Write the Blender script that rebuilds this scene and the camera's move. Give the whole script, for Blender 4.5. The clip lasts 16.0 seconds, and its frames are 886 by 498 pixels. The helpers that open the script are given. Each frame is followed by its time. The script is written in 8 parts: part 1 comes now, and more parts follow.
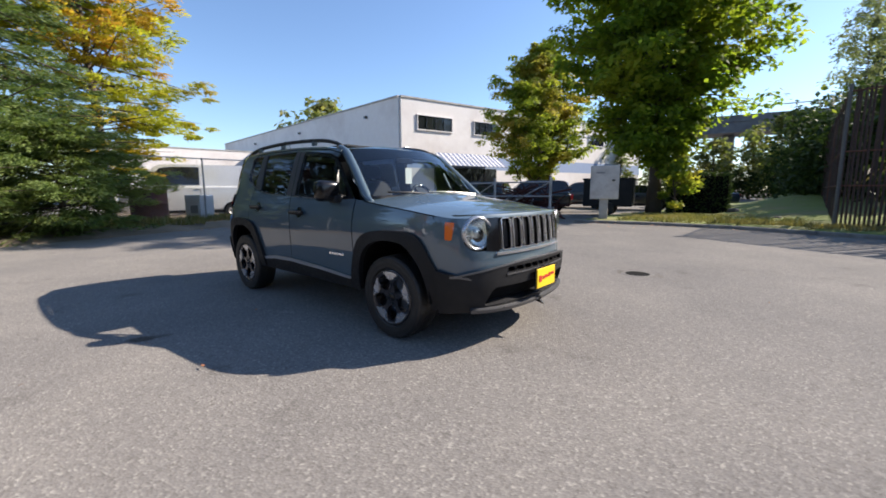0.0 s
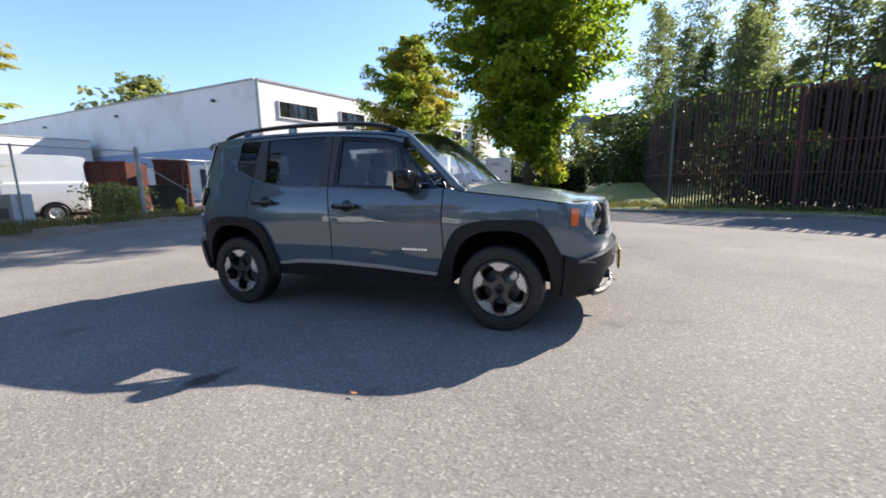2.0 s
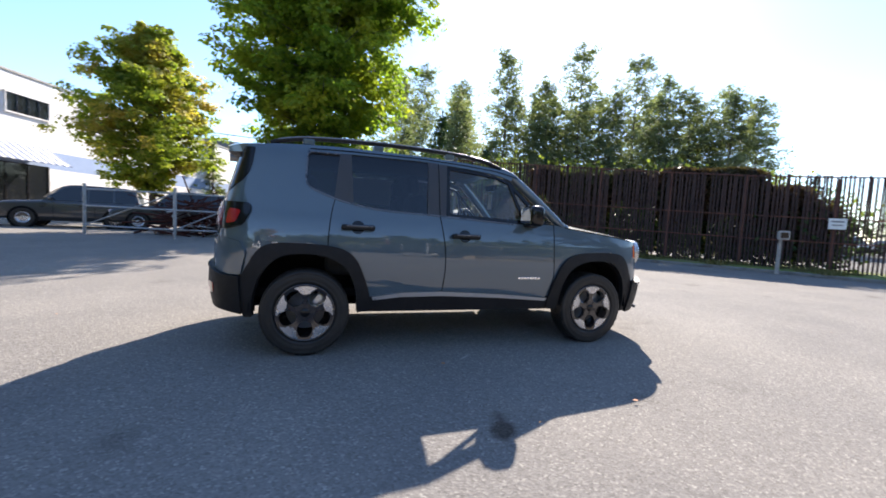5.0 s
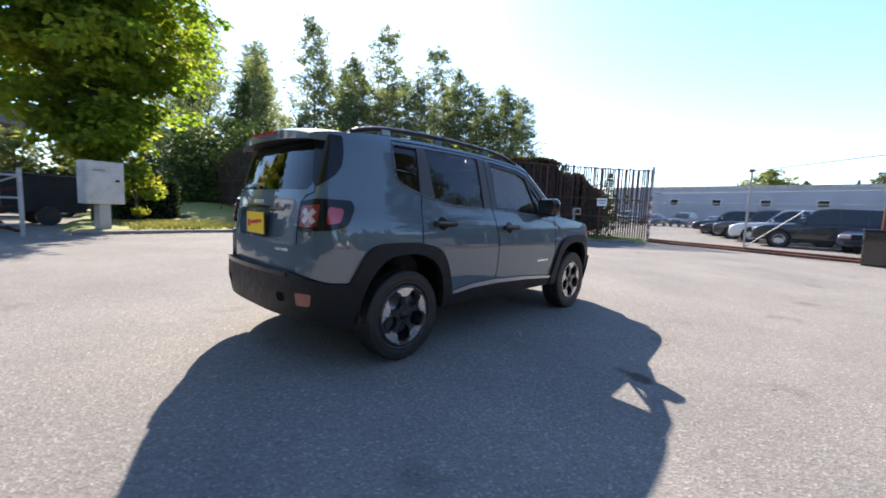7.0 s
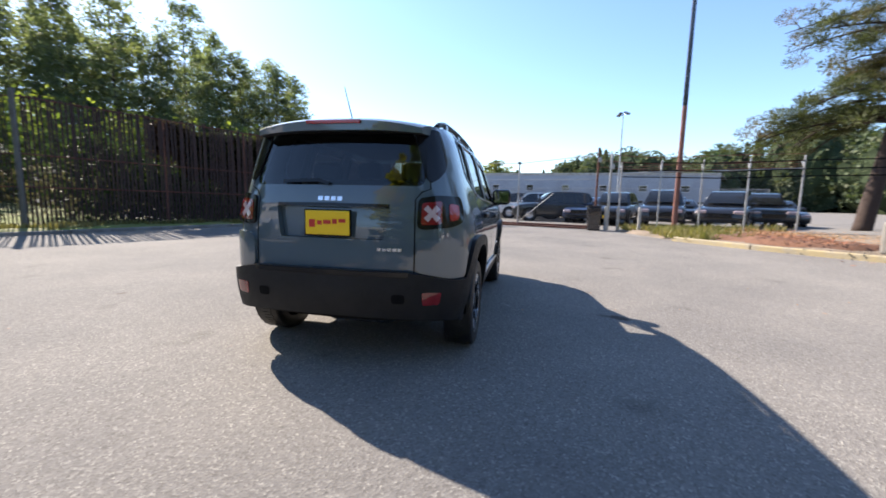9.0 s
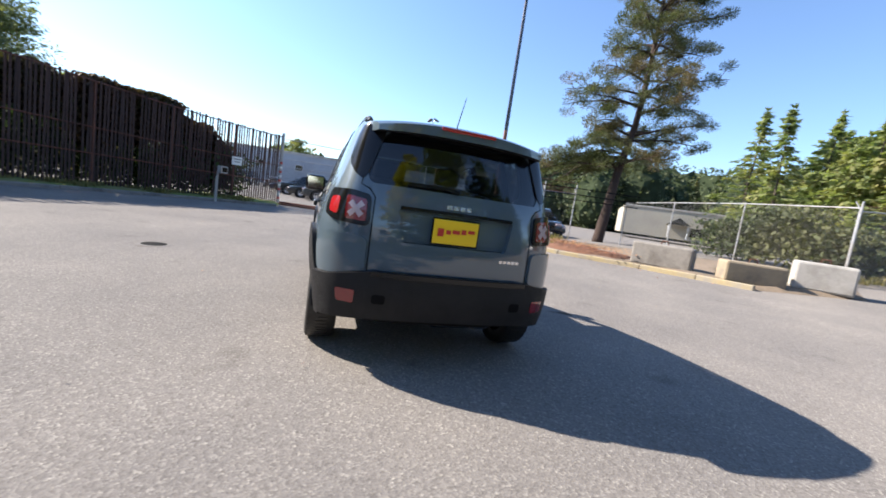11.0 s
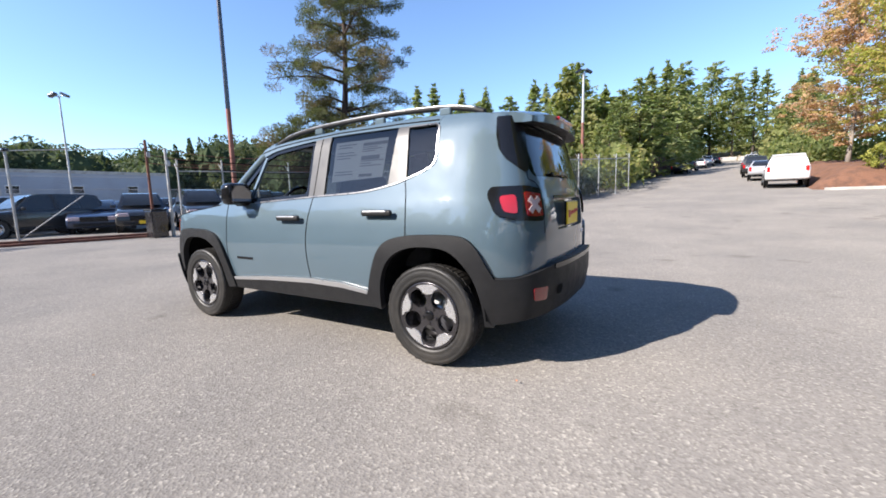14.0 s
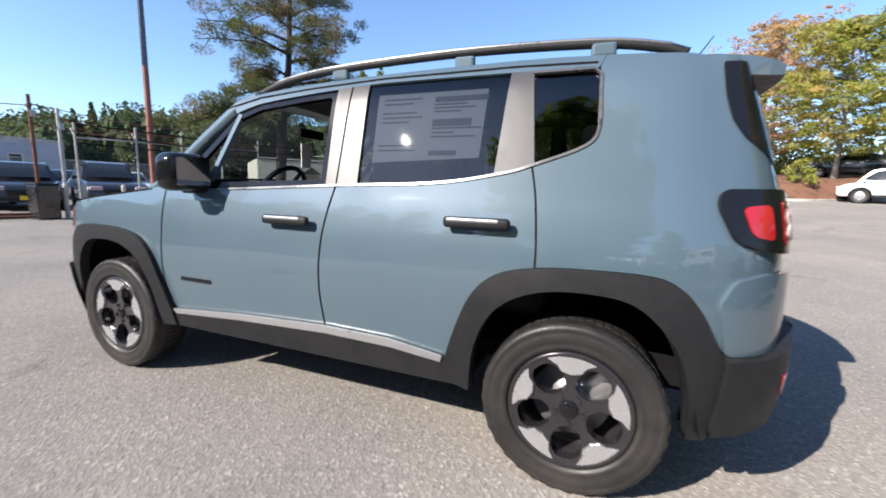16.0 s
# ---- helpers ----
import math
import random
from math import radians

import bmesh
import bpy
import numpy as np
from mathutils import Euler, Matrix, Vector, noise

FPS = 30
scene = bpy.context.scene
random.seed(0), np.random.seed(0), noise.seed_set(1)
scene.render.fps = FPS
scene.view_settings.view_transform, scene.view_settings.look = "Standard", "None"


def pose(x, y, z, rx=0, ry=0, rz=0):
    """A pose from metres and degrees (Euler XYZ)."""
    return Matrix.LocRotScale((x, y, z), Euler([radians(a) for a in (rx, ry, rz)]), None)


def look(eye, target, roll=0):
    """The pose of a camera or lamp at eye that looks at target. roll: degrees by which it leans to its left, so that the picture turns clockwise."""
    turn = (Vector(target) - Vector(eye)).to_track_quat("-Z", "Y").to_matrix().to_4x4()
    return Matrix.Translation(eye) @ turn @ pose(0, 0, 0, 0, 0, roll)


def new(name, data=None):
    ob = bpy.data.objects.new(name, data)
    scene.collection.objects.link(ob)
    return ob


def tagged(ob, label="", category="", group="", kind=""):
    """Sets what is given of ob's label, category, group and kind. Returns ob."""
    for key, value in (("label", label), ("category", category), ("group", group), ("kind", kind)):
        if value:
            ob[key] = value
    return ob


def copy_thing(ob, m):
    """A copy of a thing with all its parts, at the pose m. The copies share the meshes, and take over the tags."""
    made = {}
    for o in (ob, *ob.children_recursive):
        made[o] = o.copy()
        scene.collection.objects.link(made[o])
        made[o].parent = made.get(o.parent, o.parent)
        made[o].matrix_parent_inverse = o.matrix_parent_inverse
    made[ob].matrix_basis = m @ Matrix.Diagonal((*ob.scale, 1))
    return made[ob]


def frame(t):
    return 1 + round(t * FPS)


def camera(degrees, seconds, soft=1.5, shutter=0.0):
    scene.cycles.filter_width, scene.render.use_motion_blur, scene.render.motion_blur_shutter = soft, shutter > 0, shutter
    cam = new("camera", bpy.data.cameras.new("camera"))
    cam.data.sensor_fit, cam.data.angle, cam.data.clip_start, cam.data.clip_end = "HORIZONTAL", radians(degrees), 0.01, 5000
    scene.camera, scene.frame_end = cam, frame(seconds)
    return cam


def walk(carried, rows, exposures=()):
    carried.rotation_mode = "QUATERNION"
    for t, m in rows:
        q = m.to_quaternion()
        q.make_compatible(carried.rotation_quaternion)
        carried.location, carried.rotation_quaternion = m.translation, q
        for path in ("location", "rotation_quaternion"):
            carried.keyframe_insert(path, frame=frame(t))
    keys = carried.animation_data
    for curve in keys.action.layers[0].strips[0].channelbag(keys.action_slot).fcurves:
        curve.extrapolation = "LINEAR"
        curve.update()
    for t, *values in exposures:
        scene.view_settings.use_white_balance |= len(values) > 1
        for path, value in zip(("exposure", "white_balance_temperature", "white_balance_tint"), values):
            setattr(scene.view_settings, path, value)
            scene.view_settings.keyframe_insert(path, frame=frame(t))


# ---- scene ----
cam = camera(96.0, 16.0, soft=1.7, shutter=0.35)
PATH = [
    (0, (3.596, -2.907, 1.156), (2.3, -1.41, 0.871), -0.4),
    (0.5, (3.224, -3.169, 1.142), (2.061, -1.566, 0.863), -2.3),
    (1, (2.815, -3.342, 1.149), (1.82, -1.635, 0.836), -0.2),
    (1.5, (2.381, -3.596, 1.149), (1.53, -1.809, 0.862), -1.9),
    (2, (1.919, -3.769, 1.146), (1.228, -1.921, 0.816), -1.3),
    (2.5, (1.441, -3.976, 1.128), (0.934, -2.066, 0.822), -0.1),
    (3, (0.936, -4.055, 1.118), (0.613, -2.105, 0.815), 1.0),
    (3.2, (0.726, -4.067, 1.118), (0.484, -2.097, 0.872), 1.6),
    (5.3, (-1.528, -3.976, 1.086), (-0.789, -2.123, 0.941), 2.0),
    (5.5, (-1.734, -3.891, 1.086), (-0.902, -2.083, 0.886), 1.5),
    (6, (-2.227, -3.621, 1.098), (-1.143, -1.955, 0.868), 2.5),
    (6.5, (-2.724, -3.383, 1.113), (-1.427, -1.882, 0.863), 2.5),
    (7, (-3.141, -3.021, 1.122), (-1.709, -1.639, 0.917), 2.3),
    (7.5, (-3.564, -2.621, 1.151), (-1.934, -1.485, 0.922), 2.0),
    (8, (-3.881, -2.207, 1.124), (-2.117, -1.279, 0.954), 1.5),
    (8.5, (-4.196, -1.745, 1.105), (-2.339, -1.032, 0.9), 0.6),
    (9, (-4.346, -1.224, 1.125), (-2.401, -0.826, 0.879), 1.2),
    (9.5, (-4.535, -0.717, 1.121), (-2.557, -0.61, 0.844), 0.8),
    (10, (-4.558, -0.174, 1.139), (-2.59, -0.34, 0.821), 1.9),
    (10.2, (-4.548, 0.041, 1.139), (-2.586, -0.226, 0.859), 4.0),
    (12.3, (-3.854, 2.071, 1.143), (-2.326, 0.8, 0.918), 3.7),
    (12.5, (-3.729, 2.231, 1.143), (-2.305, 0.843, 0.931), 1.9),
    (13, (-3.368, 2.566, 1.128), (-2.071, 1.063, 0.88), -0.6),
    (13.5, (-2.992, 2.835, 1.08), (-1.845, 1.21, 0.879), 0.1),
    (14, (-2.655, 2.969, 1.082), (-1.643, 1.262, 0.833), -1.5),
    (14.5, (-2.3, 2.973, 1.111), (-1.37, 1.221, 0.86), 1.8),
    (15, (-1.986, 2.874, 1.084), (-1.179, 1.073, 0.761), 1.2),
    (15.5, (-1.69, 2.599, 1.107), (-0.866, 0.803, 0.8), 3.2),
    (16, (-1.34, 2.297, 1.118), (-0.616, 0.456, 0.824), 1.6),
]
EXPOSURES = [(t, e + 0.06, k, 13) for t, e, k in ((0.0, 0.88, 6700), (1.0, 1.06, 6700), (2.5, 1.36, 6700), (6.0, 1.52, 6650), (8.0, 1.46, 6700), (10.0, 1.26, 6700), (12.5, 1.25, 6450), (14.0, 1.2, 6450), (16.0, 1.12, 6450))]
walk(cam, [(t, look(eye, target, roll)) for t, eye, target, roll in PATH], EXPOSURES)

# ---- world, sun ----
SUN = Vector((0.78, 1.18, 1.0)).normalized()
world = bpy.data.worlds.new("world")
scene.world = world
world.use_nodes = True
wn = world.node_tree
wn.nodes.clear()
sky = wn.nodes.new("ShaderNodeTexSky")
sky.sky_type, sky.sun_disc = "NISHITA", False
sky.sun_elevation, sky.sun_rotation = math.asin(SUN.z), math.atan2(SUN.x, SUN.y)
sky.air_density, sky.dust_density, sky.ozone_density = 1.0, 0.25, 5.0
bg = wn.nodes.new("ShaderNodeBackground")
bg.inputs["Strength"].default_value = 0.118
wo = wn.nodes.new("ShaderNodeOutputWorld")
wn.links.new(sky.outputs[0], bg.inputs[0])
wn.links.new(bg.outputs[0], wo.inputs[0])
sun = new("sun", bpy.data.lights.new("sun", "SUN"))
sun.data.energy, sun.data.angle, sun.data.color = 5.0, radians(0.53), (1.0, 0.93, 0.83)
sun.matrix_world = look(tuple(SUN * 60), (0, 0, 0))


# ---- materials ----
def node_mat(name):
    m = bpy.data.materials.new(name)
    m.use_nodes = True
    m.node_tree.nodes.clear()
    out = m.node_tree.nodes.new("ShaderNodeOutputMaterial")
    return m, m.node_tree, out


def ramp(nt, fac, stops):
    r = nt.nodes.new("ShaderNodeValToRGB")
    while len(r.color_ramp.elements) < len(stops):
        r.color_ramp.elements.new(0.5)
    for e, (p, c) in zip(r.color_ramp.elements, stops):
        e.position, e.color = p, (*c, 1)
    nt.links.new(fac, r.inputs[0])
    return r.outputs[0]


def noise_tex(nt, vec, scale, detail=4.0, rough=0.55):
    n = nt.nodes.new("ShaderNodeTexNoise")
    n.inputs["Scale"].default_value, n.inputs["Detail"].default_value, n.inputs["Roughness"].default_value = scale, detail, rough
    nt.links.new(vec, n.inputs["Vector"])
    return n.outputs[0]


def mixed(nt, fac, a, b, blend="MIX"):
    m = nt.nodes.new("ShaderNodeMix")
    m.data_type, m.blend_type = "RGBA", blend
    for sock, v in ((m.inputs[0], fac), (m.inputs[6], a), (m.inputs[7], b)):
        if isinstance(v, (int, float)):
            sock.default_value = v
        elif isinstance(v, tuple):
            sock.default_value = (*v, 1)
        else:
            nt.links.new(v, sock)
    return m.outputs[2]


def surf(name, c1, c2, scale=8.0, rough=0.6, metal=0.0, bump=0.0, bump_scale=None, coat=0.0, dirt=None, dirt_scale=0.7, spec=0.5, rand=0.0, island=False, coat_ior=1.5):
    """Two-tone surface: fine grain between c1 and c2, large patches of dirt, fine relief."""
    m, nt, out = node_mat(name)
    b = nt.nodes.new("ShaderNodeBsdfPrincipled")
    co = nt.nodes.new("ShaderNodeTexCoord").outputs["Object"]
    col = mixed(nt, noise_tex(nt, co, scale), c1, c2)
    if dirt:
        f = ramp(nt, noise_tex(nt, co, dirt_scale, 6, 0.65), [(0.45, (0, 0, 0)), (0.7, (1, 1, 1))])
        col = mixed(nt, f, col, dirt)
    if rand:
        if island:
            r = nt.nodes.new("ShaderNodeNewGeometry").outputs["Random Per Island"]
        else:
            r = nt.nodes.new("ShaderNodeObjectInfo").outputs["Random"]
        g = ramp(nt, r, [(0.0, (1 - rand,) * 3), (1.0, (1 + rand,) * 3)])
        col = mixed(nt, 1.0, col, g, "MULTIPLY")
    nt.links.new(col, b.inputs["Base Color"])
    rr = ramp(nt, noise_tex(nt, co, scale * 0.6), [(0.3, (max(rough - 0.08, 0.02),) * 3), (0.7, (min(rough + 0.08, 1),) * 3)])
    nt.links.new(rr, b.inputs["Roughness"])
    b.inputs["Metallic"].default_value = metal
    b.inputs["Specular IOR Level"].default_value = spec
    b.inputs["Coat Weight"].default_value = coat
    b.inputs["Coat Roughness"].default_value = 0.03
    b.inputs["Coat IOR"].default_value = coat_ior
    if bump:
        bp = nt.nodes.new("ShaderNodeBump")
        bp.inputs["Strength"].default_value, bp.inputs["Distance"].default_value = bump, 0.01
        nt.links.new(noise_tex(nt, co, bump_scale or scale * 3), bp.inputs["Height"])
        nt.links.new(bp.outputs[0], b.inputs["Normal"])
    nt.links.new(b.outputs[0], out.inputs[0])
    return m


def glass(name, tint, gloss=0.07):
    m, nt, out = node_mat(name)
    t = nt.nodes.new("ShaderNodeBsdfTransparent")
    t.inputs[0].default_value = (*tint, 1)
    g = nt.nodes.new("ShaderNodeBsdfGlossy")
    g.inputs["Roughness"].default_value = 0.01
    lw = nt.nodes.new("ShaderNodeLayerWeight")
    lw.inputs[0].default_value = 0.5
    pw = nt.nodes.new("ShaderNodeMath")
    pw.operation = "POWER"
    nt.links.new(lw.outputs["Facing"], pw.inputs[0])
    pw.inputs[1].default_value = 4.0
    f = nt.nodes.new("ShaderNodeMath")
    f.operation, f.use_clamp = "MULTIPLY_ADD", True
    nt.links.new(pw.outputs[0], f.inputs[0])
    f.inputs[1].default_value, f.inputs[2].default_value = 1 - gloss, gloss
    mx = nt.nodes.new("ShaderNodeMixShader")
    nt.links.new(f.outputs[0], mx.inputs[0])
    nt.links.new(t.outputs[0], mx.inputs[1])
    nt.links.new(g.outputs[0], mx.inputs[2])
    nt.links.new(mx.outputs[0], out.inputs[0])
    return m


def leaf_mat(name, ca, cb, cc=None, trans=0.45):
    """Leaves: colour by leaf, part of the light passes through."""
    m, nt, out = node_mat(name)
    r = nt.nodes.new("ShaderNodeNewGeometry").outputs["Random Per Island"]
    co = nt.nodes.new("ShaderNodeTexCoord").outputs["Object"]
    big = noise_tex(nt, co, 0.35, 2)
    col = ramp(nt, r, [(0.0, ca), (1.0, cb)])
    if cc:
        col = mixed(nt, ramp(nt, big, [(0.48, (0, 0, 0)), (0.66, (1, 1, 1))]), col, cc)
    d = nt.nodes.new("ShaderNodeBsdfPrincipled")
    d.inputs["Roughness"].default_value = 0.6
    d.inputs["Specular IOR Level"].default_value = 0.18
    tr = nt.nodes.new("ShaderNodeBsdfTranslucent")
    nt.links.new(col, d.inputs["Base Color"])
    bright = mixed(nt, 1.0, col, (1.45, 1.6, 0.75), "MULTIPLY")
    nt.links.new(bright, tr.inputs[0])
    mx = nt.nodes.new("ShaderNodeMixShader")
    mx.inputs[0].default_value = trans
    nt.links.new(d.outputs[0], mx.inputs[1])
    nt.links.new(tr.outputs[0], mx.inputs[2])
    nt.links.new(mx.outputs[0], out.inputs[0])
    return m


def asphalt_mat():
    m, nt, out = node_mat("asphalt")
    b = nt.nodes.new("ShaderNodeBsdfPrincipled")
    co = nt.nodes.new("ShaderNodeTexCoord").outputs["Object"]
    v = nt.nodes.new("ShaderNodeTexVoronoi")
    v.inputs["Scale"].default_value = 85
    nt.links.new(co, v.inputs["Vector"])
    sep = nt.nodes.new("ShaderNodeSeparateColor")
    nt.links.new(v.outputs["Color"], sep.inputs[0])
    stones = ramp(nt, sep.outputs[0], [(0.0, (0.138, 0.124, 0.114)), (0.55, (0.208, 0.189, 0.174)), (0.86, (0.262, 0.241, 0.219)), (1.0, (0.4, 0.37, 0.33))])
    grit = noise_tex(nt, co, 24, 6, 0.7)
    col = mixed(nt, ramp(nt, grit, [(0.35, (0, 0, 0)), (0.7, (1, 1, 1))]), stones, (0.224, 0.204, 0.189))
    wide = ramp(nt, noise_tex(nt, co, 0.45, 5, 0.6), [(0.3, (0.8, 0.82, 0.83)), (0.7, (1.11, 1.12, 1.09))])
    col = mixed(nt, 1.0, col, wide, "MULTIPLY")
    stain = ramp(nt, noise_tex(nt, co, 1.3, 3, 0.5), [(0.64, (1, 1, 1)), (0.74, (0.72, 0.71, 0.7))])
    col = mixed(nt, 1.0, col, stain, "MULTIPLY")
    warp = noise_tex(nt, co, 9, 4, 0.6)
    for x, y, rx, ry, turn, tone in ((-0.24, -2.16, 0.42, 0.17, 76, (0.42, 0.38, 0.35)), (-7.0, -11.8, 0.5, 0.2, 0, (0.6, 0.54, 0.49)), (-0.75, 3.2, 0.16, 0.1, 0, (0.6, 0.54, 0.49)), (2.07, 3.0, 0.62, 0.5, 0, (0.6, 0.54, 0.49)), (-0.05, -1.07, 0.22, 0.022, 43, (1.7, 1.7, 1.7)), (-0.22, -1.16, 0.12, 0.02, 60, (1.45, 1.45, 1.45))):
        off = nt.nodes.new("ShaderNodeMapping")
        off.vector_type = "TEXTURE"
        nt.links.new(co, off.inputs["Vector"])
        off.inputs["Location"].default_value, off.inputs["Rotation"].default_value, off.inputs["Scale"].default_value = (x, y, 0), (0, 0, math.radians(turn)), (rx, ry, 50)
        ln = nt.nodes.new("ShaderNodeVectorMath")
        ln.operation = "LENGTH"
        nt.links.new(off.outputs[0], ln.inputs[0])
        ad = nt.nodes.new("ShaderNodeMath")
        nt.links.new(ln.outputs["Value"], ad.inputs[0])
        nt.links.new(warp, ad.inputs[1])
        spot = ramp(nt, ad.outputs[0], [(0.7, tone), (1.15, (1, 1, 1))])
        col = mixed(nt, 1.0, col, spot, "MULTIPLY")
    nt.links.new(col, b.inputs["Base Color"])
    b.inputs["Roughness"].default_value = 0.9
    b.inputs["Diffuse Roughness"].default_value = 0.18
    b.inputs["Specular IOR Level"].default_value = 0.12
    bp = nt.nodes.new("ShaderNodeBump")
    bp.inputs["Strength"].default_value, bp.inputs["Distance"].default_value = 0.4, 0.006
    nt.links.new(v.outputs["Distance"], bp.inputs["Height"])
    nt.links.new(bp.outputs[0], b.inputs["Normal"])
    nt.links.new(b.outputs[0], out.inputs[0])
    return m


ASPHALT = asphalt_mat()
PAINT = surf("blue_grey_paint", (0.064, 0.1, 0.127), (0.071, 0.108, 0.135), 3, 0.5, 0.1, coat=1.0, spec=0.2, dirt=(0.069, 0.104, 0.13), dirt_scale=2.0, coat_ior=1.75)
PLASTIC = surf("grained_black_plastic", (0.010, 0.0103, 0.0113), (0.016, 0.0163, 0.018), 30, 0.5, bump=0.25, bump_scale=260, dirt=(0.02, 0.02, 0.021), dirt_scale=3, spec=0.22)
GLOSSBLACK = surf("gloss_black", (0.006, 0.006, 0.007), (0.01, 0.01, 0.011), 5, 0.14, coat=0.1, spec=0.35)
RAILSHEEN = surf("grey_rail_highlight", (0.2, 0.2, 0.205), (0.26, 0.26, 0.265), 20, 0.32, 0.7)
LINER = surf("dark_liner", (0.005, 0.005, 0.0055), (0.009, 0.009, 0.0095), 12, 0.95, spec=0.1)
RUBBER = surf("tyre_rubber", (0.011, 0.0108, 0.011), (0.019, 0.0185, 0.018), 22, 0.48, bump=0.12, bump_scale=120, dirt=(0.034, 0.031, 0.028), dirt_scale=5, spec=0.42)
ALLOY = surf("machined_alloy", (0.5, 0.5, 0.51), (0.6, 0.6, 0.61), 40, 0.28, 0.75)
DARKALLOY = surf("dark_alloy", (0.03, 0.028, 0.031), (0.042, 0.039, 0.043), 14, 0.24, 0.55, coat=0.9)
CHROME = surf("chrome", (0.85, 0.85, 0.87), (0.92, 0.92, 0.94), 6, 0.22, 0.85)
PILLAR = surf("satin_pillar_film", (0.045, 0.045, 0.047), (0.055, 0.055, 0.057), 12, 0.4, 0.0, spec=0.4)
TRIM = surf("bright_window_trim", (0.12, 0.12, 0.125), (0.15, 0.15, 0.155), 16, 0.3, 0.6)
SATIN = surf("satin_silver", (0.5, 0.5, 0.51), (0.6, 0.6, 0.61), 20, 0.35, 0.8)
LIPGREY = surf("satin_grey_lip", (0.09, 0.09, 0.094), (0.13, 0.13, 0.134), 20, 0.35, 0.5)
REDLENS = surf("red_lens", (0.34, 0.008, 0.012), (0.42, 0.012, 0.016), 60, 0.15, coat=1.0)
DARKRED = surf("dark_red_lens", (0.17, 0.005, 0.009), (0.23, 0.008, 0.012), 60, 0.12, coat=1.0)
CLEARLENS = surf("pale_lens", (0.45, 0.34, 0.35), (0.52, 0.41, 0.42), 60, 0.2, coat=1.0)
AMBER = surf("amber_lens", (0.75, 0.12, 0.012), (0.85, 0.17, 0.02), 70, 0.2, coat=1.0)
YELLOW = surf("yellow_plate", (0.85, 0.55, 0.01), (0.9, 0.62, 0.02), 9, 0.45)
REDINK = surf("red_print", (0.5, 0.03, 0.02), (0.55, 0.04, 0.03), 9, 0.5)
GLASSCLEAR = glass("clear_glass", (0.80, 0.86, 0.84), 0.08)
GLASSFRONT = glass("windscreen_glass", (0.62, 0.7, 0.7), 0.08)
GLASSDARK = glass("privacy_glass", (0.22, 0.24, 0.265), 0.075)
MIRROR = surf("mirror_glass", (0.9, 0.9, 0.9), (0.92, 0.92, 0.92), 3, 0.02, 1.0)
CLOTH = surf("dark_seat_cloth", (0.022, 0.022, 0.025), (0.04, 0.04, 0.044), 90, 0.9, bump=0.3, bump_scale=300)
PAPER = surf("printed_paper", (0.76, 0.78, 0.74), (0.83, 0.84, 0.81), 4, 0.7)
INK = surf("grey_print", (0.2, 0.2, 0.2), (0.3, 0.3, 0.3), 30, 0.7)
GALV = surf("galvanised_steel", (0.36, 0.37, 0.38), (0.5, 0.51, 0.52), 14, 0.5, 0.6, dirt=(0.3, 0.27, 0.24), dirt_scale=2)
RUST = surf("rusty_steel", (0.11, 0.042, 0.028), (0.19, 0.075, 0.048), 9, 0.8, 0.1, bump=0.3, dirt=(0.06, 0.03, 0.025), dirt_scale=1.2)
CONCRETE = surf("weathered_concrete", (0.36, 0.34, 0.31), (0.5, 0.48, 0.44), 11, 0.9, bump=0.4, bump_scale=60, dirt=(0.25, 0.23, 0.2), dirt_scale=1.5)
WIRE = surf("dull_fence_wire", (0.1, 0.1, 0.1), (0.16, 0.16, 0.155), 20, 0.7, 0.3)
BRIGHTWIRE = surf("galvanised_fence_wire", (0.3, 0.31, 0.32), (0.4, 0.41, 0.42), 20, 0.6, 0.3)
DEEPRUST = surf("dark_red_rusty_steel", (0.06, 0.02, 0.015), (0.1, 0.034, 0.025), 9, 0.85, bump=0.3, dirt=(0.035, 0.018, 0.015), dirt_scale=1.2, spec=0.15)
BLOCKGREY = surf("stained_block_concrete", (0.2, 0.185, 0.165), (0.3, 0.28, 0.25), 9, 0.95, bump=0.5, bump_scale=40, dirt=(0.13, 0.115, 0.1), dirt_scale=2)
BLOCKTAN = surf("faded_tan_block_paint", (0.27, 0.215, 0.145), (0.37, 0.3, 0.205), 9, 0.9, bump=0.5, bump_scale=40, dirt=(0.2, 0.17, 0.13), dirt_scale=2.5)
KERBYELLOW = surf("faded_yellow_kerb", (0.33, 0.26, 0.145), (0.44, 0.36, 0.2), 13, 0.85, bump=0.3, dirt=(0.3, 0.27, 0.22), dirt_scale=2)
WHITEWALL = surf("white_stucco", (0.72, 0.68, 0.65), (0.8, 0.77, 0.74), 2.5, 0.85, bump=0.2, bump_scale=30, dirt=(0.62, 0.57, 0.54), dirt_scale=0.25)
BLUEBAND = surf("blue_grey_band", (0.24, 0.32, 0.48), (0.3, 0.38, 0.54), 2.5, 0.8)
BARK = surf("bark", (0.055, 0.042, 0.032), (0.12, 0.095, 0.075), 14, 0.95, bump=0.8, bump_scale=30)
PALEBARK = surf("pale_bark", (0.2, 0.17, 0.14), (0.34, 0.3, 0.26), 14, 0.95, bump=0.5, bump_scale=30)
PINEBARK = surf("pine_bark", (0.03, 0.019, 0.015), (0.065, 0.042, 0.032), 9, 0.95, bump=0.8, bump_scale=22)
GRASSM = leaf_mat("grass_blades", (0.1, 0.11, 0.035), (0.26, 0.22, 0.1), (0.3, 0.23, 0.11), 0.3)


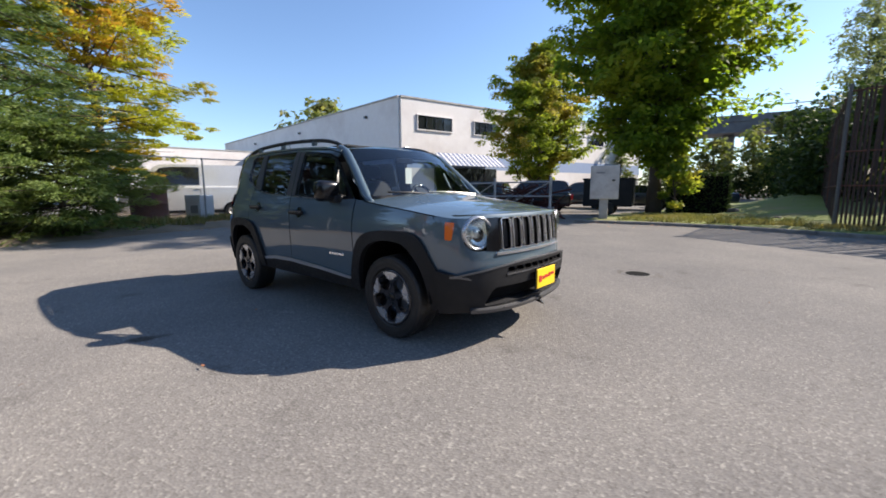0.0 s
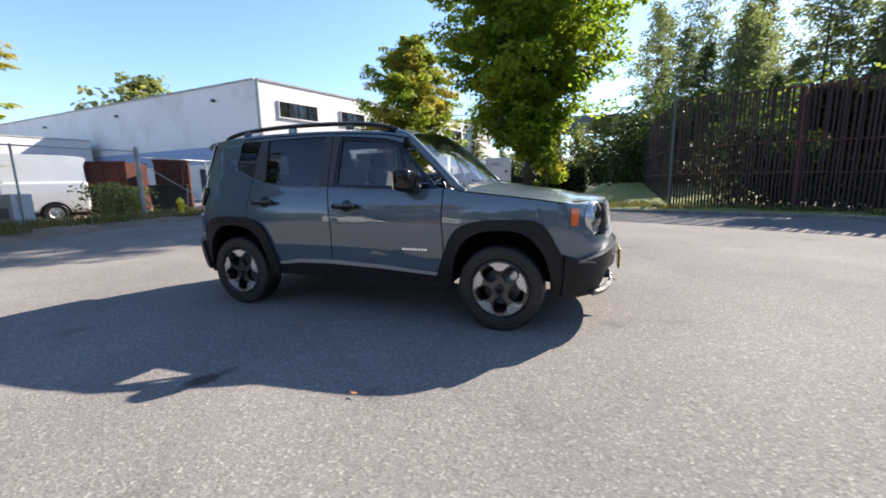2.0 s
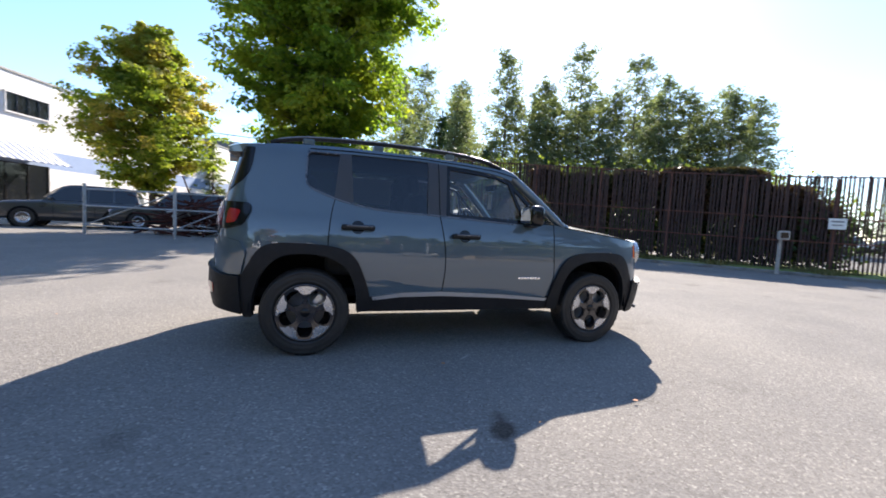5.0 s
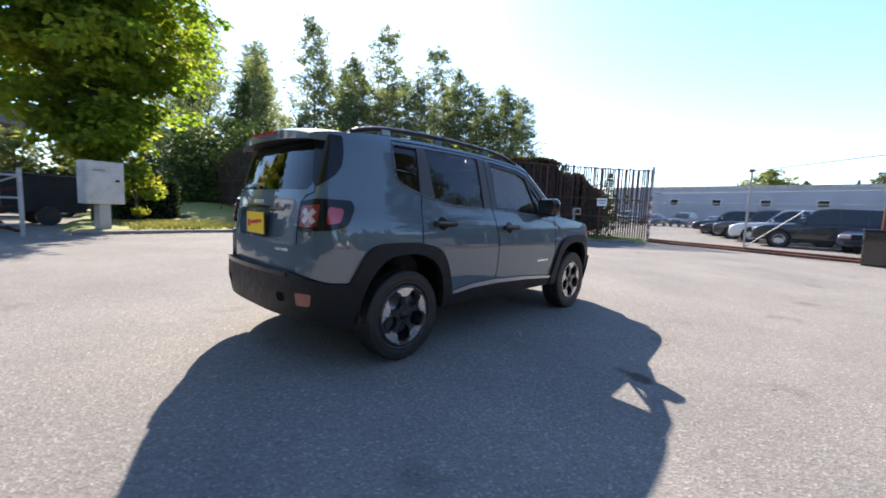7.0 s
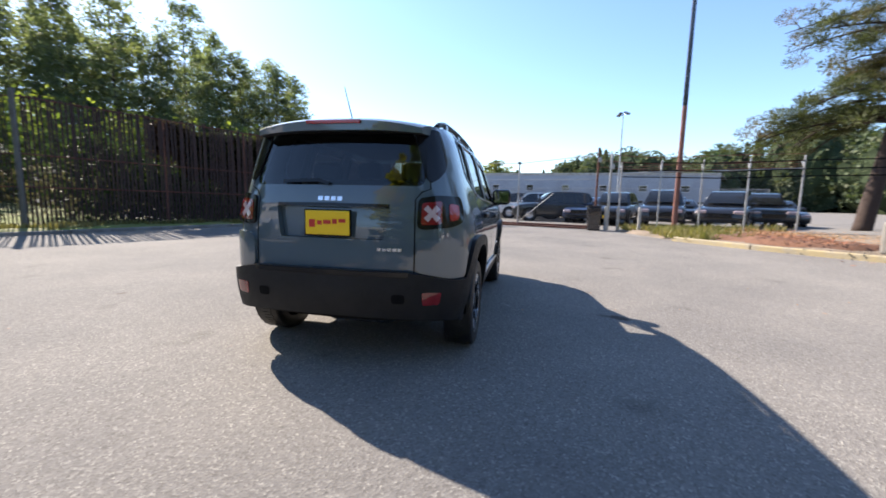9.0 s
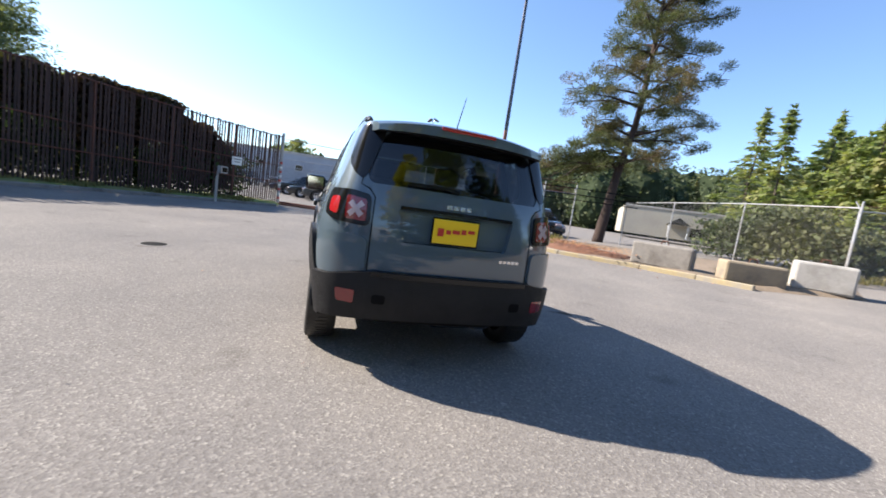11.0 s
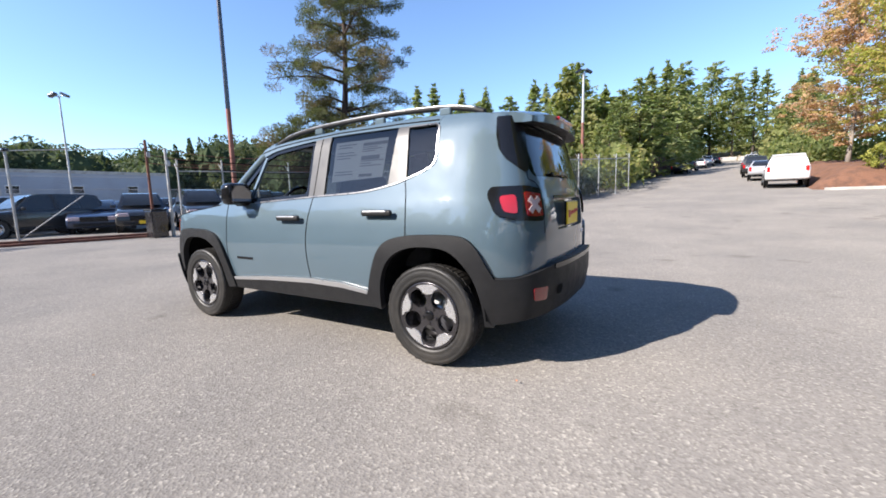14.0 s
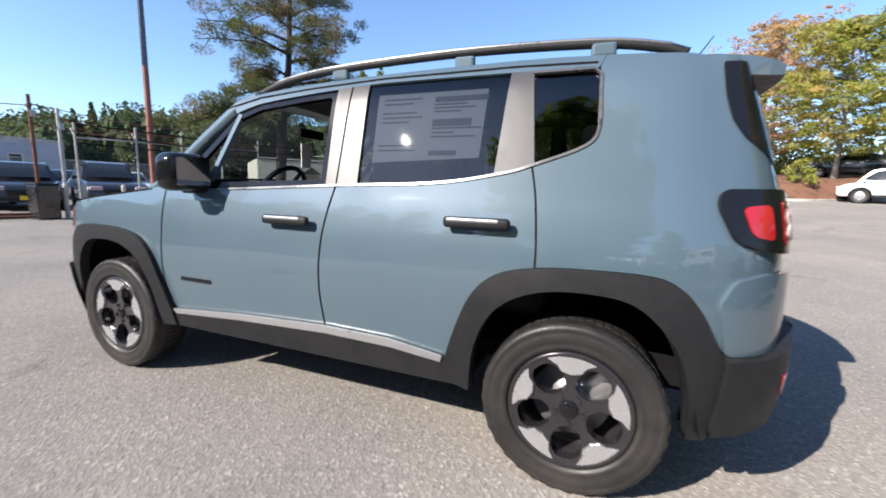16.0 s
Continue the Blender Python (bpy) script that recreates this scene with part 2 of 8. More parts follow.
# ---- building blocks ----
def part(name, bm, material, parent=None, label="", smooth=False):
    me = bpy.data.meshes.new(name)
    bm.to_mesh(me)
    bm.free()
    me.materials.append(material)
    if smooth:
        for p in me.polygons:
            p.use_smooth = True
    ob = new(name, me)
    if parent:
        ob.parent = parent
    if label:
        ob["label"] = label
    return ob


def pydata(name, verts, faces, material, parent=None, label="", smooth=False):
    me = bpy.data.meshes.new(name)
    me.from_pydata([tuple(v) for v in verts] if not isinstance(verts, np.ndarray) else verts.tolist(), [], faces if not isinstance(faces, np.ndarray) else faces.tolist())
    me.update()
    me.materials.append(material)
    if smooth:
        for p in me.polygons:
            p.use_smooth = True
    ob = new(name, me)
    if parent:
        ob.parent = parent
    if label:
        ob["label"] = label
    return ob


def thing(name, label, category, at=(0, 0, 0), rz=0.0, group="", kind=""):
    ob = new(name)
    ob.matrix_basis = pose(*at, 0, 0, rz)
    return tagged(ob, label, category, group, kind)


def boxm(size, at=(0, 0, 0), bevel=0.0, rot=None, segments=2, bm=None):
    b2 = bmesh.new()
    bmesh.ops.create_cube(b2, size=1.0)
    bmesh.ops.scale(b2, vec=size, verts=b2.verts)
    if bevel:
        bmesh.ops.bevel(b2, geom=b2.edges[:], offset=bevel, segments=segments, affect="EDGES", profile=0.5)
    m = Matrix.Translation(at) @ (rot or Matrix())
    bmesh.ops.transform(b2, matrix=m, verts=b2.verts)
    if bm is None:
        return b2
    tmp = bpy.data.meshes.new("tmp")
    b2.to_mesh(tmp)
    b2.free()
    bm.from_mesh(tmp)
    bpy.data.meshes.remove(tmp)
    return bm


def tube(points, radii, sides=8, bm=None, cap=True):
    """A tube through the points, with a radius at each or one for all."""
    bm = bm or bmesh.new()
    pts = [Vector(p) for p in points]
    if not isinstance(radii, (list, tuple)):
        radii = [radii] * len(pts)
    rings = []
    ref = Vector((0.123, 0.345, 1)).normalized()
    for i, p in enumerate(pts):
        d = (pts[min(i + 1, len(pts) - 1)] - pts[max(i - 1, 0)]).normalized()
        if abs(d.dot(ref)) > 0.95:
            ref = Vector((1, 0.2, 0.1)).normalized()
        a = d.cross(ref).normalized()
        b = d.cross(a)
        rings.append([bm.verts.new(p + (a * math.cos(k / sides * math.tau) + b * math.sin(k / sides * math.tau)) * radii[i]) for k in range(sides)])
    for r, q in zip(rings, rings[1:]):
        for k in range(sides):
            bm.faces.new((r[k], r[(k + 1) % sides], q[(k + 1) % sides], q[k]))
    if cap:
        bm.faces.new(rings[0][::-1])
        bm.faces.new(rings[-1])
    return bm


def lathe(profile, sides=48, axis="Y", bm=None):
    """Turn a profile of (radius, along) round the axis."""
    bm = bm or bmesh.new()
    rings = []
    for r, a in profile:
        ring = []
        for k in range(sides):
            c, s = r * math.cos(k / sides * math.tau), r * math.sin(k / sides * math.tau)
            ring.append(bm.verts.new((c, a, s) if axis == "Y" else (c, s, a)))
        rings.append(ring)
    for r, q in zip(rings, rings[1:]):
        for k in range(sides):
            bm.faces.new((r[k], q[k], q[(k + 1) % sides], r[(k + 1) % sides]))
    return bm


def slab(outline, z0, z1, bm=None, axis="Z"):
    """A plate with the given outline; axis Y: outline in x, z, thickness along y."""
    bm = bm or bmesh.new()
    def at(p, h):
        return (p[0], p[1], h) if axis == "Z" else (p[0], h, p[1]) if axis == "Y" else (h, p[0], p[1])
    lo, hi = [bm.verts.new(at(p, z0)) for p in outline], [bm.verts.new(at(p, z1)) for p in outline]
    n = len(outline)
    bm.faces.new(lo[::-1])
    bm.faces.new(hi)
    for k in range(n):
        bm.faces.new((lo[k], lo[(k + 1) % n], hi[(k + 1) % n], hi[k]))
    bmesh.ops.recalc_face_normals(bm, faces=bm.faces)
    return bm


def arc(cx, cz, r, a0, a1, n=12):
    return [(cx + r * math.cos(radians(a0 + (a1 - a0) * k / n)), cz + r * math.sin(radians(a0 + (a1 - a0) * k / n))) for k in range(n + 1)]


def smooth_line(pts, n=6):
    """Catmull-Rom through the points."""
    p = [np.array(q, float) for q in pts]
    out = []
    for i in range(len(p) - 1):
        a, b, c, d = p[max(i - 1, 0)], p[i], p[i + 1], p[min(i + 2, len(p) - 1)]
        for k in range(n):
            t = k / n
            out.append(tuple(0.5 * (2 * b + (c - a) * t + (2 * a - 5 * b + 4 * c - d) * t * t + (3 * b - a - 3 * c + d) * t**3)))
    return out + [tuple(p[-1])]


def rounded(outline, r=0.03, n=4):
    """The outline with its corners rounded."""
    out = []
    m = len(outline)
    for i in range(m):
        a, b, c = (np.array(outline[j % m], float) for j in (i - 1, i, i + 1))
        la, lc = np.linalg.norm(a - b), np.linalg.norm(c - b)
        p, q = b + (a - b) / la * min(r, la * 0.45), b + (c - b) / lc * min(r, lc * 0.45)
        for k in range(n + 1):
            t = k / n
            out.append(tuple((1 - t) ** 2 * p + 2 * t * (1 - t) * b + t * t * q))
    return out


def ground_z(x, y):
    """The lot is level; the road climbs a little steeper towards -y, ends at a dry slope, and the far street lies lower."""
    d = min(-y - 7.4, 95.0)
    k = min(max((-y - 102.0) / 8.0, 0.0), 1.0)
    rise = 0.06 * (d + math.sqrt(d * d + 4.0)) / 2 - 0.012 + 0.0002 * max(d, 0.0) ** 2 + 2.4 * k * k * (3 - 2 * k)
    return max(rise, 0.0) * min(1.0, max(0.0, (22.0 - x) / 14.0))


# ---- plants ----
def quads(name, v4, material, parent=None, label=""):
    """A mesh of loose quads from an array (n, 4, 3)."""
    n = len(v4)
    me = bpy.data.meshes.new(name)
    me.vertices.add(4 * n)
    me.vertices.foreach_set("co", np.ascontiguousarray(v4, dtype=np.float32).ravel())
    me.loops.add(4 * n)
    me.loops.foreach_set("vertex_index", np.arange(4 * n, dtype=np.int32))
    me.polygons.add(n)
    me.polygons.foreach_set("loop_start", np.arange(0, 4 * n, 4, dtype=np.int32))
    me.update(calc_edges=True)
    me.materials.append(material)
    ob = new(name, me)
    if parent:
        ob.parent = parent
    if label:
        ob["label"] = label
    return ob


def leaf_quads(rng, at, length, width, up=0.25, along=None):
    """Bent-diamond leaves at the given places."""
    n = len(at)
    d = rng.normal(size=(n, 3)) if along is None else along + rng.normal(size=(n, 3)) * 0.35
    d[:, 2] -= up * rng.random(n)
    d /= np.linalg.norm(d, axis=1)[:, None] + 1e-9
    e = np.cross(d, rng.normal(size=(n, 3)))
    e /= np.linalg.norm(e, axis=1)[:, None] + 1e-9
    ln = (length * (0.6 + 0.8 * rng.random(n)))[:, None]
    w = (width * (0.6 + 0.8 * rng.random(n)))[:, None]
    return np.stack([at - d * ln * 0.5, at + e * w * 0.5, at + d * ln * 0.5, at - e * w * 0.5], 1)


def profile_of(kind, h):
    if kind == "round":
        return np.sin(np.pi * np.clip(h, 0.001, 1) ** 0.75) ** 0.55
    if kind == "egg":
        return np.clip(np.minimum(h * 4.5, 1.0), 0, 1) ** 0.7 * (1 - np.clip(h - 0.25, 0, 1) / 0.78) ** 0.62
    if kind == "spire":
        return np.clip(np.minimum(h * 3.2, 1), 0, 1) ** 0.6 * np.clip(1.04 - h, 0, 1) ** 0.52
    if kind == "vase":
        return np.clip(h * 6, 0, 1) ** 0.6 * (0.72 + 0.55 * np.clip(h / 0.5, 0, 1)) * np.sqrt(1 - np.clip((h - 0.55) / 0.47, 0, 0.98) ** 2)
    return np.clip(1 - h, 0, 1) ** 0.9 * np.clip(h * 12, 0, 1) ** 0.5


def plant(seed, kind, height, radius, bare, clumps, per, leaf, material, bark, spread=0.5, trunk=0.16, lean=(0, 0)):
    """The trunk with limbs and the crown's leaves: a list of (name, builder) under one thing."""
    rng = np.random.default_rng(seed)
    h = rng.random(clumps) ** (0.85 if kind != "cone" else 1.35)
    r = radius * profile_of(kind, h) * (0.35 + 0.65 * rng.random(clumps) ** 0.45)
    a = rng.random(clumps) * math.tau
    r *= 1 + 0.22 * np.sin(3 * a + 5 * h + seed) + 0.12 * np.sin(7 * a + seed)
    z = bare + (height - bare) * h
    c = np.stack([np.cos(a) * r + lean[0] * z / height, np.sin(a) * r + lean[1] * z / height, z], 1)
    if kind == "cone":
        c[:, 2] -= r * 0.35
    bm = bmesh.new()
    top = height * (0.93 if kind in ("cone", "column") else 0.8)
    pts = [(lean[0] * top * t / height + 0.12 * math.sin(4 * t + seed) * t, lean[1] * top * t / height + 0.1 * math.cos(3 * t + seed) * t, top * t - 0.1) for t in np.linspace(0, 1, 8)]
    tube(pts, [trunk * (1.35 if i == 0 else 1) * (1 - 0.88 * i / 7) + 0.012 for i in range(8)], 9, bm)
    for i in rng.permutation(clumps)[: min(26, clumps)]:
        e = Vector(c[i])
        s = max(min(e.z - (0.35 if kind != "cone" else -0.1) * math.hypot(e.x, e.y), top * 0.95), bare * 0.75)
        b0 = Vector((lean[0] * s / height, lean[1] * s / height, s))
        tube([b0, b0.lerp(e, 0.55) + Vector((0, 0, 0.12)), e], [trunk * 0.32 * (1 - 0.7 * s / height) + 0.012, trunk * 0.16 + 0.008, 0.008], 5, bm, False)
    trunk_ob = (bm, bark)
    size = spread * (0.55 + 0.9 * rng.random(clumps))
    k = np.repeat(np.arange(clumps), per)
    g = rng.normal(size=(len(k), 3))
    g /= np.linalg.norm(g, axis=1)[:, None]
    g *= (rng.random(len(k)) ** 0.45)[:, None]
    flat = np.array([1, 1, 0.62]) if kind != "cone" else np.array([1, 1, 0.45])
    at = c[k] + g * size[k][:, None] * flat
    along = None
    if kind == "cone":
        along = np.stack([at[:, 0], at[:, 1], -0.35 * np.hypot(at[:, 0], at[:, 1])], 1)
        along /= np.linalg.norm(along, axis=1)[:, None] + 1e-9
    return trunk_ob, (leaf_quads(rng, at, *leaf, along=along), material)


def branchy(seed, kind, height, radius, bare, limbs, per, leaf, material, bark, rise=35, fluff=0.16, trunk=0.16, lean=(0, 0)):
    """Trunk with many limbs and leaf sprays along them, densest towards the tips: a feathery outline."""
    rng = np.random.default_rng(seed)
    bm = bmesh.new()
    sway = lambda z: np.array([lean[0] * z / height + 0.02 * height * math.sin(3.1 * z / height + seed), lean[1] * z / height + 0.015 * height * math.cos(4.3 * z / height + seed) - 0.015 * height * math.cos(seed), z])
    tube([sway(height * 0.97 * t - 0.1 * (t == 0)) for t in np.linspace(0, 1, 9)], [trunk * (1.35 if i == 0 else 1) * (1 - 0.9 * i / 8) + 0.012 for i in range(9)], 8, bm)
    at, along = [], []
    for k in range(limbs):
        h = ((k + rng.random()) / limbs) ** 0.9
        o = sway(bare + (height - bare) * h * 0.93)
        a, e = 2.39996 * k + rng.normal() * 0.5, radians(rise * (0.55 + 0.75 * h) + rng.normal() * 9)
        reach = radius * float(profile_of(kind, np.array([h]))[0]) * rng.uniform(0.55, 1.12) + 0.25
        reach *= 1.3 if rng.random() < 0.1 else 1.0
        d = np.array([math.cos(a) * math.cos(e), math.sin(a) * math.cos(e), math.sin(e)])
        tip = o + d * reach
        if k % 2 == 0:
            tube([o, (o + tip) / 2 - (0, 0, 0.04 * reach), tip], [trunk * 0.22 * (1 - 0.75 * h) + 0.01, 0.02 + 0.03 * (1 - h) * trunk, 0.006], 4, bm, False)
        n = max(12, int(per * (0.35 + 0.65 * reach / radius)))
        u = 0.22 + 0.85 * rng.random(n) ** 0.75
        w = (fluff * reach * np.clip(1.25 - u, 0.15, 1) + 0.12)[:, None]
        at.append(o + d * reach * u[:, None] + rng.normal(size=(n, 3)) * w * (1, 1, 0.7))
        along.append(np.repeat(d[None], n, 0))
    n = per
    at.append(sway(height * 0.97) + rng.normal(size=(n, 3)) * (0.016 * height, 0.016 * height, 0.035 * height) - (0, 0, 0.03 * height))
    along.append(np.repeat(np.array([[0, 0, 1.0]]), n, 0))
    return (bm, bark), (leaf_quads(rng, np.concatenate(at), *leaf, along=np.concatenate(along) if kind == "cone" else None), material)


def set_leaves(rng, at, normal, length, width, along=None):
    """Diamond leaves lying across the given normals, or pointing along a direction."""
    n = len(at)
    nn = normal / (np.linalg.norm(normal, axis=1)[:, None] + 1e-9)
    t = np.cross(nn, rng.normal(size=(n, 3))) if along is None else along + rng.normal(size=(n, 3)) * 0.3
    t /= np.linalg.norm(t, axis=1)[:, None] + 1e-9
    e = np.cross(nn, t)
    e /= np.linalg.norm(e, axis=1)[:, None] + 1e-9
    ln = (length * (0.65 + 0.7 * rng.random(n)))[:, None]
    w = (width * (0.65 + 0.7 * rng.random(n)))[:, None]
    return np.stack([at - t * ln * 0.5, at + e * w * 0.5, at + t * ln * 0.5, at - e * w * 0.5], 1)


def clumped(seed, kind, height, radius, bare, limbs, pads, per, size, leaf, rise=25, droop=0.0, flat=0.5, trunk=0.2, lean=(0, 0), wave=0.0, needles=False):
    """Trunk, limbs, and leaf pads set along the limbs: masses with gaps and shade between them. Returns the wood and the leaves."""
    rng = np.random.default_rng(seed)
    bm = bmesh.new()
    sway = lambda z: np.array([lean[0] * z / height + 0.012 * height * math.sin(3.1 * z / height + seed), lean[1] * z / height + 0.01 * height * (math.cos(4.3 * z / height + seed) - math.cos(seed)), z])
    tube([sway(height * 0.98 * t - 0.1 * (t == 0)) for t in np.linspace(0, 1, 9)], [trunk * (1.35 if i == 0 else 1) * (1 - 0.93 * i / 8) + 0.01 for i in range(9)], 8, bm)
    centre, scale, heading = [], [], []
    for k in range(limbs):
        h = ((k + rng.random()) / limbs) ** 0.92
        o = sway(bare + (height - bare) * h * 0.96)
        a, e = 2.39996 * k + rng.normal() * 0.45, radians(rise * (0.6 + 0.7 * h) + rng.normal() * 8)
        reach = radius * float(profile_of(kind, np.array([h]))[0]) * rng.uniform(0.62, 1.1) * (1 + wave * math.sin(2 * a + 6 * h + seed)) + 0.15
        out = np.array([math.cos(a), math.sin(a), 0.0])
        limb = lambda f: o + out * reach * f * math.cos(e) + np.array([0, 0, reach * f * math.sin(e) - droop * reach * f * f])
        tube([limb(0.0), limb(0.5), limb(1.0)], [trunk * 0.24 * (1 - 0.8 * h) + 0.01, trunk * 0.1 * (1 - 0.6 * h) + 0.008, 0.005], 4, bm, False)
        m = max(2, round(pads * (0.3 + 0.7 * reach / radius)))
        for j in range(m):
            f = 0.28 + 0.76 * (j + rng.random()) / m
            across = np.array([-out[1], out[0], 0]) * rng.normal() * 0.2 * reach * f
            centre.append(limb(f) + across + (0, 0, rng.normal() * size * 0.3))
            scale.append(size * rng.uniform(0.6, 1.25) * (0.7 + 0.3 * min(1.0, reach / radius * 1.6)))
            heading.append(out)
    for j in range(max(3, pads // 2)):
        centre.append(sway(height * (1 - 0.035 * j)))
        scale.append(size * (0.35 + 0.1 * j))
        heading.append(np.array([0.3, 0.2, 1.0]))
    centre, scale, heading = np.array(centre), np.array(scale), np.array(heading)
    k = np.repeat(np.arange(len(centre)), per)
    g = rng.normal(size=(len(k), 3))
    g /= np.linalg.norm(g, axis=1)[:, None]
    r = rng.random(len(k)) ** 0.42
    at = centre[k] + g * (r * scale[k])[:, None] * (1, 1, flat)
    at[:, 2] -= 0.25 * (r * scale[k]) ** 2
    normal = g * 0.6 + (0, 0, 0.75) + heading[k] * 0.2 + rng.normal(size=(len(k), 3)) * 0.4
    along = heading[k] + g * 0.55 * (1, 1, 0.3) - (0, 0, 0.15) if needles else None
    return bm, set_leaves(rng, at, normal, *leaf, along=along)


def clump_tree(name, label, at, material, bark, group, *shape, **more):
    t = thing(name, label, "tree", at, group=group)
    bm, leaves = clumped(*shape, **more)
    part("trunk", bm, bark, t, smooth=True)
    quads("crown", leaves, material, t)
    return t


def limb_tree(name, label, at, seed, kind, height, radius, bare, limbs, per, leaf, material, bark, group="", **more):
    t = thing(name, label, "tree", at, group=group)
    (bm, bk), (q, lm) = branchy(seed, kind, height, radius, bare, limbs, per, leaf, material, bark, **more)
    part("trunk", bm, bk, t, smooth=True)
    quads("crown", q, lm, t)
    return t


def tree(name, label, category, at, seed, kind, height, radius, bare, clumps, per, leaf, material, bark, group="", kind_tag="", **more):
    t = thing(name, label, category, at, group=group, kind=kind_tag)
    (bm, bk), (q, lm) = plant(seed, kind, height, radius, bare, clumps, per, leaf, material, bark, **more)
    part("trunk", bm, bk, t, smooth=True)
    quads("crown", q, lm, t)
    return t


MAPLE = leaf_mat("maple_leaves", (0.09, 0.145, 0.022), (0.22, 0.28, 0.04), (0.31, 0.31, 0.045), 0.66)
MAPLE_TURN = leaf_mat("turning_maple_leaves", (0.12, 0.175, 0.03), (0.28, 0.3, 0.05), (0.42, 0.3, 0.085), 0.58)
POPLAR = leaf_mat("poplar_leaves", (0.092, 0.113, 0.076), (0.2, 0.222, 0.15), (0.21, 0.215, 0.12), 0.56)
SPRUCE = leaf_mat("spruce_needles", (0.06, 0.1, 0.042), (0.16, 0.21, 0.08), (0.19, 0.22, 0.07), 0.32)
BOUGH = leaf_mat("bough_needles", (0.085, 0.135, 0.046), (0.22, 0.28, 0.095), (0.26, 0.29, 0.09), 0.34)
FIRM = leaf_mat("fir_needles", (0.022, 0.045, 0.02), (0.05, 0.085, 0.03), None, 0.15)
PINEM = leaf_mat("pine_needles", (0.05, 0.06, 0.03), (0.12, 0.13, 0.06), (0.15, 0.11, 0.07), 0.28)
LARCH = leaf_mat("yellowing_leaves", (0.24, 0.25, 0.03), (0.45, 0.42, 0.06), (0.5, 0.26, 0.06), 0.5)
ORANGE = leaf_mat("orange_leaves", (0.4, 0.22, 0.15), (0.5, 0.33, 0.21), (0.36, 0.3, 0.11), 0.4)
GOLD = leaf_mat("yellow_green_leaves", (0.18, 0.21, 0.045), (0.36, 0.34, 0.09), (0.42, 0.28, 0.1), 0.4)
WOODS = leaf_mat("mixed_wood_leaves", (0.1, 0.13, 0.05), (0.23, 0.25, 0.095), (0.3, 0.27, 0.11), 0.45)
FARWOOD = leaf_mat("distant_wood_leaves", (0.04, 0.058, 0.034), (0.085, 0.11, 0.055), (0.12, 0.125, 0.06), 0.2)
CONIFER = leaf_mat("roadside_conifer_needles", (0.1, 0.135, 0.058), (0.23, 0.26, 0.11), (0.28, 0.27, 0.12), 0.4)
GROVE = leaf_mat("sunlit_undergrowth_leaves", (0.1, 0.13, 0.03), (0.24, 0.26, 0.06), (0.08, 0.11, 0.035), 0.5)
SHRUB = leaf_mat("shrub_leaves", (0.022, 0.042, 0.015), (0.06, 0.09, 0.03), None, 0.25)


# ---- ground ----
def ground_sheet():
    xs = np.r_[np.linspace(-900, -60, 12), np.linspace(-55, 60, 93), np.linspace(70, 900, 12)]
    ys = np.r_[np.linspace(-900, -130, 8), np.linspace(-125, -71, 37), np.linspace(-70, 60, 105), np.linspace(70, 900, 12)]
    v = [(x, y, ground_z(x, max(y, -160.0))) for y in ys for x in xs]
    n = len(xs)
    f = [(j * n + i, j * n + i + 1, (j + 1) * n + i + 1, (j + 1) * n + i) for j in range(len(ys) - 1) for i in range(n - 1)]
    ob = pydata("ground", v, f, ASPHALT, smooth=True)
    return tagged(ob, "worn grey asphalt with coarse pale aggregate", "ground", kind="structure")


ground_sheet()
SOIL = surf("dry_soil", (0.16, 0.12, 0.085), (0.27, 0.21, 0.15), 7, 0.95, bump=0.6, bump_scale=25, dirt=(0.11, 0.09, 0.06), dirt_scale=0.9)
TURF = surf("short_turf", (0.13, 0.175, 0.035), (0.22, 0.25, 0.06), 18, 0.95, bump=0.5, bump_scale=60, dirt=(0.24, 0.2, 0.1), dirt_scale=0.8)
MULCH = surf("red_bark_mulch", (0.12, 0.055, 0.032), (0.22, 0.105, 0.06), 26, 0.95, bump=0.9, bump_scale=60, dirt=(0.08, 0.042, 0.028), dirt_scale=2)


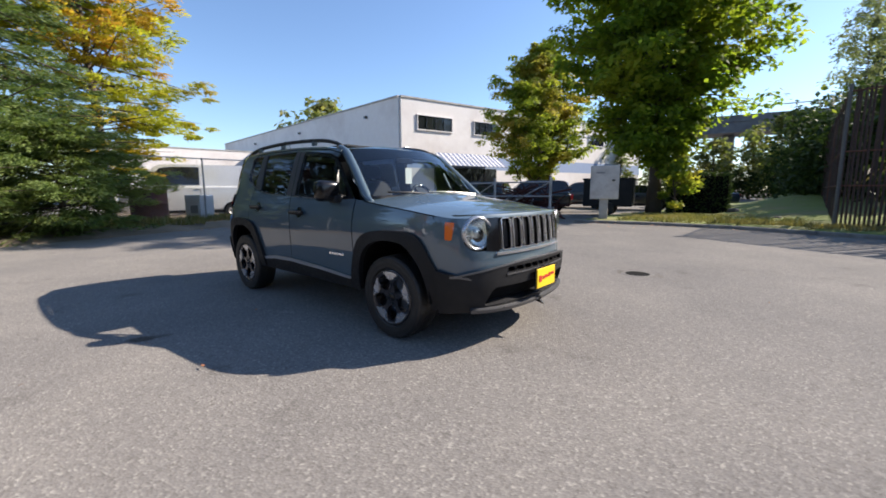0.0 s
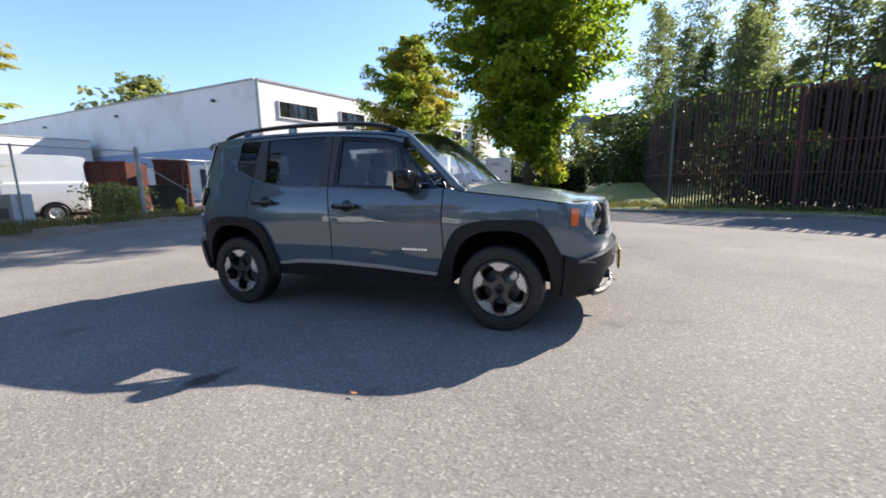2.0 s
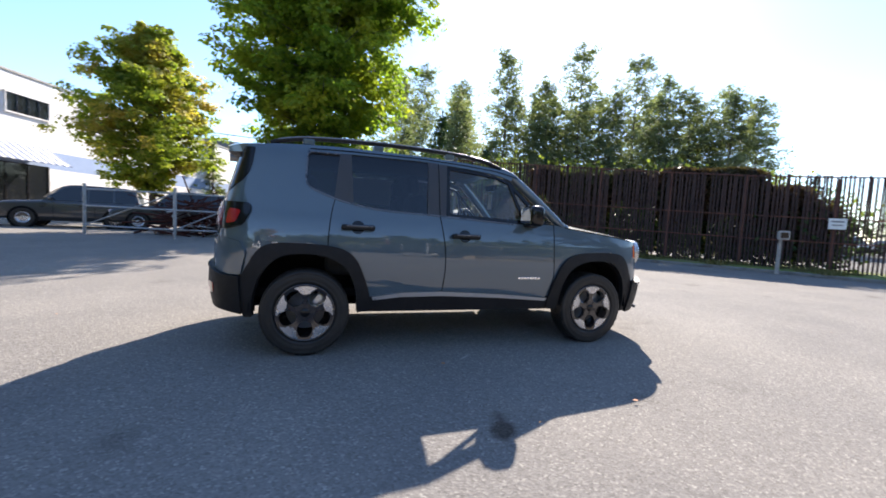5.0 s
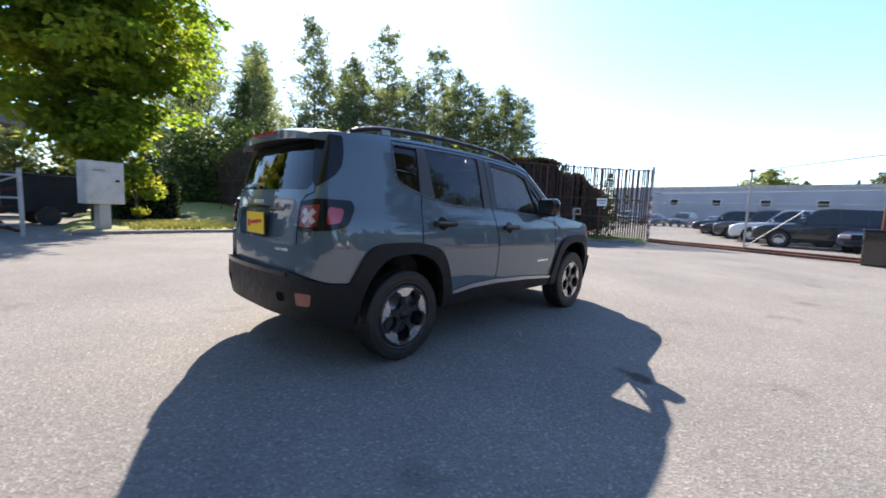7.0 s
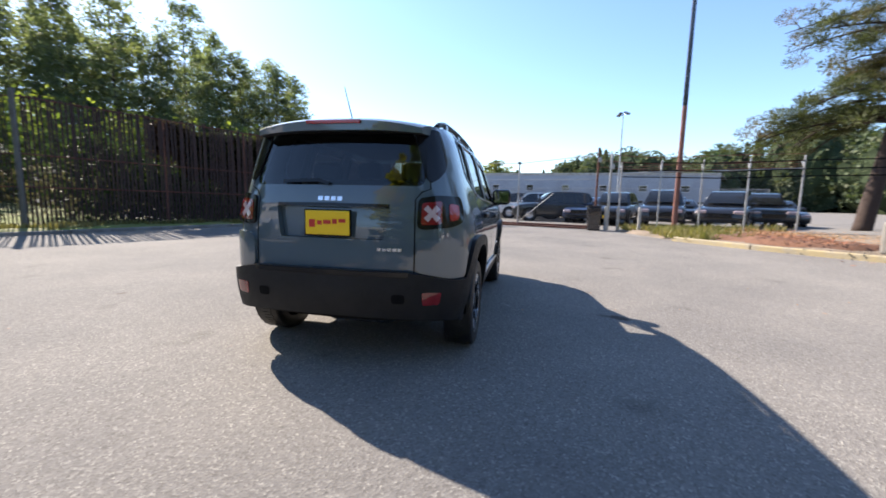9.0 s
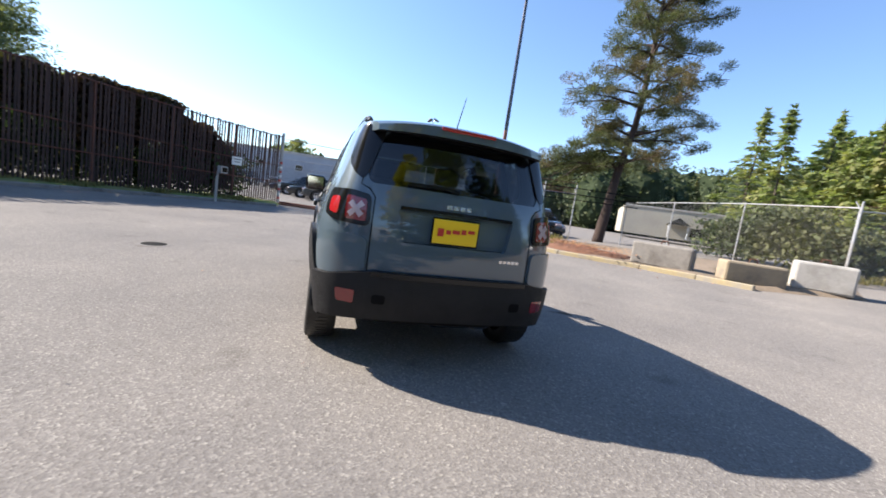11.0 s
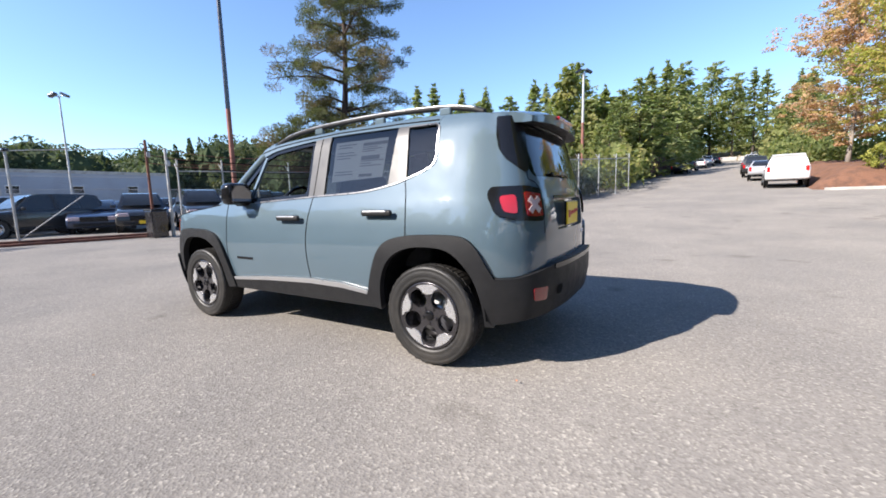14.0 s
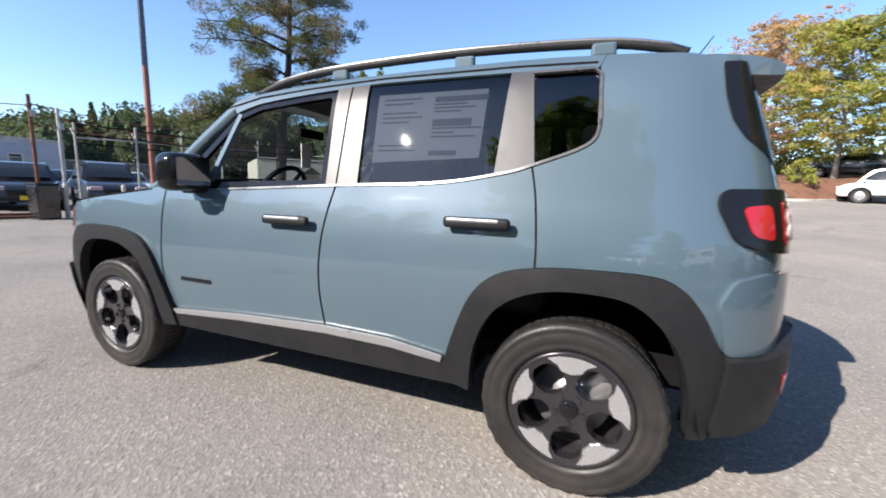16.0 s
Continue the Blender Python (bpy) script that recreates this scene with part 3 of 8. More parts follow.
def verge(name, label, outline, height, material, rough=0.05, seed=3, cell=0.35, swell=0.0, climb=0.0):
    """A raised bed with an uneven top, sloping to the ground at its rim; climb lifts it towards +y."""
    bm = bmesh.new()
    vs = [bm.verts.new((x, y, 0)) for x, y in outline]
    f = bm.faces.new(vs)
    bmesh.ops.triangulate(bm, faces=[f])
    lo, hi = np.min(outline, axis=0), np.max(outline, axis=0)
    for ax in (0, 1):
        for k in range(math.ceil(lo[ax] / cell), math.floor(hi[ax] / cell) + 1):
            bmesh.ops.bisect_plane(bm, geom=bm.verts[:] + bm.edges[:] + bm.faces[:], plane_co=(k * cell, 0, 0) if ax == 0 else (0, k * cell, 0), plane_no=(1, 0, 0) if ax == 0 else (0, 1, 0))
    p = np.array(outline, float)
    q = np.roll(p, -1, axis=0)
    for v in bm.verts:
        w = np.array([v.co.x, v.co.y])
        t = np.clip(((w - p) * (q - p)).sum(1) / ((q - p) ** 2).sum(1), 0, 1)
        d = np.sqrt((((p + (q - p) * t[:, None]) - w) ** 2).sum(1)).min()
        n = noise.noise(Vector((v.co.x * 0.9, v.co.y * 0.9, seed))) + 0.5 * noise.noise(Vector((v.co.x * 2.7, v.co.y * 2.7, seed)))
        v.co.z = ground_z(v.co.x, v.co.y) + (height * min(1, d / 0.3) + swell * min(1, d / 1.6) + rough * n * min(1, d / 0.4) + climb * min(max(v.co.y - 13.2, 0.0), 10.0) * min(max((v.co.x - 1.2) / 2.5, 0.0), 1.0) if d > 0.01 else -0.03)
    bmesh.ops.recalc_face_normals(bm, faces=bm.faces)
    for f in bm.faces:
        if f.normal.z < 0:
            f.normal_flip()
    return tagged(part(name, bm, material, smooth=True), label, "ground", kind="structure")


def kerb(label, line, material, height=0.13, width=0.16, length=1.8):
    """A row of kerb stones along a line."""
    k = thing("kerb", label, "kerb", kind="structure")
    pts = [Vector((*p, 0)) for p in line]
    for a, b in zip(pts, pts[1:]):
        d = b - a
        n = max(1, round(d.length / length))
        for i in range(n):
            c = a + d * (i + 0.5) / n
            ln = d.length / n - 0.012
            z = ground_z(c.x, c.y)
            slope = math.atan2(ground_z((a + d * (i + 1) / n).x, (a + d * (i + 1) / n).y) - ground_z((a + d * i / n).x, (a + d * i / n).y), ln)
            rot = Matrix.Rotation(math.atan2(d.y, d.x), 4, "Z") @ Matrix.Rotation(-slope, 4, "Y")
            part("kerb_stone", boxm((ln, width, height + 0.1), (c.x, c.y, z + height / 2 - 0.05), 0.025, rot), material, k)
    return k


KERB_N = [(-2.4, 11.5), (0.5, 11.75), (2.4, 11.6), (4.2, 10.9), (6.2, 10.1), (8.1, 9.1), (9.7, 7.9), (11.2, 6.4), (12.6, 4.6), (13.9, 2.6)]
FENCE_N = [(4.6, 13.05), (7.6, 11.2), (9.6, 9.6), (11.4, 7.9), (12.9, 6.2), (14.4, 4.4), (15.7, 2.7)]
kerb("low weathered concrete kerb along the grass verge", KERB_N, BLOCKGREY, 0.1)
verge("verge_north", "grass verge with dry patches behind the kerb", KERB_N + [(15.6, 2.5), (17.5, 4), (14, 9), (9, 13), (8, 40), (-1.2, 40), (-1.6, 22), (-2.6, 15)], 0.12, TURF, 0.05, climb=0.075)
verge("verge_west", "strewn dirt verge with dry leaves below the fence", [(-8.6, -7.5), (-9.4, -3.0), (-10.6, 1.5), (-11.6, 5.0), (-12.0, 8.6), (-13.4, 10.4), (-17, 11), (-24, 8), (-24, -12), (-9, -12)], 0.12, SOIL, 0.1, 5)
verge("verge_south", "narrow verge of dry grass behind a painted kerb", [(12.9, -4.6), (9.0, -5.75), (7.0, -6.9), (4.9, -8.3), (2.4, -9.4), (1.5, -12.0), (4.0, -16), (9, -13), (14, -9.5)], 0.1, SOIL, 0.05, 8)
kerb("faded yellow kerb by the concrete blocks", [(9.0, -5.7), (7.0, -6.85), (4.9, -8.25), (3.6, -8.9), (2.4, -9.35)], KERBYELLOW)
verge("mulch_bank", "red bark mulch bank under trees beside the road", [(-8.44, -24.33), (-9.23, -23.82), (-11.27, -24.05), (-13.75, -25.46), (-17.82, -27.27), (-24.6, -29.42), (-30.25, -36.54), (-22.34, -45.58), (-11.04, -45.58), (-9.46, -34.28)], 0.1, MULCH, 0.08, 11, 0.5, 0.95)
kerb("pale kerb below the mulch bank", [(-8.78, -23.65), (-11.27, -23.88), (-13.75, -25.29), (-17.82, -27.1), (-24.6, -29.19)], CONCRETE)
DRY = surf("dry_yellow_grass", (0.2, 0.155, 0.085), (0.32, 0.25, 0.15), 9, 0.95, bump=0.6, bump_scale=20, dirt=(0.15, 0.13, 0.06), dirt_scale=0.3)
verge("dry_slope", "slope of dry yellow grass at the end of the road", [(-40, -101.5), (12, -101.5), (18, -112), (12, -128), (-40, -128)], 0.06, DRY, 0.08, 19, 1.6)
verge("mulch_heap", "heap of red bark and fallen leaves at the pine", [(9.2, -6.3), (7.3, -7.2), (5.9, -8.2), (6.2, -9.5), (8.6, -9.6), (10.4, -8.0)], 0.12, MULCH, 0.16, 15, 0.22, 0.22)


def tufts(name, label, spots, count, size, material, seed):
    """Grass blades and weeds over the given boxes of (x0, y0, x1, y1, height)."""
    rng = np.random.default_rng(seed)
    out = []
    area = np.array([abs((b[2] - b[0]) * (b[3] - b[1])) for b in spots])
    for b, n in zip(spots, (count * area / area.sum()).astype(int)):
        c = rng.random((max(n // 14, 1), 2)) * (b[2] - b[0], b[3] - b[1]) + (b[0], b[1])
        k = rng.integers(0, len(c), n)
        p = c[k] + rng.normal(size=(n, 2)) * 0.09
        z = np.array([ground_z(x, y) for x, y in p]) + b[4]
        base = np.stack([p[:, 0], p[:, 1], z], 1)
        up = np.stack([rng.normal(size=n) * 0.35, rng.normal(size=n) * 0.35, np.ones(n)], 1) * (size * (0.5 + rng.random(n)))[:, None]
        w = np.stack([rng.normal(size=n), rng.normal(size=n), np.zeros(n)], 1) * 0.012
        out.append(np.stack([base - w, base + w, base + up + w * 0.2, base + up - w * 0.2], 1))
    return tagged(quads(name, np.concatenate(out), material), label, "grass", kind="stuff")


tufts("verge_grass", "short dry grass on the verge", [(-1, 12, 4, 16, 0.1), (4, 11.2, 7, 12.5, 0.1), (6.6, 10.4, 9, 11, 0.1), (8.6, 9, 10.4, 10, 0.1), (10.2, 7.6, 11.6, 8.8, 0.1), (11.6, 5.8, 13, 7.2, 0.1), (13, 3.6, 14.4, 5.2, 0.1)], 13000, 0.11, GRASSM, 21)
tufts("fence_weeds", "dry weeds along the chain-link fence", [(-13.6, -6, -11.2, 2, 0.12), (-14, 2, -12.2, 9, 0.12), (8.5, -8.2, 12.5, -5.6, 0.08), (12.2, -10.5, 13.2, -5, 0.08), (3, -16, 4.2, -10, 0.08)], 13000, 0.2, GRASSM, 22)
DRYLEAF = leaf_mat("fallen_leaves", (0.34, 0.17, 0.08), (0.5, 0.3, 0.14), (0.36, 0.13, 0.07), 0.1)
rng = np.random.default_rng(31)
spread = np.concatenate([rng.normal(size=(700, 2)) * (0.9, 3.0) + (-11.5, 2.0), rng.normal(size=(1500, 2)) * (1.2, 0.6) + (7.6, -8.2), rng.random((130, 2)) * (24, 20) + (-11, -12), rng.normal(size=(220, 2)) * (3, 0.5) + (0.5, 11.3)])
lift = np.array([0.2 if x < -10.8 else 0.32 if (y < -6.5 and 5 < x < 11) else 0.012 for x, y in spread])
at = np.column_stack([spread, np.array([ground_z(x, y) for x, y in spread]) + lift])
lq = leaf_quads(rng, at, 0.085, 0.06)
lq[2200:2330] = at[2200:2330, None] + (lq[2200:2330] - at[2200:2330, None]) * 0.45
lq[:, :, 2] = at[:, None, 2] + (lq[:, :, 2] - at[:, None, 2]) * 0.15 + 0.012
tagged(quads("fallen_leaves", lq, DRYLEAF), "scattered fallen leaves on asphalt and verge", "leaves", kind="stuff")


def drain(x, y):
    d = thing("drain_cover", "round dark iron cover set in cracked asphalt", "drain", (x, y, ground_z(x, y)))
    part("cover", lathe([(0.001, 0.006), (0.15, 0.006), (0.155, 0.002)], 28, "Z"), LINER, d)
    part("collar", lathe([(0.16, 0.004), (0.2, 0.004), (0.24, -0.01)], 28, "Z"), surf("patched_asphalt", (0.1, 0.095, 0.09), (0.2, 0.185, 0.17), 22, 0.9, bump=0.5), d)


drain(2.07, 3.0)


# ---- the parked compact SUV: its skin is one surface over arc length s and height z ----
CTRL = [(-2.0, 0), (-1.99, 0.3), (-1.945, 0.58), (-1.84, 0.765), (-1.62, 0.862), (-1.2, 0.885), (-0.6, 0.887), (0, 0.887), (0.6, 0.887), (1.2, 0.885), (1.6, 0.862), (1.84, 0.775), (1.985, 0.6), (2.06, 0.32), (2.085, 0)]
DENSE = np.array(smooth_line(CTRL, 24))
ARCL = np.r_[0, np.cumsum(np.hypot(*np.diff(DENSE, axis=0).T))]
ARCL -= np.interp(0.0, DENSE[:, 0], ARCL)
LF, LR = ARCL[-1], -ARCL[0]
TAN = np.gradient(DENSE, ARCL, axis=0)
TAN /= np.linalg.norm(TAN, axis=1)[:, None]


def curve_of(pairs):
    d = np.array(smooth_line(pairs, 10))
    return lambda z: np.interp(z, d[:, 0], d[:, 1])


SIDE_IN = curve_of([(0.15, 0.09), (0.3, 0.056), (0.45, 0.026), (0.62, 0.006), (0.76, 0.0), (0.85, 0.004), (0.93, 0.012), (1.03, 0.034), (1.12, 0.064), (1.3, 0.1175), (1.5, 0.178), (1.58, 0.215), (1.64, 0.262), (1.69, 0.34)])
FRONT_IN = curve_of([(0.15, 0.12), (0.3, 0.05), (0.45, 0.01), (0.6, 0.0), (0.75, 0.01), (0.93, 0.03), (1.03, 0.08), (1.2, 0.3), (1.69, 0.9)])
REAR_IN = curve_of([(0.15, 0.1), (0.3, 0.04), (0.5, 0.0), (0.65, 0.0), (0.85, 0.002), (1.0, 0.015), (1.12, 0.035), (1.25, 0.07), (1.5, 0.15), (1.6, 0.19), (1.69, 0.3)])


def ease(a, b, v):
    t = np.clip((v - a) / (b - a), 0, 1)
    return t * t * (3 - 2 * t)


def skin(s, z, off=0.0, side=1):
    s, z = np.atleast_1d(np.asarray(s, float)), np.atleast_1d(np.asarray(z, float))
    flip = np.where((s > LF) | (s < -LR), -1.0, 1.0)
    s = np.where(s > LF, 2 * LF - s, np.where(s < -LR, -2 * LR - s, s))
    x, y = np.interp(s, ARCL, DENSE[:, 0]), np.interp(s, ARCL, DENSE[:, 1])
    tx, ty = np.interp(s, ARCL, TAN[:, 0]), np.interp(s, ARCL, TAN[:, 1])
    nx, ny = -ty, tx
    wf, wr = ease(0.25, 0.95, nx), ease(0.25, 0.95, -nx)
    inset = (1 - wf - wr) * SIDE_IN(z) + wf * FRONT_IN(z) + wr * REAR_IN(z) - off
    return np.stack([x - nx * inset, (y - ny * inset) * flip * side, z], -1)


def skin_normal(s, z, side=1):
    e = 0.004
    a = skin(np.asarray(s) + e, z, 0, side) - skin(np.asarray(s) - e, z, 0, side)
    b = skin(s, np.asarray(z) + e, 0, side) - skin(s, np.asarray(z) - e, 0, side)
    n = np.cross(a, b)
    n /= np.linalg.norm(n, axis=1)[:, None] + 1e-9
    return -n * side


def sx(x):
    return float(np.interp(x, DENSE[:, 0], ARCL))


def s_front(y):
    k = DENSE[:, 0] > 1.2
    s = float(np.interp(-abs(y), -DENSE[k, 1], ARCL[k]))
    return s if y >= 0 else 2 * LF - s


def panel(name, loops, material, parent, off=0.0, thick=0.015, side=1, step=0.06, label=""):
    """A piece of the skin inside the first loop of (s, z), less the other loops; its rim goes inwards."""
    bm = bmesh.new()
    for loop in loops:
        vs = [bm.verts.new((p[0], 0, p[1])) for p in loop]
        for k in range(len(vs)):
            bm.edges.new((vs[k], vs[(k + 1) % len(vs)]))
    bmesh.ops.triangle_fill(bm, use_beauty=True, use_dissolve=False, edges=bm.edges[:])
    lo, hi = np.min(loops[0], axis=0), np.max(loops[0], axis=0)
    for axis, no in ((0, (1, 0, 0)), (1, (0, 0, 1))):
        for k in range(math.ceil(lo[axis] / step), math.floor(hi[axis] / step) + 1):
            co = (k * step, 0, 0) if axis == 0 else (0, 0, k * step)
            bmesh.ops.bisect_plane(bm, geom=bm.verts[:] + bm.edges[:] + bm.faces[:], plane_co=co, plane_no=no, dist=1e-5)
    bm.verts.index_update()
    sz = np.array([(v.co.x, v.co.z) for v in bm.verts])
    faces = [[v.index for v in f.verts] for f in bm.faces]
    rim = [(e.verts[0].index, e.verts[1].index) for e in bm.edges if len(e.link_faces) == 1]
    bm.free()
    top, nrm = skin(sz[:, 0], sz[:, 1], off, side), skin_normal(sz[:, 0], sz[:, 1], side)
    out = []
    for f in faces:
        g = np.cross(top[f[1]] - top[f[0]], top[f[2]] - top[f[0]])
        out.append(f if g @ nrm[f[0]] > 0 else f[::-1])
    verts, normals, n = [*top], [*nrm], len(top)
    if thick:
        used = sorted({i for e in rim for i in e})
        at = {i: n + k for k, i in enumerate(used)}
        verts += [top[i] for i in used] + [top[i] - nrm[i] * thick for i in used]
        normals += [np.zeros(3)] * (2 * len(used))
        out += [[at[a], at[b], at[b] + len(used), at[a] + len(used)] for a, b in rim]
    ob = pydata(name, verts, out, material, parent, label, True)
    ob.data.normals_split_custom_set_from_vertices([tuple(v) for v in normals])
    return ob


def ribbon(line, width):
    """The outline of a thin strip along a line of (s, z)."""
    p = np.array(line, float)
    d = np.gradient(p, axis=0)
    d /= np.linalg.norm(d, axis=1)[:, None]
    w = np.stack([-d[:, 1], d[:, 0]], -1) * width / 2
    return [tuple(q) for q in p + w] + [tuple(q) for q in (p - w)[::-1]]


def circle(cs, cz, r, n=28):
    return [(cs + r * math.cos(k / n * math.tau), cz + r * math.sin(k / n * math.tau)) for k in range(n)]


suv = thing("compact_suv", "clean blue-grey compact SUV with black wheel arches, parked on asphalt", "car")

ARCH_OUT = [(0.485, 0.44), (0.44, 0.585), (0.375, 0.735), (0.29, 0.815), (0.155, 0.852), (-0.015, 0.863), (-0.205, 0.861), (-0.295, 0.837), (-0.355, 0.775), (-0.405, 0.68), (-0.45, 0.6)]
ARCH_IN = [(0.385, 0.33), (0.36, 0.53), (0.28, 0.69), (0.13, 0.772), (-0.07, 0.785), (-0.2, 0.75), (-0.31, 0.63), (-0.365, 0.48), (-0.385, 0.33)]
rear_out = [(sx(-1.285 + d), z) for d, z in smooth_line(ARCH_OUT, 4)]
rear_in = [(sx(-1.285 + d), z) for d, z in smooth_line(ARCH_IN, 4)]
front_out = [(sx(1.285 - d), z) for d, z in smooth_line(ARCH_OUT, 4)]
front_in = [(sx(1.285 - d), z) for d, z in smooth_line(ARCH_IN, 4)]
FTOP = curve_of([(0.7, 1.115), (0.95, 1.085), (1.2, 1.055), (1.5, 1.02), (1.75, 0.985), (1.95, 0.968), (3.2, 0.965)])
RTOP = curve_of([(-3.2, 1.592), (-1.85, 1.594), (-1.6, 1.61), (-1.1, 1.632), (-0.5, 1.626), (0.0, 1.602), (0.3, 1.572), (0.5, 1.53)])
BELT = [(0.86, 1.085), (0.46, 1.09), (-0.247, 1.125), (-0.717, 1.145), (-0.98, 1.185), (-1.095, 1.218), (-1.272, 1.287), (-1.312, 1.36), (-1.305, 1.5)]
HEAD = [(0.44, 1.475), (0.28, 1.52), (0.0, 1.55), (-0.17, 1.563), (-0.4, 1.578), (-0.98, 1.578), (-1.285, 1.566)]
seam_ab = [(0.835, 1.1), (0.83, 0.88), (0.84, 0.62), (0.8, 0.48)]
seam_bc = [(-0.245, 1.125), (-0.203, 0.86), (-0.195, 0.67), (-0.213, 0.48), (-0.215, 0.36)]
seam_cd = [(-1.09, 1.216), (-1.115, 1.1), (-1.132, 0.946), (-1.134, 0.853)]
zone = lambda pts: [(sx(x), z) for x, z in pts]
GATE = [(0.552, 0.64), (0.556, 1.13), (0.60, 1.17), (0.665, 1.19), (0.655, 1.3), (0.615, 1.5), (0.6, 1.592)]

for side in (1, -1):
    which = "left" if side == 1 else "right"
    # fender, doors, quarter
    top = [(s, float(FTOP(s))) for s in np.linspace(sx(1.70), sx(0.84), 12)]
    panel("front_fender", [zone(seam_ab[1:])[::1] + front_out + [(sx(1.735), 0.62), (sx(1.735), 0.82), (sx(1.71), 0.95)] + top], PAINT, suv, side=side)
    fd = panel("front_door", [zone(smooth_line(seam_ab[::-1], 4)) + zone(BELT[:3]) + zone(smooth_line(seam_bc[1:], 4)) + zone([(0.7, 0.36), (0.77, 0.42)])], PAINT, suv, side=side)
    k0 = next(k for k, p in enumerate(rear_out) if p[0] < sx(-1.134))
    rd = panel("rear_door", [zone(smooth_line(seam_bc[::-1], 4)) + zone(smooth_line(BELT[3:6], 4)) + zone(seam_cd[1:]) + rear_out[:k0][::-1] + [(sx(-0.74), 0.36)]], PAINT, suv, side=side)
    gate = [(-LR + r, z) for r, z in GATE]
    rt = [(s, float(RTOP(s))) for s in np.linspace(-LR + 0.62, sx(-1.32), 12)]
    qw = zone([(-1.3, 1.58), (-1.312, 1.5)] + smooth_line(BELT[5:8][::-1], 4))
    panel("quarter_panel", [rear_out[k0:] + [(-LR + 0.75, 0.62)] + gate + rt + qw + zone(seam_cd[1:])], PAINT, suv, side=side)
    # roof side, pillars
    head = zone(smooth_line(HEAD, 3))
    panel("roof_side", [[(s, float(RTOP(s))) for s in np.linspace(sx(0.47), sx(-1.318), 24)] + zone([(-1.298, 1.58)]) + head[::-1]], PAINT, suv, side=side)
    panel("door_pillar", [zone([(-0.165, 1.565), (-0.33, 1.577), (-0.352, 1.132), (-0.19, 1.122)])], PILLAR, suv, side=side, label="pale door pillar")
    panel("rear_pillar", [zone([(-0.972, 1.578), (-1.06, 1.575), (-1.098, 1.22), (-0.95, 1.18)])], PILLAR, suv, side=side, label="pale rear pillar")
    # window surrounds
    panel("window_trim", [ribbon(zone(smooth_line(BELT[1:], 5)), 0.01)], TRIM, suv, off=0.006, thick=0.012, side=side, label="bright belt trim")
    panel("door_gap", [ribbon(zone(smooth_line(seam_ab, 5)), 0.008)], LINER, suv, off=0.0015, thick=0, side=side, label="dark door gap")
    panel("door_gap", [ribbon(zone(smooth_line(seam_bc, 5)), 0.008)], LINER, suv, off=0.0015, thick=0, side=side, label="dark door gap")
    panel("door_gap", [ribbon(zone(smooth_line(seam_cd, 5)), 0.007)], LINER, suv, off=0.0015, thick=0, side=side, label="dark door gap")
    panel("door_gap", [ribbon(zone([(0.5, 1.505), (0.3, 1.55), (0.0, 1.578), (-0.4, 1.6), (-0.98, 1.603), (-1.29, 1.595)]), 0.009)], LINER, suv, off=0.0015, thick=0, side=side, label="dark door gap")
    panel("door_gap", [ribbon(zone([(-0.245, 1.125), (-0.243, 1.57)]), 0.007)], LINER, suv, off=0.0015, thick=0, side=side, label="dark door gap")
    # glass
    fw = zone([(0.79, 1.1), (0.46, 1.1), (-0.185, 1.128), (-0.168, 1.55), (0.0, 1.54), (0.28, 1.51), (0.43, 1.465)])
    if side == -1:
        ob = panel("front_side_glass", [fw], GLASSCLEAR, suv, off=-0.018, thick=0, side=side, label="closed clear front door glass")
        ob.visible_shadow = False
    panel("window_seal", [rounded(fw, 0.02), rounded(zone([(0.72, 1.125), (0.46, 1.125), (-0.155, 1.148), (-0.142, 1.528), (0.0, 1.517), (0.28, 1.488), (0.405, 1.445)]), 0.02)], GLOSSBLACK, suv, off=-0.006, thick=0.02, side=side, label="black rubber window seal")
    panel("quarter_light_bar", [ribbon(zone([(0.55, 1.1), (0.41, 1.47)]), 0.026)], PAINT if side == 1 else GLOSSBLACK, suv, off=-0.002, thick=0.02, side=side)
    panel("rear_side_glass", [zone([(-0.345, 1.13), (-0.717, 1.148), (-0.96, 1.185), (-0.98, 1.58), (-0.325, 1.58)])], GLASSDARK, suv, off=-0.012, thick=0, side=side, label="dark privacy glass")
    panel("quarter_glass", [zone([(-1.09, 1.215), (-1.272, 1.287), (-1.315, 1.36), (-1.305, 1.58), (-1.05, 1.58)])], GLASSDARK, suv, off=-0.012, thick=0, side=side, label="dark privacy glass")
    panel("window_trim", [ribbon(zone([(-1.06, 1.572), (-1.28, 1.572), (-1.305, 1.55), (-1.312, 1.36)]), 0.011)], TRIM, suv, off=0.006, thick=0.012, side=side, label="satin silver trim")
    # claddings
    panel("front_wheel_arch", [[(sx(0.79), 0.34)] + front_out + [(sx(1.745), 0.5), (sx(1.73), 0.3), (sx(1.67), 0.29)] + front_in[::-1]], PLASTIC, suv, off=0.026, thick=0.05, side=side, label="black plastic wheel arch")
    panel("rear_wheel_arch", [[(sx(-0.79), 0.36)] + rear_out + [(sx(-1.76), 0.5), (sx(-1.73), 0.3), (sx(-1.67), 0.3)] + rear_in[::-1]], PLASTIC, suv, off=0.03, thick=0.05, side=side, label="black plastic wheel arch")
    panel("sill_cladding", [zone([(0.83, 0.335), (0.79, 0.435), (0.3, 0.475), (-0.215, 0.497), (-0.55, 0.49), (-0.79, 0.455), (-0.9, 0.36), (-0.9, 0.335)])], PLASTIC, suv, off=0.014, thick=0.05, side=side, label="black plastic sill cladding")
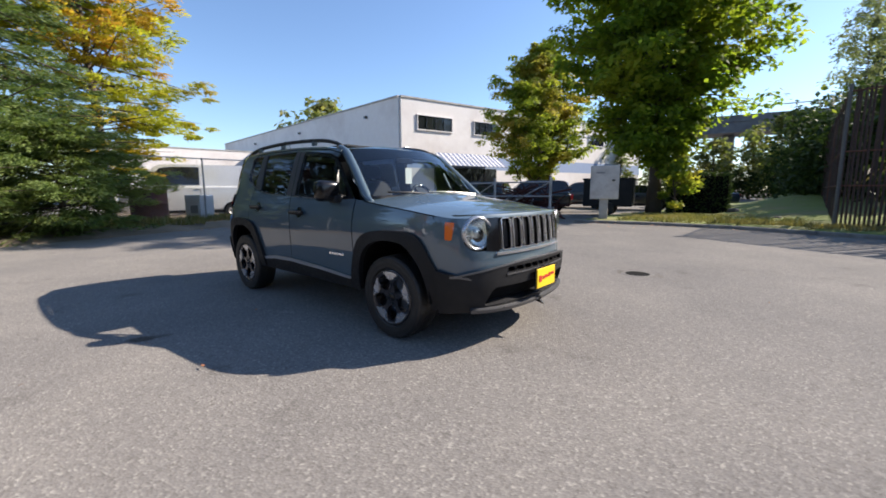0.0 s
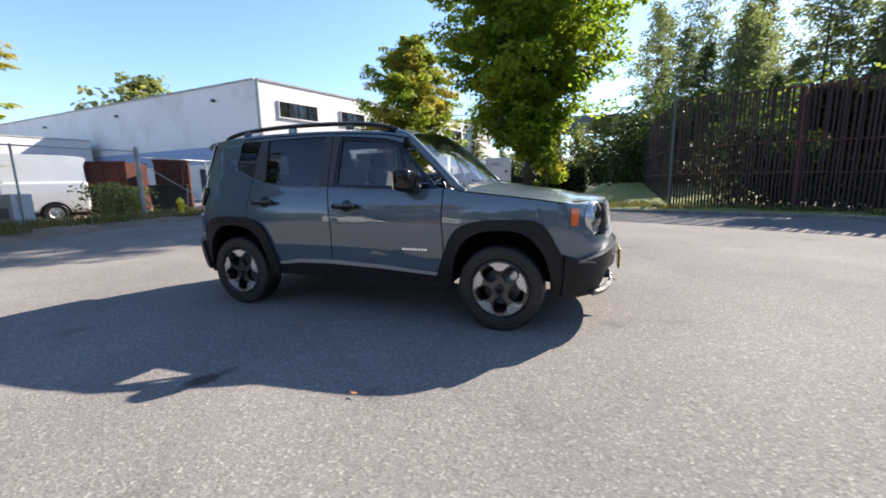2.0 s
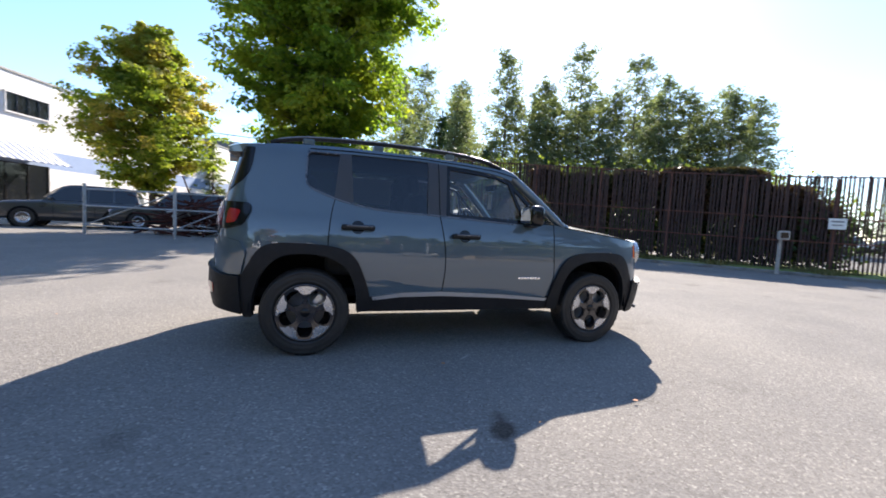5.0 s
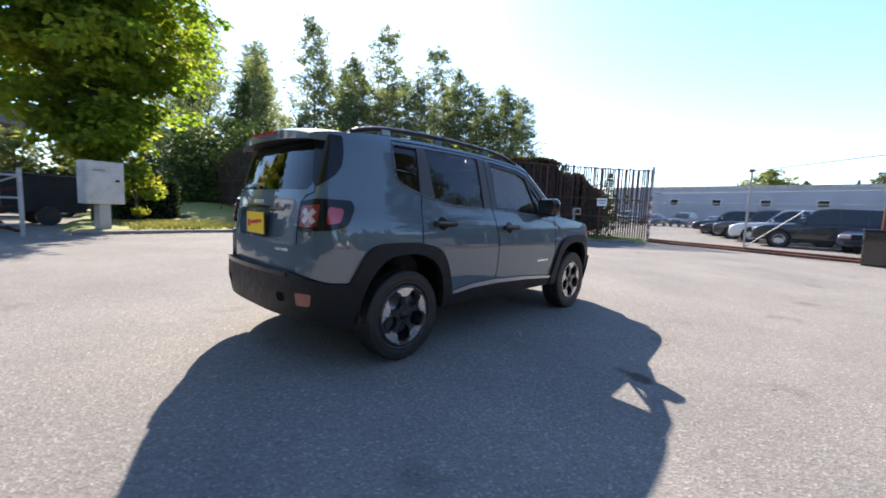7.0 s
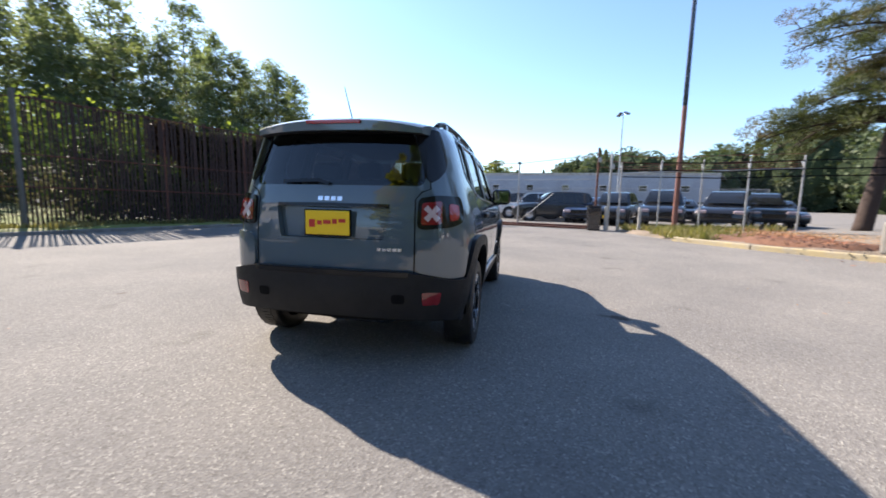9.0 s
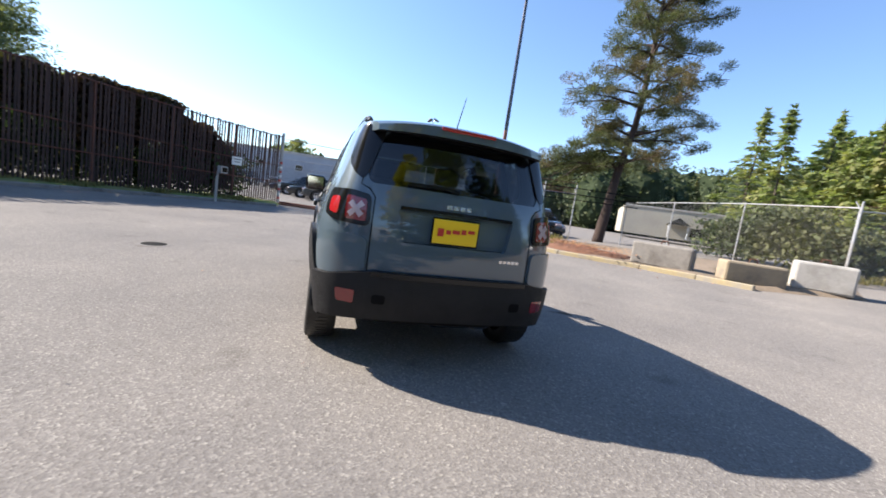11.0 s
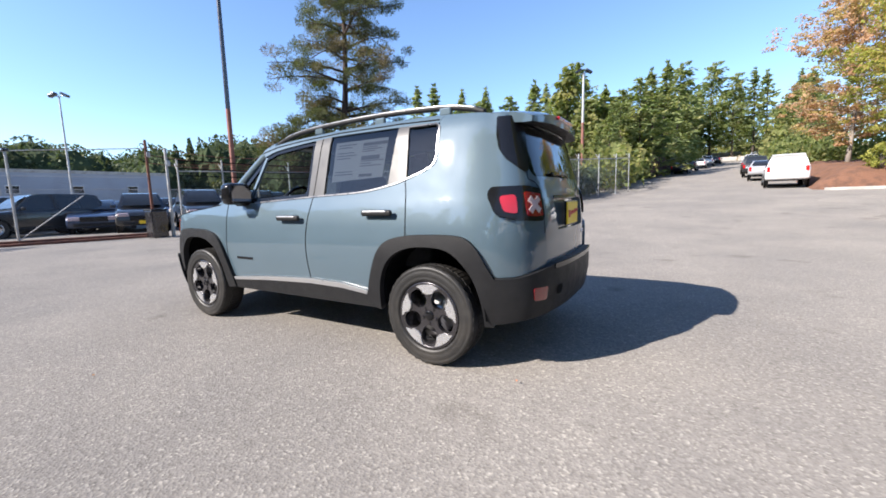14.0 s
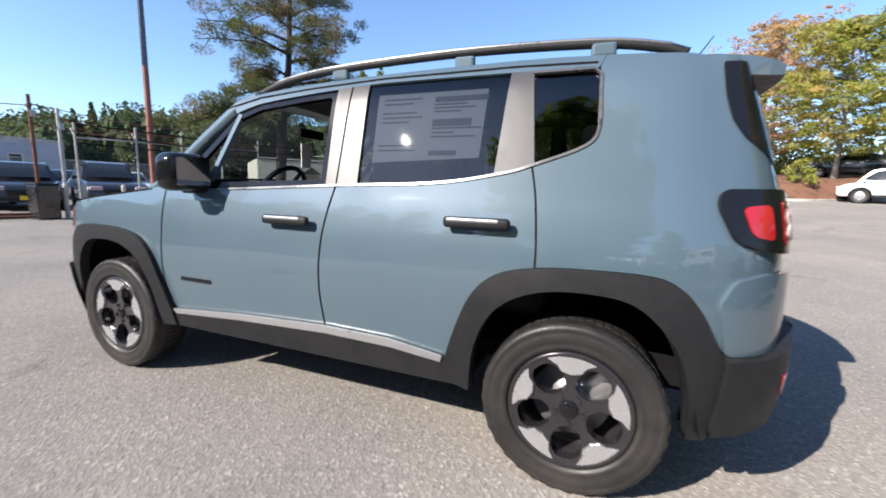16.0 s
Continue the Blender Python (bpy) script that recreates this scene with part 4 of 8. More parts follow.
    # upper facet of the black cladding; its reflected light is a silver colour
    panel("sill_strip", [zone([(0.79, 0.435), (0.3, 0.475), (-0.215, 0.497), (-0.55, 0.49), (-0.79, 0.455), (-0.78, 0.43), (-0.55, 0.455), (-0.215, 0.462), (0.3, 0.443), (0.77, 0.412)])], SATIN, suv, off=0.02, thick=0.012, side=side, label="upper facet of the sill cladding, its sheen put into a pale colour")
    # inner liner, wheel tunnels
    panel("inner_liner", [[(-LR, 0.32), *rear_in[::-1], *front_in, (LF, 0.32), (LF, 0.9), (s_front(0.6), 0.9), (sx(1.6), 0.97), (sx(0.9), 1.04), (sx(-0.25), 1.08), (sx(-0.95), 1.13), (sx(-1.35), 1.2), (-LR + 0.7, 1.18), (-LR, 1.15)]], LINER, suv, off=-0.045, thick=0, side=side, step=0.12)
    for hub, inn in ((-1.285, rear_in), (1.285, front_in)):
        for dx in (-0.43, 0.43):
            part("wheel_liner", boxm((0.05, 0.3, 0.3), (hub + dx * 0.96, side * 0.58, 0.5), 0.02), LINER, suv)
        pts = [(hub + d * 1.04, z + 0.012) for d, z in smooth_line(ARCH_IN, 3)]
        vs = [(x, side * y, z) for y in (0.85, 0.5) for x, z in pts]
        m = len(pts)
        pydata("wheel_tunnel", vs + [(hub, side * 0.5, 0.33)], [(k, k + 1, m + k + 1, m + k) for k in range(m - 1)] + [(m + k, m + k + 1, 2 * m) for k in range(m - 1)], LINER, suv)
    # handles
    for hx, hz in ((-0.03, 0.965), (-0.915, 1.0)):
        c = skin(sx(hx), hz, 0.035, side)[0]
        h = part("door_handle", boxm((0.255, 0.03, 0.042), tuple(c), 0.014, segments=3), PLASTIC, suv, "black door handle", True)
        # shade of the right side put into colour: duller strip, black cup
        part("handle_face", boxm((0.2, 0.012, 0.015), (c[0] + 0.012, c[1] + side * 0.012, c[2] + 0.01), 0.0058, segments=3), SATIN if side == 1 else TRIM, h, "satin silver strip")
        panel("handle_cup", [circle(sx(hx), hz, 0.052, 20)], GLOSSBLACK if side == -1 else PAINT, suv, off=0.002, thick=0, side=side)
    # name badge on the front door: plain bars
    for k in range(8):
        c = skin(sx(0.69 - 0.0275 * k), 0.618, 0.003, side)[0]
        part("badge_bar", boxm((0.024, 0.005, 0.02), tuple(c), 0.002), CHROME if side == -1 else GLOSSBLACK, suv)
    # door mirror
    mx = part("door_mirror", boxm((0.14, 0.22, 0.18), (0.565, side * 0.93, 1.168), 0.05, segments=4), GLOSSBLACK, suv, "black door mirror", True)
    part("mirror_glass", boxm((0.004, 0.17, 0.13), (0.493, side * 0.93, 1.17), 0.0), MIRROR, mx, "mirror glass")
    part("mirror_foot", boxm((0.11, 0.13, 0.07), (0.585, side * 0.845, 1.1), 0.02), PLASTIC, mx)
    # front pillar
    part("front_pillar", tube(smooth_line([(1.0, side * 0.8, 1.07), (0.9, side * 0.775, 1.135), (0.68, side * 0.705, 1.34), (0.47, side * 0.645, 1.52), (0.36, side * 0.63, 1.565)], 5), [0.03] * 5 + [0.04] * 11 + [0.035] * 5, 12), PAINT, suv, "", True)
    # tail lamp
    tl = [(sx(-1.69), 1.1), (sx(-1.71), 1.145), (-LR + 0.7, 1.15), (-LR + 0.58, 1.13), (-LR + 0.568, 0.955), (-LR + 0.6, 0.935), (-LR + 0.8, 0.95), (sx(-1.74), 0.98)]
    tl = rounded(tl, 0.03)
    lamp = panel("tail_lamp", [tl], GLOSSBLACK, suv, off=0.018, thick=0.03, side=side, label="tail lamp with a pale cross in a black bezel")
    panel("red_lens", [rounded([(-LR + 0.735, 1.115), (-LR + 0.6, 1.1), (-LR + 0.592, 0.965), (-LR + 0.725, 0.97)], 0.02)], DARKRED, lamp, off=0.022, thick=0.004, side=side)
    panel("side_lens", [rounded([(-LR + 0.895, 1.09), (-LR + 0.79, 1.1), (-LR + 0.785, 0.985), (-LR + 0.87, 1.0)], 0.025)], REDLENS, lamp, off=0.022, thick=0.004, side=side)
    for a in (45, -45):
        c, s_ = math.cos(radians(a)), math.sin(radians(a))
        bar = [(p * c - q * s_, p * s_ + q * c) for p, q in ((0.062, 0.02), (0.0, 0.015), (-0.062, 0.02), (-0.062, -0.02), (0.0, -0.015), (0.062, -0.02))]
        panel("cross_lens", [[(-LR + 0.662 + p * 0.9, 1.036 + q * 0.9) for p, q in bar]], CLEARLENS, lamp, off=0.026 + 0.0004 * (a > 0), thick=0.004, side=side, step=0.2)
    # painted bumper corner swelling out below the lamp
    panel("bumper_corner", [rounded([(sx(-1.735), 0.615), (sx(-1.70), 0.78), (sx(-1.74), 0.86), (-LR + 0.8, 0.885), (-LR + 0.6, 0.875), (-LR + 0.568, 0.85), (-LR + 0.568, 0.665), (-LR + 0.62, 0.655), (-LR + 0.8, 0.618)], 0.025)], PAINT, suv, off=0.02, thick=0.03, side=side, label="painted bumper corner")
    # rear reflector in the bumper, front marker
    panel("bumper_reflector", [rounded([(-LR + 0.715, 0.545), (-LR + 0.6, 0.545), (-LR + 0.605, 0.46), (-LR + 0.705, 0.465)], 0.015)], DARKRED, suv, off=0.0525, thick=0.01, side=side, label="red reflector")
    panel("side_marker", [rounded([(sx(1.79), 0.945), (sx(1.79), 0.82), (sx(1.832), 0.815), (sx(1.85), 0.94)], 0.012)], AMBER, suv, off=0.006, thick=0.008, side=side, label="amber side marker lamp")
    # headlamp
    sh = s_front(0.635)
    o, n = skin(sh, 0.862, -0.015, side)[0], skin_normal(np.array([sh]), np.array([0.862]), side)[0]
    turn = Vector((n[0], n[1] * 0.6, 0)).to_track_quat("Y", "Z").to_matrix().to_4x4()
    place = Matrix.Translation(o) @ turn
    def turned(profile):
        b = lathe(profile, 36)
        bmesh.ops.transform(b, matrix=place, verts=b.verts)
        return b
    hl = part("headlamp", turned([(0.118, -0.05), (0.122, 0.012), (0.113, 0.022), (0.105, 0.014)]), ALLOY, suv, "round headlamp with a bright ring", True)
    part("reflector_bowl", turned([(0.104, 0.008), (0.085, -0.018), (0.05, -0.03), (0.001, -0.034)]), CHROME, hl, "", True)
    part("projector_lens", turned([(0.04, -0.04), (0.04, -0.014), (0.028, -0.002), (0.001, 0.004)]), ALLOY, hl, "bright projector", True)
    lens = part("clear_cover", turned([(0.106, 0.012), (0.085, 0.026), (0.045, 0.036), (0.001, 0.039)]), GLASSCLEAR, hl, "", True)
    lens.visible_shadow = False
    # roof rail
    line = smooth_line([(0.37, 0.618, 1.585), (0.2, 0.605, 1.64), (-0.1, 0.598, 1.676), (-0.7, 0.592, 1.696), (-1.25, 0.59, 1.682), (-1.48, 0.592, 1.65), (-1.58, 0.594, 1.618)], 6)
    rail = part("roof_rail", tube([(x, side * y, z) for x, y, z in line], 0.019, 10), PLASTIC, suv, "dark roof rail", True)
    # the dark rail's thin highlight, laid on as a grey strip
    part("rail_highlight", tube([(x, side * (y + 0.008), z + 0.011) for x, y, z in line[4:-4]], 0.0085, 8), RAILSHEEN, rail, "grey highlight painted along the top of the rail", True)
    for fx in (-0.12, -0.75, -1.3):
        part("rail_foot", boxm((0.09, 0.03, 0.055), (fx, side * 0.6, 1.652), 0.012), PAINT, rail)

# hood and roof: rows straight across between both edges
def span(name, rows, crown, power, parent, label, cols=22):
    verts, faces, m = [], [], cols + 1
    for s, z in rows:
        e = skin(s, z, 0.0)[0]
        c = crown(s) * (max(e[1], 0.0) / 0.85) ** 0.8
        for k in range(m):
            v = 2 * k / cols - 1
            verts.append((e[0] + bow(s) * (1 - v * v), e[1] * -v, e[2] + c * (1 - abs(v) ** power)))
    for i in range(len(rows) - 1):
        for k in range(cols):
            faces.append((i * m + k, i * m + k + 1, (i + 1) * m + k + 1, (i + 1) * m + k))
    return pydata(name, verts, faces, PAINT, parent, label, True)


bow = lambda s: 0.0
hood_rows = [(s, float(FTOP(s))) for s in np.r_[np.linspace(sx(0.94), sx(1.8), 26), np.linspace(sx(1.83), LF - 0.01, 22)]]
bow = lambda s: 0.14 * float(ease(sx(1.45), sx(0.94), s))
hood = span("hood", hood_rows, lambda s: 0.058, 2.6, suv, "broad hood")
bow = lambda s: 0.09 * float(ease(sx(-0.3), sx(0.47), s))
roof = span("roof", [(s, float(RTOP(s))) for s in np.r_[np.linspace(sx(0.47), sx(-1.6), 36), np.linspace(sx(-1.63), -LR + 0.01, 18)]], lambda s: 0.048, 2.4, suv, "roof")
for side in (1, -1):
    panel("door_gap", [ribbon([(s, float(FTOP(s)) - 0.004) for s in np.linspace(sx(0.95), sx(1.72), 14)], 0.008)], LINER, suv, off=0.002, thick=0, side=side, label="dark hood gap")

# windscreen, cowl, wipers
verts, m = [], 13
for i in range(9):
    t = i / 8
    for k in range(m):
        v = 2 * k / (m - 1) - 1
        hw = 0.765 + (0.632 - 0.765) * t
        x = 1.075 - 0.165 * v * v + ((0.545 - 0.085 * v * v) - (1.075 - 0.165 * v * v)) * t + 0.02 * math.sin(math.pi * t)
        verts.append((x, hw * v, 1.115 + 0.01 * (1 - v * v) + (1.553 + 0.035 * (1 - v * v) - 1.115) * t + 0.018 * math.sin(math.pi * t)))
ws = pydata("windscreen", verts, [(i * m + k, i * m + k + 1, (i + 1) * m + k + 1, (i + 1) * m + k) for i in range(8) for k in range(m - 1)], GLASSFRONT, suv, "clear windscreen", True)
ws.visible_shadow = False
part("cowl", tube([(1.11 - 0.16 * v * v, 0.8 * v, 1.095 + 0.012 * (1 - v * v)) for v in np.linspace(-1, 1, 13)], 0.028, 8), PLASTIC, suv, "black cowl", True)
for y0, y1 in ((0.5, -0.12), (-0.12, -0.62)):
    part("wiper", tube([(1.1, y0, 1.13), (1.05, (y0 + y1) / 2, 1.15), (1.01, y1, 1.155)], 0.009, 6), GLOSSBLACK, suv, "windscreen wiper")

# front face
sh = s_front(0.635)
left = arc(sh, 0.862, 0.128, 88, 272, 16)
hole = left + [(2 * LF - s, z) for s, z in left[::-1]]
edge = [(sx(1.735), 0.62), (sx(1.735), 0.82), (sx(1.71), 0.95)] + [(s, float(FTOP(s))) for s in np.linspace(sx(1.71), LF, 16)]
low = [(sx(1.74), 0.59), (sx(1.86), 0.555), (s_front(0.55), 0.6), (s_front(0.3), 0.625), (LF, 0.63)]
fascia = low[:0:-1] + [low[0]] + edge
panel("front_fascia", [fascia + [(2 * LF - s, z) for s, z in fascia[::-1]][1:-1], hole], PAINT, suv, thick=0.05, label="painted front around lamps and grille")
panel("grille_surround", [[(s_front(0.78), 0.7), (s_front(0.78), 0.99), (s_front(-0.78), 0.99), (s_front(-0.78), 0.7)]], LINER, suv, off=-0.05, thick=0, label="black panel behind grille")
for k in range(7):
    c = LF + (k - 3) * 0.128
    panel("grille_slot", [rounded([(c - 0.052, 0.728), (c + 0.052, 0.728), (c + 0.052, 0.965), (c - 0.052, 0.965)], 0.025), rounded([(c - 0.045, 0.735), (c + 0.045, 0.735), (c + 0.045, 0.959), (c - 0.045, 0.959)], 0.022)], CHROME, suv, off=0.004, thick=0.012, label="chrome-rimmed grille slot")
    panel("slot_mesh", [rounded([(c - 0.04, 0.742), (c + 0.04, 0.742), (c + 0.04, 0.953), (c - 0.04, 0.953)], 0.02)], PLASTIC, suv, off=-0.03, thick=0)
panel("grille_frame", [rounded([(LF - 0.475, 0.708), (LF + 0.475, 0.708), (LF + 0.475, 0.985), (LF - 0.475, 0.985)], 0.03), *[rounded([(LF + (k - 3) * 0.128 - 0.05, 0.73), (LF + (k - 3) * 0.128 + 0.05, 0.73), (LF + (k - 3) * 0.128 + 0.05, 0.963), (LF + (k - 3) * 0.128 - 0.05, 0.963)], 0.025) for k in range(7)]], GLOSSBLACK, suv, off=-0.014, thick=0.02)
for sgn in (1, -1):
    panel("lamp_bezel", [[(LF + sgn * (0.47 + 0.03 * k), 0.722 + 0.004 * k) for k in range(5)] + [(LF + sgn * 0.585, 0.76), (LF + sgn * 0.575, 0.86), (LF + sgn * 0.585, 0.955), (LF + sgn * 0.47, 0.972)]], GLOSSBLACK, suv, off=0.003, thick=0.01, label="gloss black panel between lamp and grille")
    panel("slot_trim", [ribbon([(LF + sgn * (0.02 + 0.06 * k), 0.556 - 0.002 * (k > 6)) for k in range(8)], 0.01)], TRIM, suv, off=0.052, thick=0.01)
bar = ribbon([(LF - 0.5 + 0.1 * k, 0.706) for k in range(11)], 0.02)
panel("grille_trim", [bar], CHROME, suv, off=0.01, thick=0.01)
# front bumper with its intake and silver lip
bl = [(sx(1.745), 0.6), (sx(1.86), 0.565), (s_front(0.55), 0.61), (s_front(0.3), 0.635), (LF, 0.64)]
bb = [(LF, 0.3), (s_front(0.5), 0.3), (sx(1.9), 0.29), (sx(1.74), 0.28)]
outer = bl + [(2 * LF - s, z) for s, z in bl[::-1]][1:] + [(2 * LF - s, z) for s, z in bb[::-1]] + bb[1:]
intake = rounded([(LF - 0.62, 0.335), (LF + 0.62, 0.335), (LF + 0.55, 0.47), (LF - 0.55, 0.47)], 0.04)
slot = rounded([(LF - 0.45, 0.565), (LF + 0.45, 0.565), (LF + 0.42, 0.61), (LF - 0.42, 0.61)], 0.015)
panel("front_bumper", [outer, intake, slot], PLASTIC, suv, off=0.045, thick=0.09, label="black plastic front bumper")
panel("intake_back", [[(LF - 0.7, 0.3), (LF + 0.7, 0.3), (LF + 0.7, 0.62), (LF - 0.7, 0.62)]], LINER, suv, off=-0.03, thick=0)
for k in range(9):
    panel("slot_bar", [ribbon([(LF - 0.4 + 0.1 * k, 0.565), (LF - 0.37 + 0.1 * k, 0.61)], 0.02)], PLASTIC, suv, off=0.02, thick=0.02)
panel("silver_lip", [ribbon([(LF - 0.72 + 0.144 * k, 0.285 + 0.02 * abs(k / 5 - 1) ** 2) for k in range(11)], 0.026)], LIPGREY, suv, off=0.08, thick=0.07, label="satin grey lower lip")
for sgn in (1, -1):
    panel("fog_trim", [ribbon([(LF + sgn * 0.72, 0.545), (LF + sgn * 0.8, 0.56), (LF + sgn * 0.86, 0.56)], 0.014)], TRIM, suv, off=0.05, thick=0.02)
fp = part("front_plate", boxm((0.012, 0.305, 0.155), (2.158, 0.02, 0.475), 0.006), YELLOW, suv, "yellow dealer plate")
part("plate_frame", boxm((0.012, 0.325, 0.172), (2.15, 0.02, 0.475), 0.004), GLOSSBLACK, fp)
for k, (w, h) in enumerate(((0.04, 0.05), (0.03, 0.026), (0.05, 0.024), (0.03, 0.03), (0.045, 0.022))):
    part("plate_print", boxm((0.004, w, h), (2.166, -0.085 + 0.052 * k, 0.472 + 0.005 * k), 0.0), REDINK, fp, "red stroke of unreadable print")

edge = [(sx(1.87), 0.568), (s_front(0.68), 0.588), (s_front(0.55), 0.612), (s_front(0.42), 0.627), (s_front(0.3), 0.636), (s_front(0.15), 0.64), (LF, 0.641)]
panel("bumper_trim", [ribbon(edge + [(2 * LF - s, z) for s, z in edge[-2::-1]], 0.01)], LIPGREY, suv, off=0.05, thick=0.012, label="dark satin line along the bumper top")

# tailgate
win = rounded([(-0.635, 1.262), (-0.6, 1.205), (0.6, 1.205), (0.635, 1.262), (0.572, 1.5), (0.53, 1.54), (-0.53, 1.54), (-0.572, 1.5)], 0.03)
rec = rounded([(-0.36, 0.865), (0.36, 0.865), (0.4, 1.068), (-0.4, 1.068)], 0.02)
ring = GATE + [(-r, z) for r, z in GATE[::-1]]
R = lambda pts: [(-LR + r, z) for r, z in pts]
panel("tailgate", [R(ring), R(win), R(rec)], PAINT, suv, thick=0.045, label="painted tailgate")
panel("plate_recess", [R(rec)], PAINT, suv, off=-0.04, thick=0)
panel("door_gap", [R(ribbon([(0.553, 0.64), (0.557, 1.12), (0.6, 1.168), (0.663, 1.19), (0.652, 1.3), (0.612, 1.5)], 0.008))], LINER, suv, off=0.0015, thick=0, label="dark tailgate gap")
panel("door_gap", [R(ribbon([(-0.553, 0.64), (-0.557, 1.12), (-0.6, 1.168), (-0.663, 1.19), (-0.652, 1.3), (-0.612, 1.5)], 0.008))], LINER, suv, off=0.0015, thick=0, label="dark tailgate gap")
panel("rear_window", [R(win)], GLASSDARK, suv, off=-0.006, thick=0, label="dark rear window")
panel("rear_wiper", [R(ribbon([(0.02, 1.215), (0.1, 1.235), (0.36, 1.228)], 0.022))], GLOSSBLACK, suv, off=0.02, thick=0.012, label="rear wiper")
panel("gate_strip", [R(ribbon([(-0.39, 1.078), (0.0, 1.082), (0.39, 1.078)], 0.02))], GLOSSBLACK, suv, off=0.004, thick=0.01)
for k in range(4):
    panel("badge_bar", [R(ribbon([(0.075 - 0.045 * k, 1.105), (0.075 - 0.045 * k, 1.132)], 0.034))], CHROME, suv, off=0.006, thick=0.006)
for k in range(5):
    panel("badge_bar", [R(ribbon([(-0.33 - 0.033 * k, 0.795), (-0.33 - 0.033 * k, 0.813)], 0.026))], CHROME, suv, off=0.005, thick=0.005)
rp = part("rear_plate", boxm((0.012, 0.305, 0.155), (-1.992, 0.018, 0.963), 0.006), YELLOW, suv, "yellow dealer plate")
part("plate_frame", boxm((0.012, 0.325, 0.172), (-1.984, 0.018, 0.963), 0.004), GLOSSBLACK, rp)
for k, (w, h) in enumerate(((0.04, 0.05), (0.03, 0.026), (0.05, 0.024), (0.03, 0.03), (0.045, 0.022))):
    part("plate_print", boxm((0.004, w, h), (-2.0, 0.121 - 0.052 * k, 0.958 + 0.005 * k), 0.0), REDINK, rp, "red stroke of unreadable print")
# spoiler: carries the roof's crown on to a blunt trailing edge
verts, faces, m = [], [], 21
for x, hw, zt, zb in ((-1.60, 0.628, 1.603, 1.555), (-1.72, 0.614, 1.602, 1.54), (-1.82, 0.597, 1.594, 1.532), (-1.89, 0.58, 1.58, 1.53), (-1.925, 0.57, 1.565, 1.532)):
    for zz in (zt, zb):
        for k in range(m):
            v = 2 * k / (m - 1) - 1
            verts.append((x + 0.05 * abs(v) ** 3, hw * v, zz + (0.05 if zz == zt else 0.02) * (1 - abs(v) ** 2.4)))
for i in range(4):
    for h in (0, 1):
        faces += [(a, a + 1, a + 1 + 2 * m, a + 2 * m) for a in range((2 * i + h) * m, (2 * i + h) * m + m - 1)]
    for k in (0, m - 1):
        faces.append((2 * i * m + k, (2 * i + 1) * m + k, (2 * i + 3) * m + k, (2 * i + 2) * m + k))
faces += [(8 * m + k, 8 * m + k + 1, 9 * m + k + 1, 9 * m + k) for k in range(m - 1)]
under = [f for f in faces if all((i // m) % 2 == 1 for i in f)]
sp = pydata("spoiler", verts, [f for f in faces if f not in under], PAINT, suv, "roof spoiler")
pydata("spoiler_underside", verts[m:2 * m] + verts[3 * m:4 * m] + verts[5 * m:6 * m] + verts[7 * m:8 * m] + verts[9 * m:10 * m], [(i * m + k, i * m + k + 1, (i + 1) * m + k + 1, (i + 1) * m + k) for i in range(4) for k in range(m - 1)], PLASTIC, sp, "black underside")
panel("window_header", [R([(-0.62, 1.535), (0.62, 1.535), (0.6, 1.588), (-0.6, 1.588)])], GLOSSBLACK, suv, off=0.004, thick=0, label="gloss black strip above the rear window")
bm = bmesh.new()
bm.from_mesh(sp.data)
bmesh.ops.recalc_face_normals(bm, faces=bm.faces)
for f in bm.faces:
    f.smooth = True
for e in bm.edges:
    e.smooth = len(e.link_faces) == 2 and e.calc_face_angle() < 0.6
bm.to_mesh(sp.data)
bm.free()
for sgn in (1, -1):
    panel("window_fin", [R(rounded([(sgn * 0.53, 1.575), (sgn * 0.885, 1.57), (sgn * 0.9, 1.46), (sgn * 0.88, 1.37), (sgn * 0.825, 1.308), (sgn * 0.72, 1.25), (sgn * 0.66, 1.226), (sgn * 0.628, 1.26), (sgn * 0.566, 1.5)], 0.02))], GLOSSBLACK, suv, off=0.006, thick=0.012, label="gloss black fin beside the rear window")
part("stop_lamp", boxm((0.05, 0.37, 0.022), (-1.915, 0.0, 1.602), 0.004), REDLENS, suv, "red high stop lamp")
part("antenna", tube([(-1.62, 0.0, 1.645), (-1.76, 0.0, 1.86)], [0.005, 0.002], 6), GLOSSBLACK, suv, "short roof antenna")
# rear bumper
rl = [(sx(-1.735), 0.61), (-LR + 0.8, 0.615), (-LR + 0.6, 0.655), (-LR + 0.5, 0.672), (-LR, 0.675)]
rb = [(-LR, 0.37), (-LR + 0.5, 0.365), (-LR + 0.75, 0.35), (sx(-1.73), 0.325)]
outer = rl + [(-2 * LR - s, z) for s, z in rl[::-1]][1:] + [(-2 * LR - s, z) for s, z in rb[::-1]] + rb[1:]
panel("rear_bumper", [outer], PLASTIC, suv, off=0.05, thick=0.05, label="black plastic rear bumper")
panel("bumper_ledge", [R(ribbon([(-0.52 + 0.104 * k, 0.655) for k in range(11)], 0.03))], GLOSSBLACK, suv, off=0.056, thick=0.02)
for sgn in (1, -1):
    panel("bumper_port", [R(rounded([(sgn * 0.46 - 0.04, 0.47), (sgn * 0.46 + 0.04, 0.47), (sgn * 0.46 + 0.04, 0.53), (sgn * 0.46 - 0.04, 0.53)], 0.02))], LINER, suv, off=0.053, thick=0)
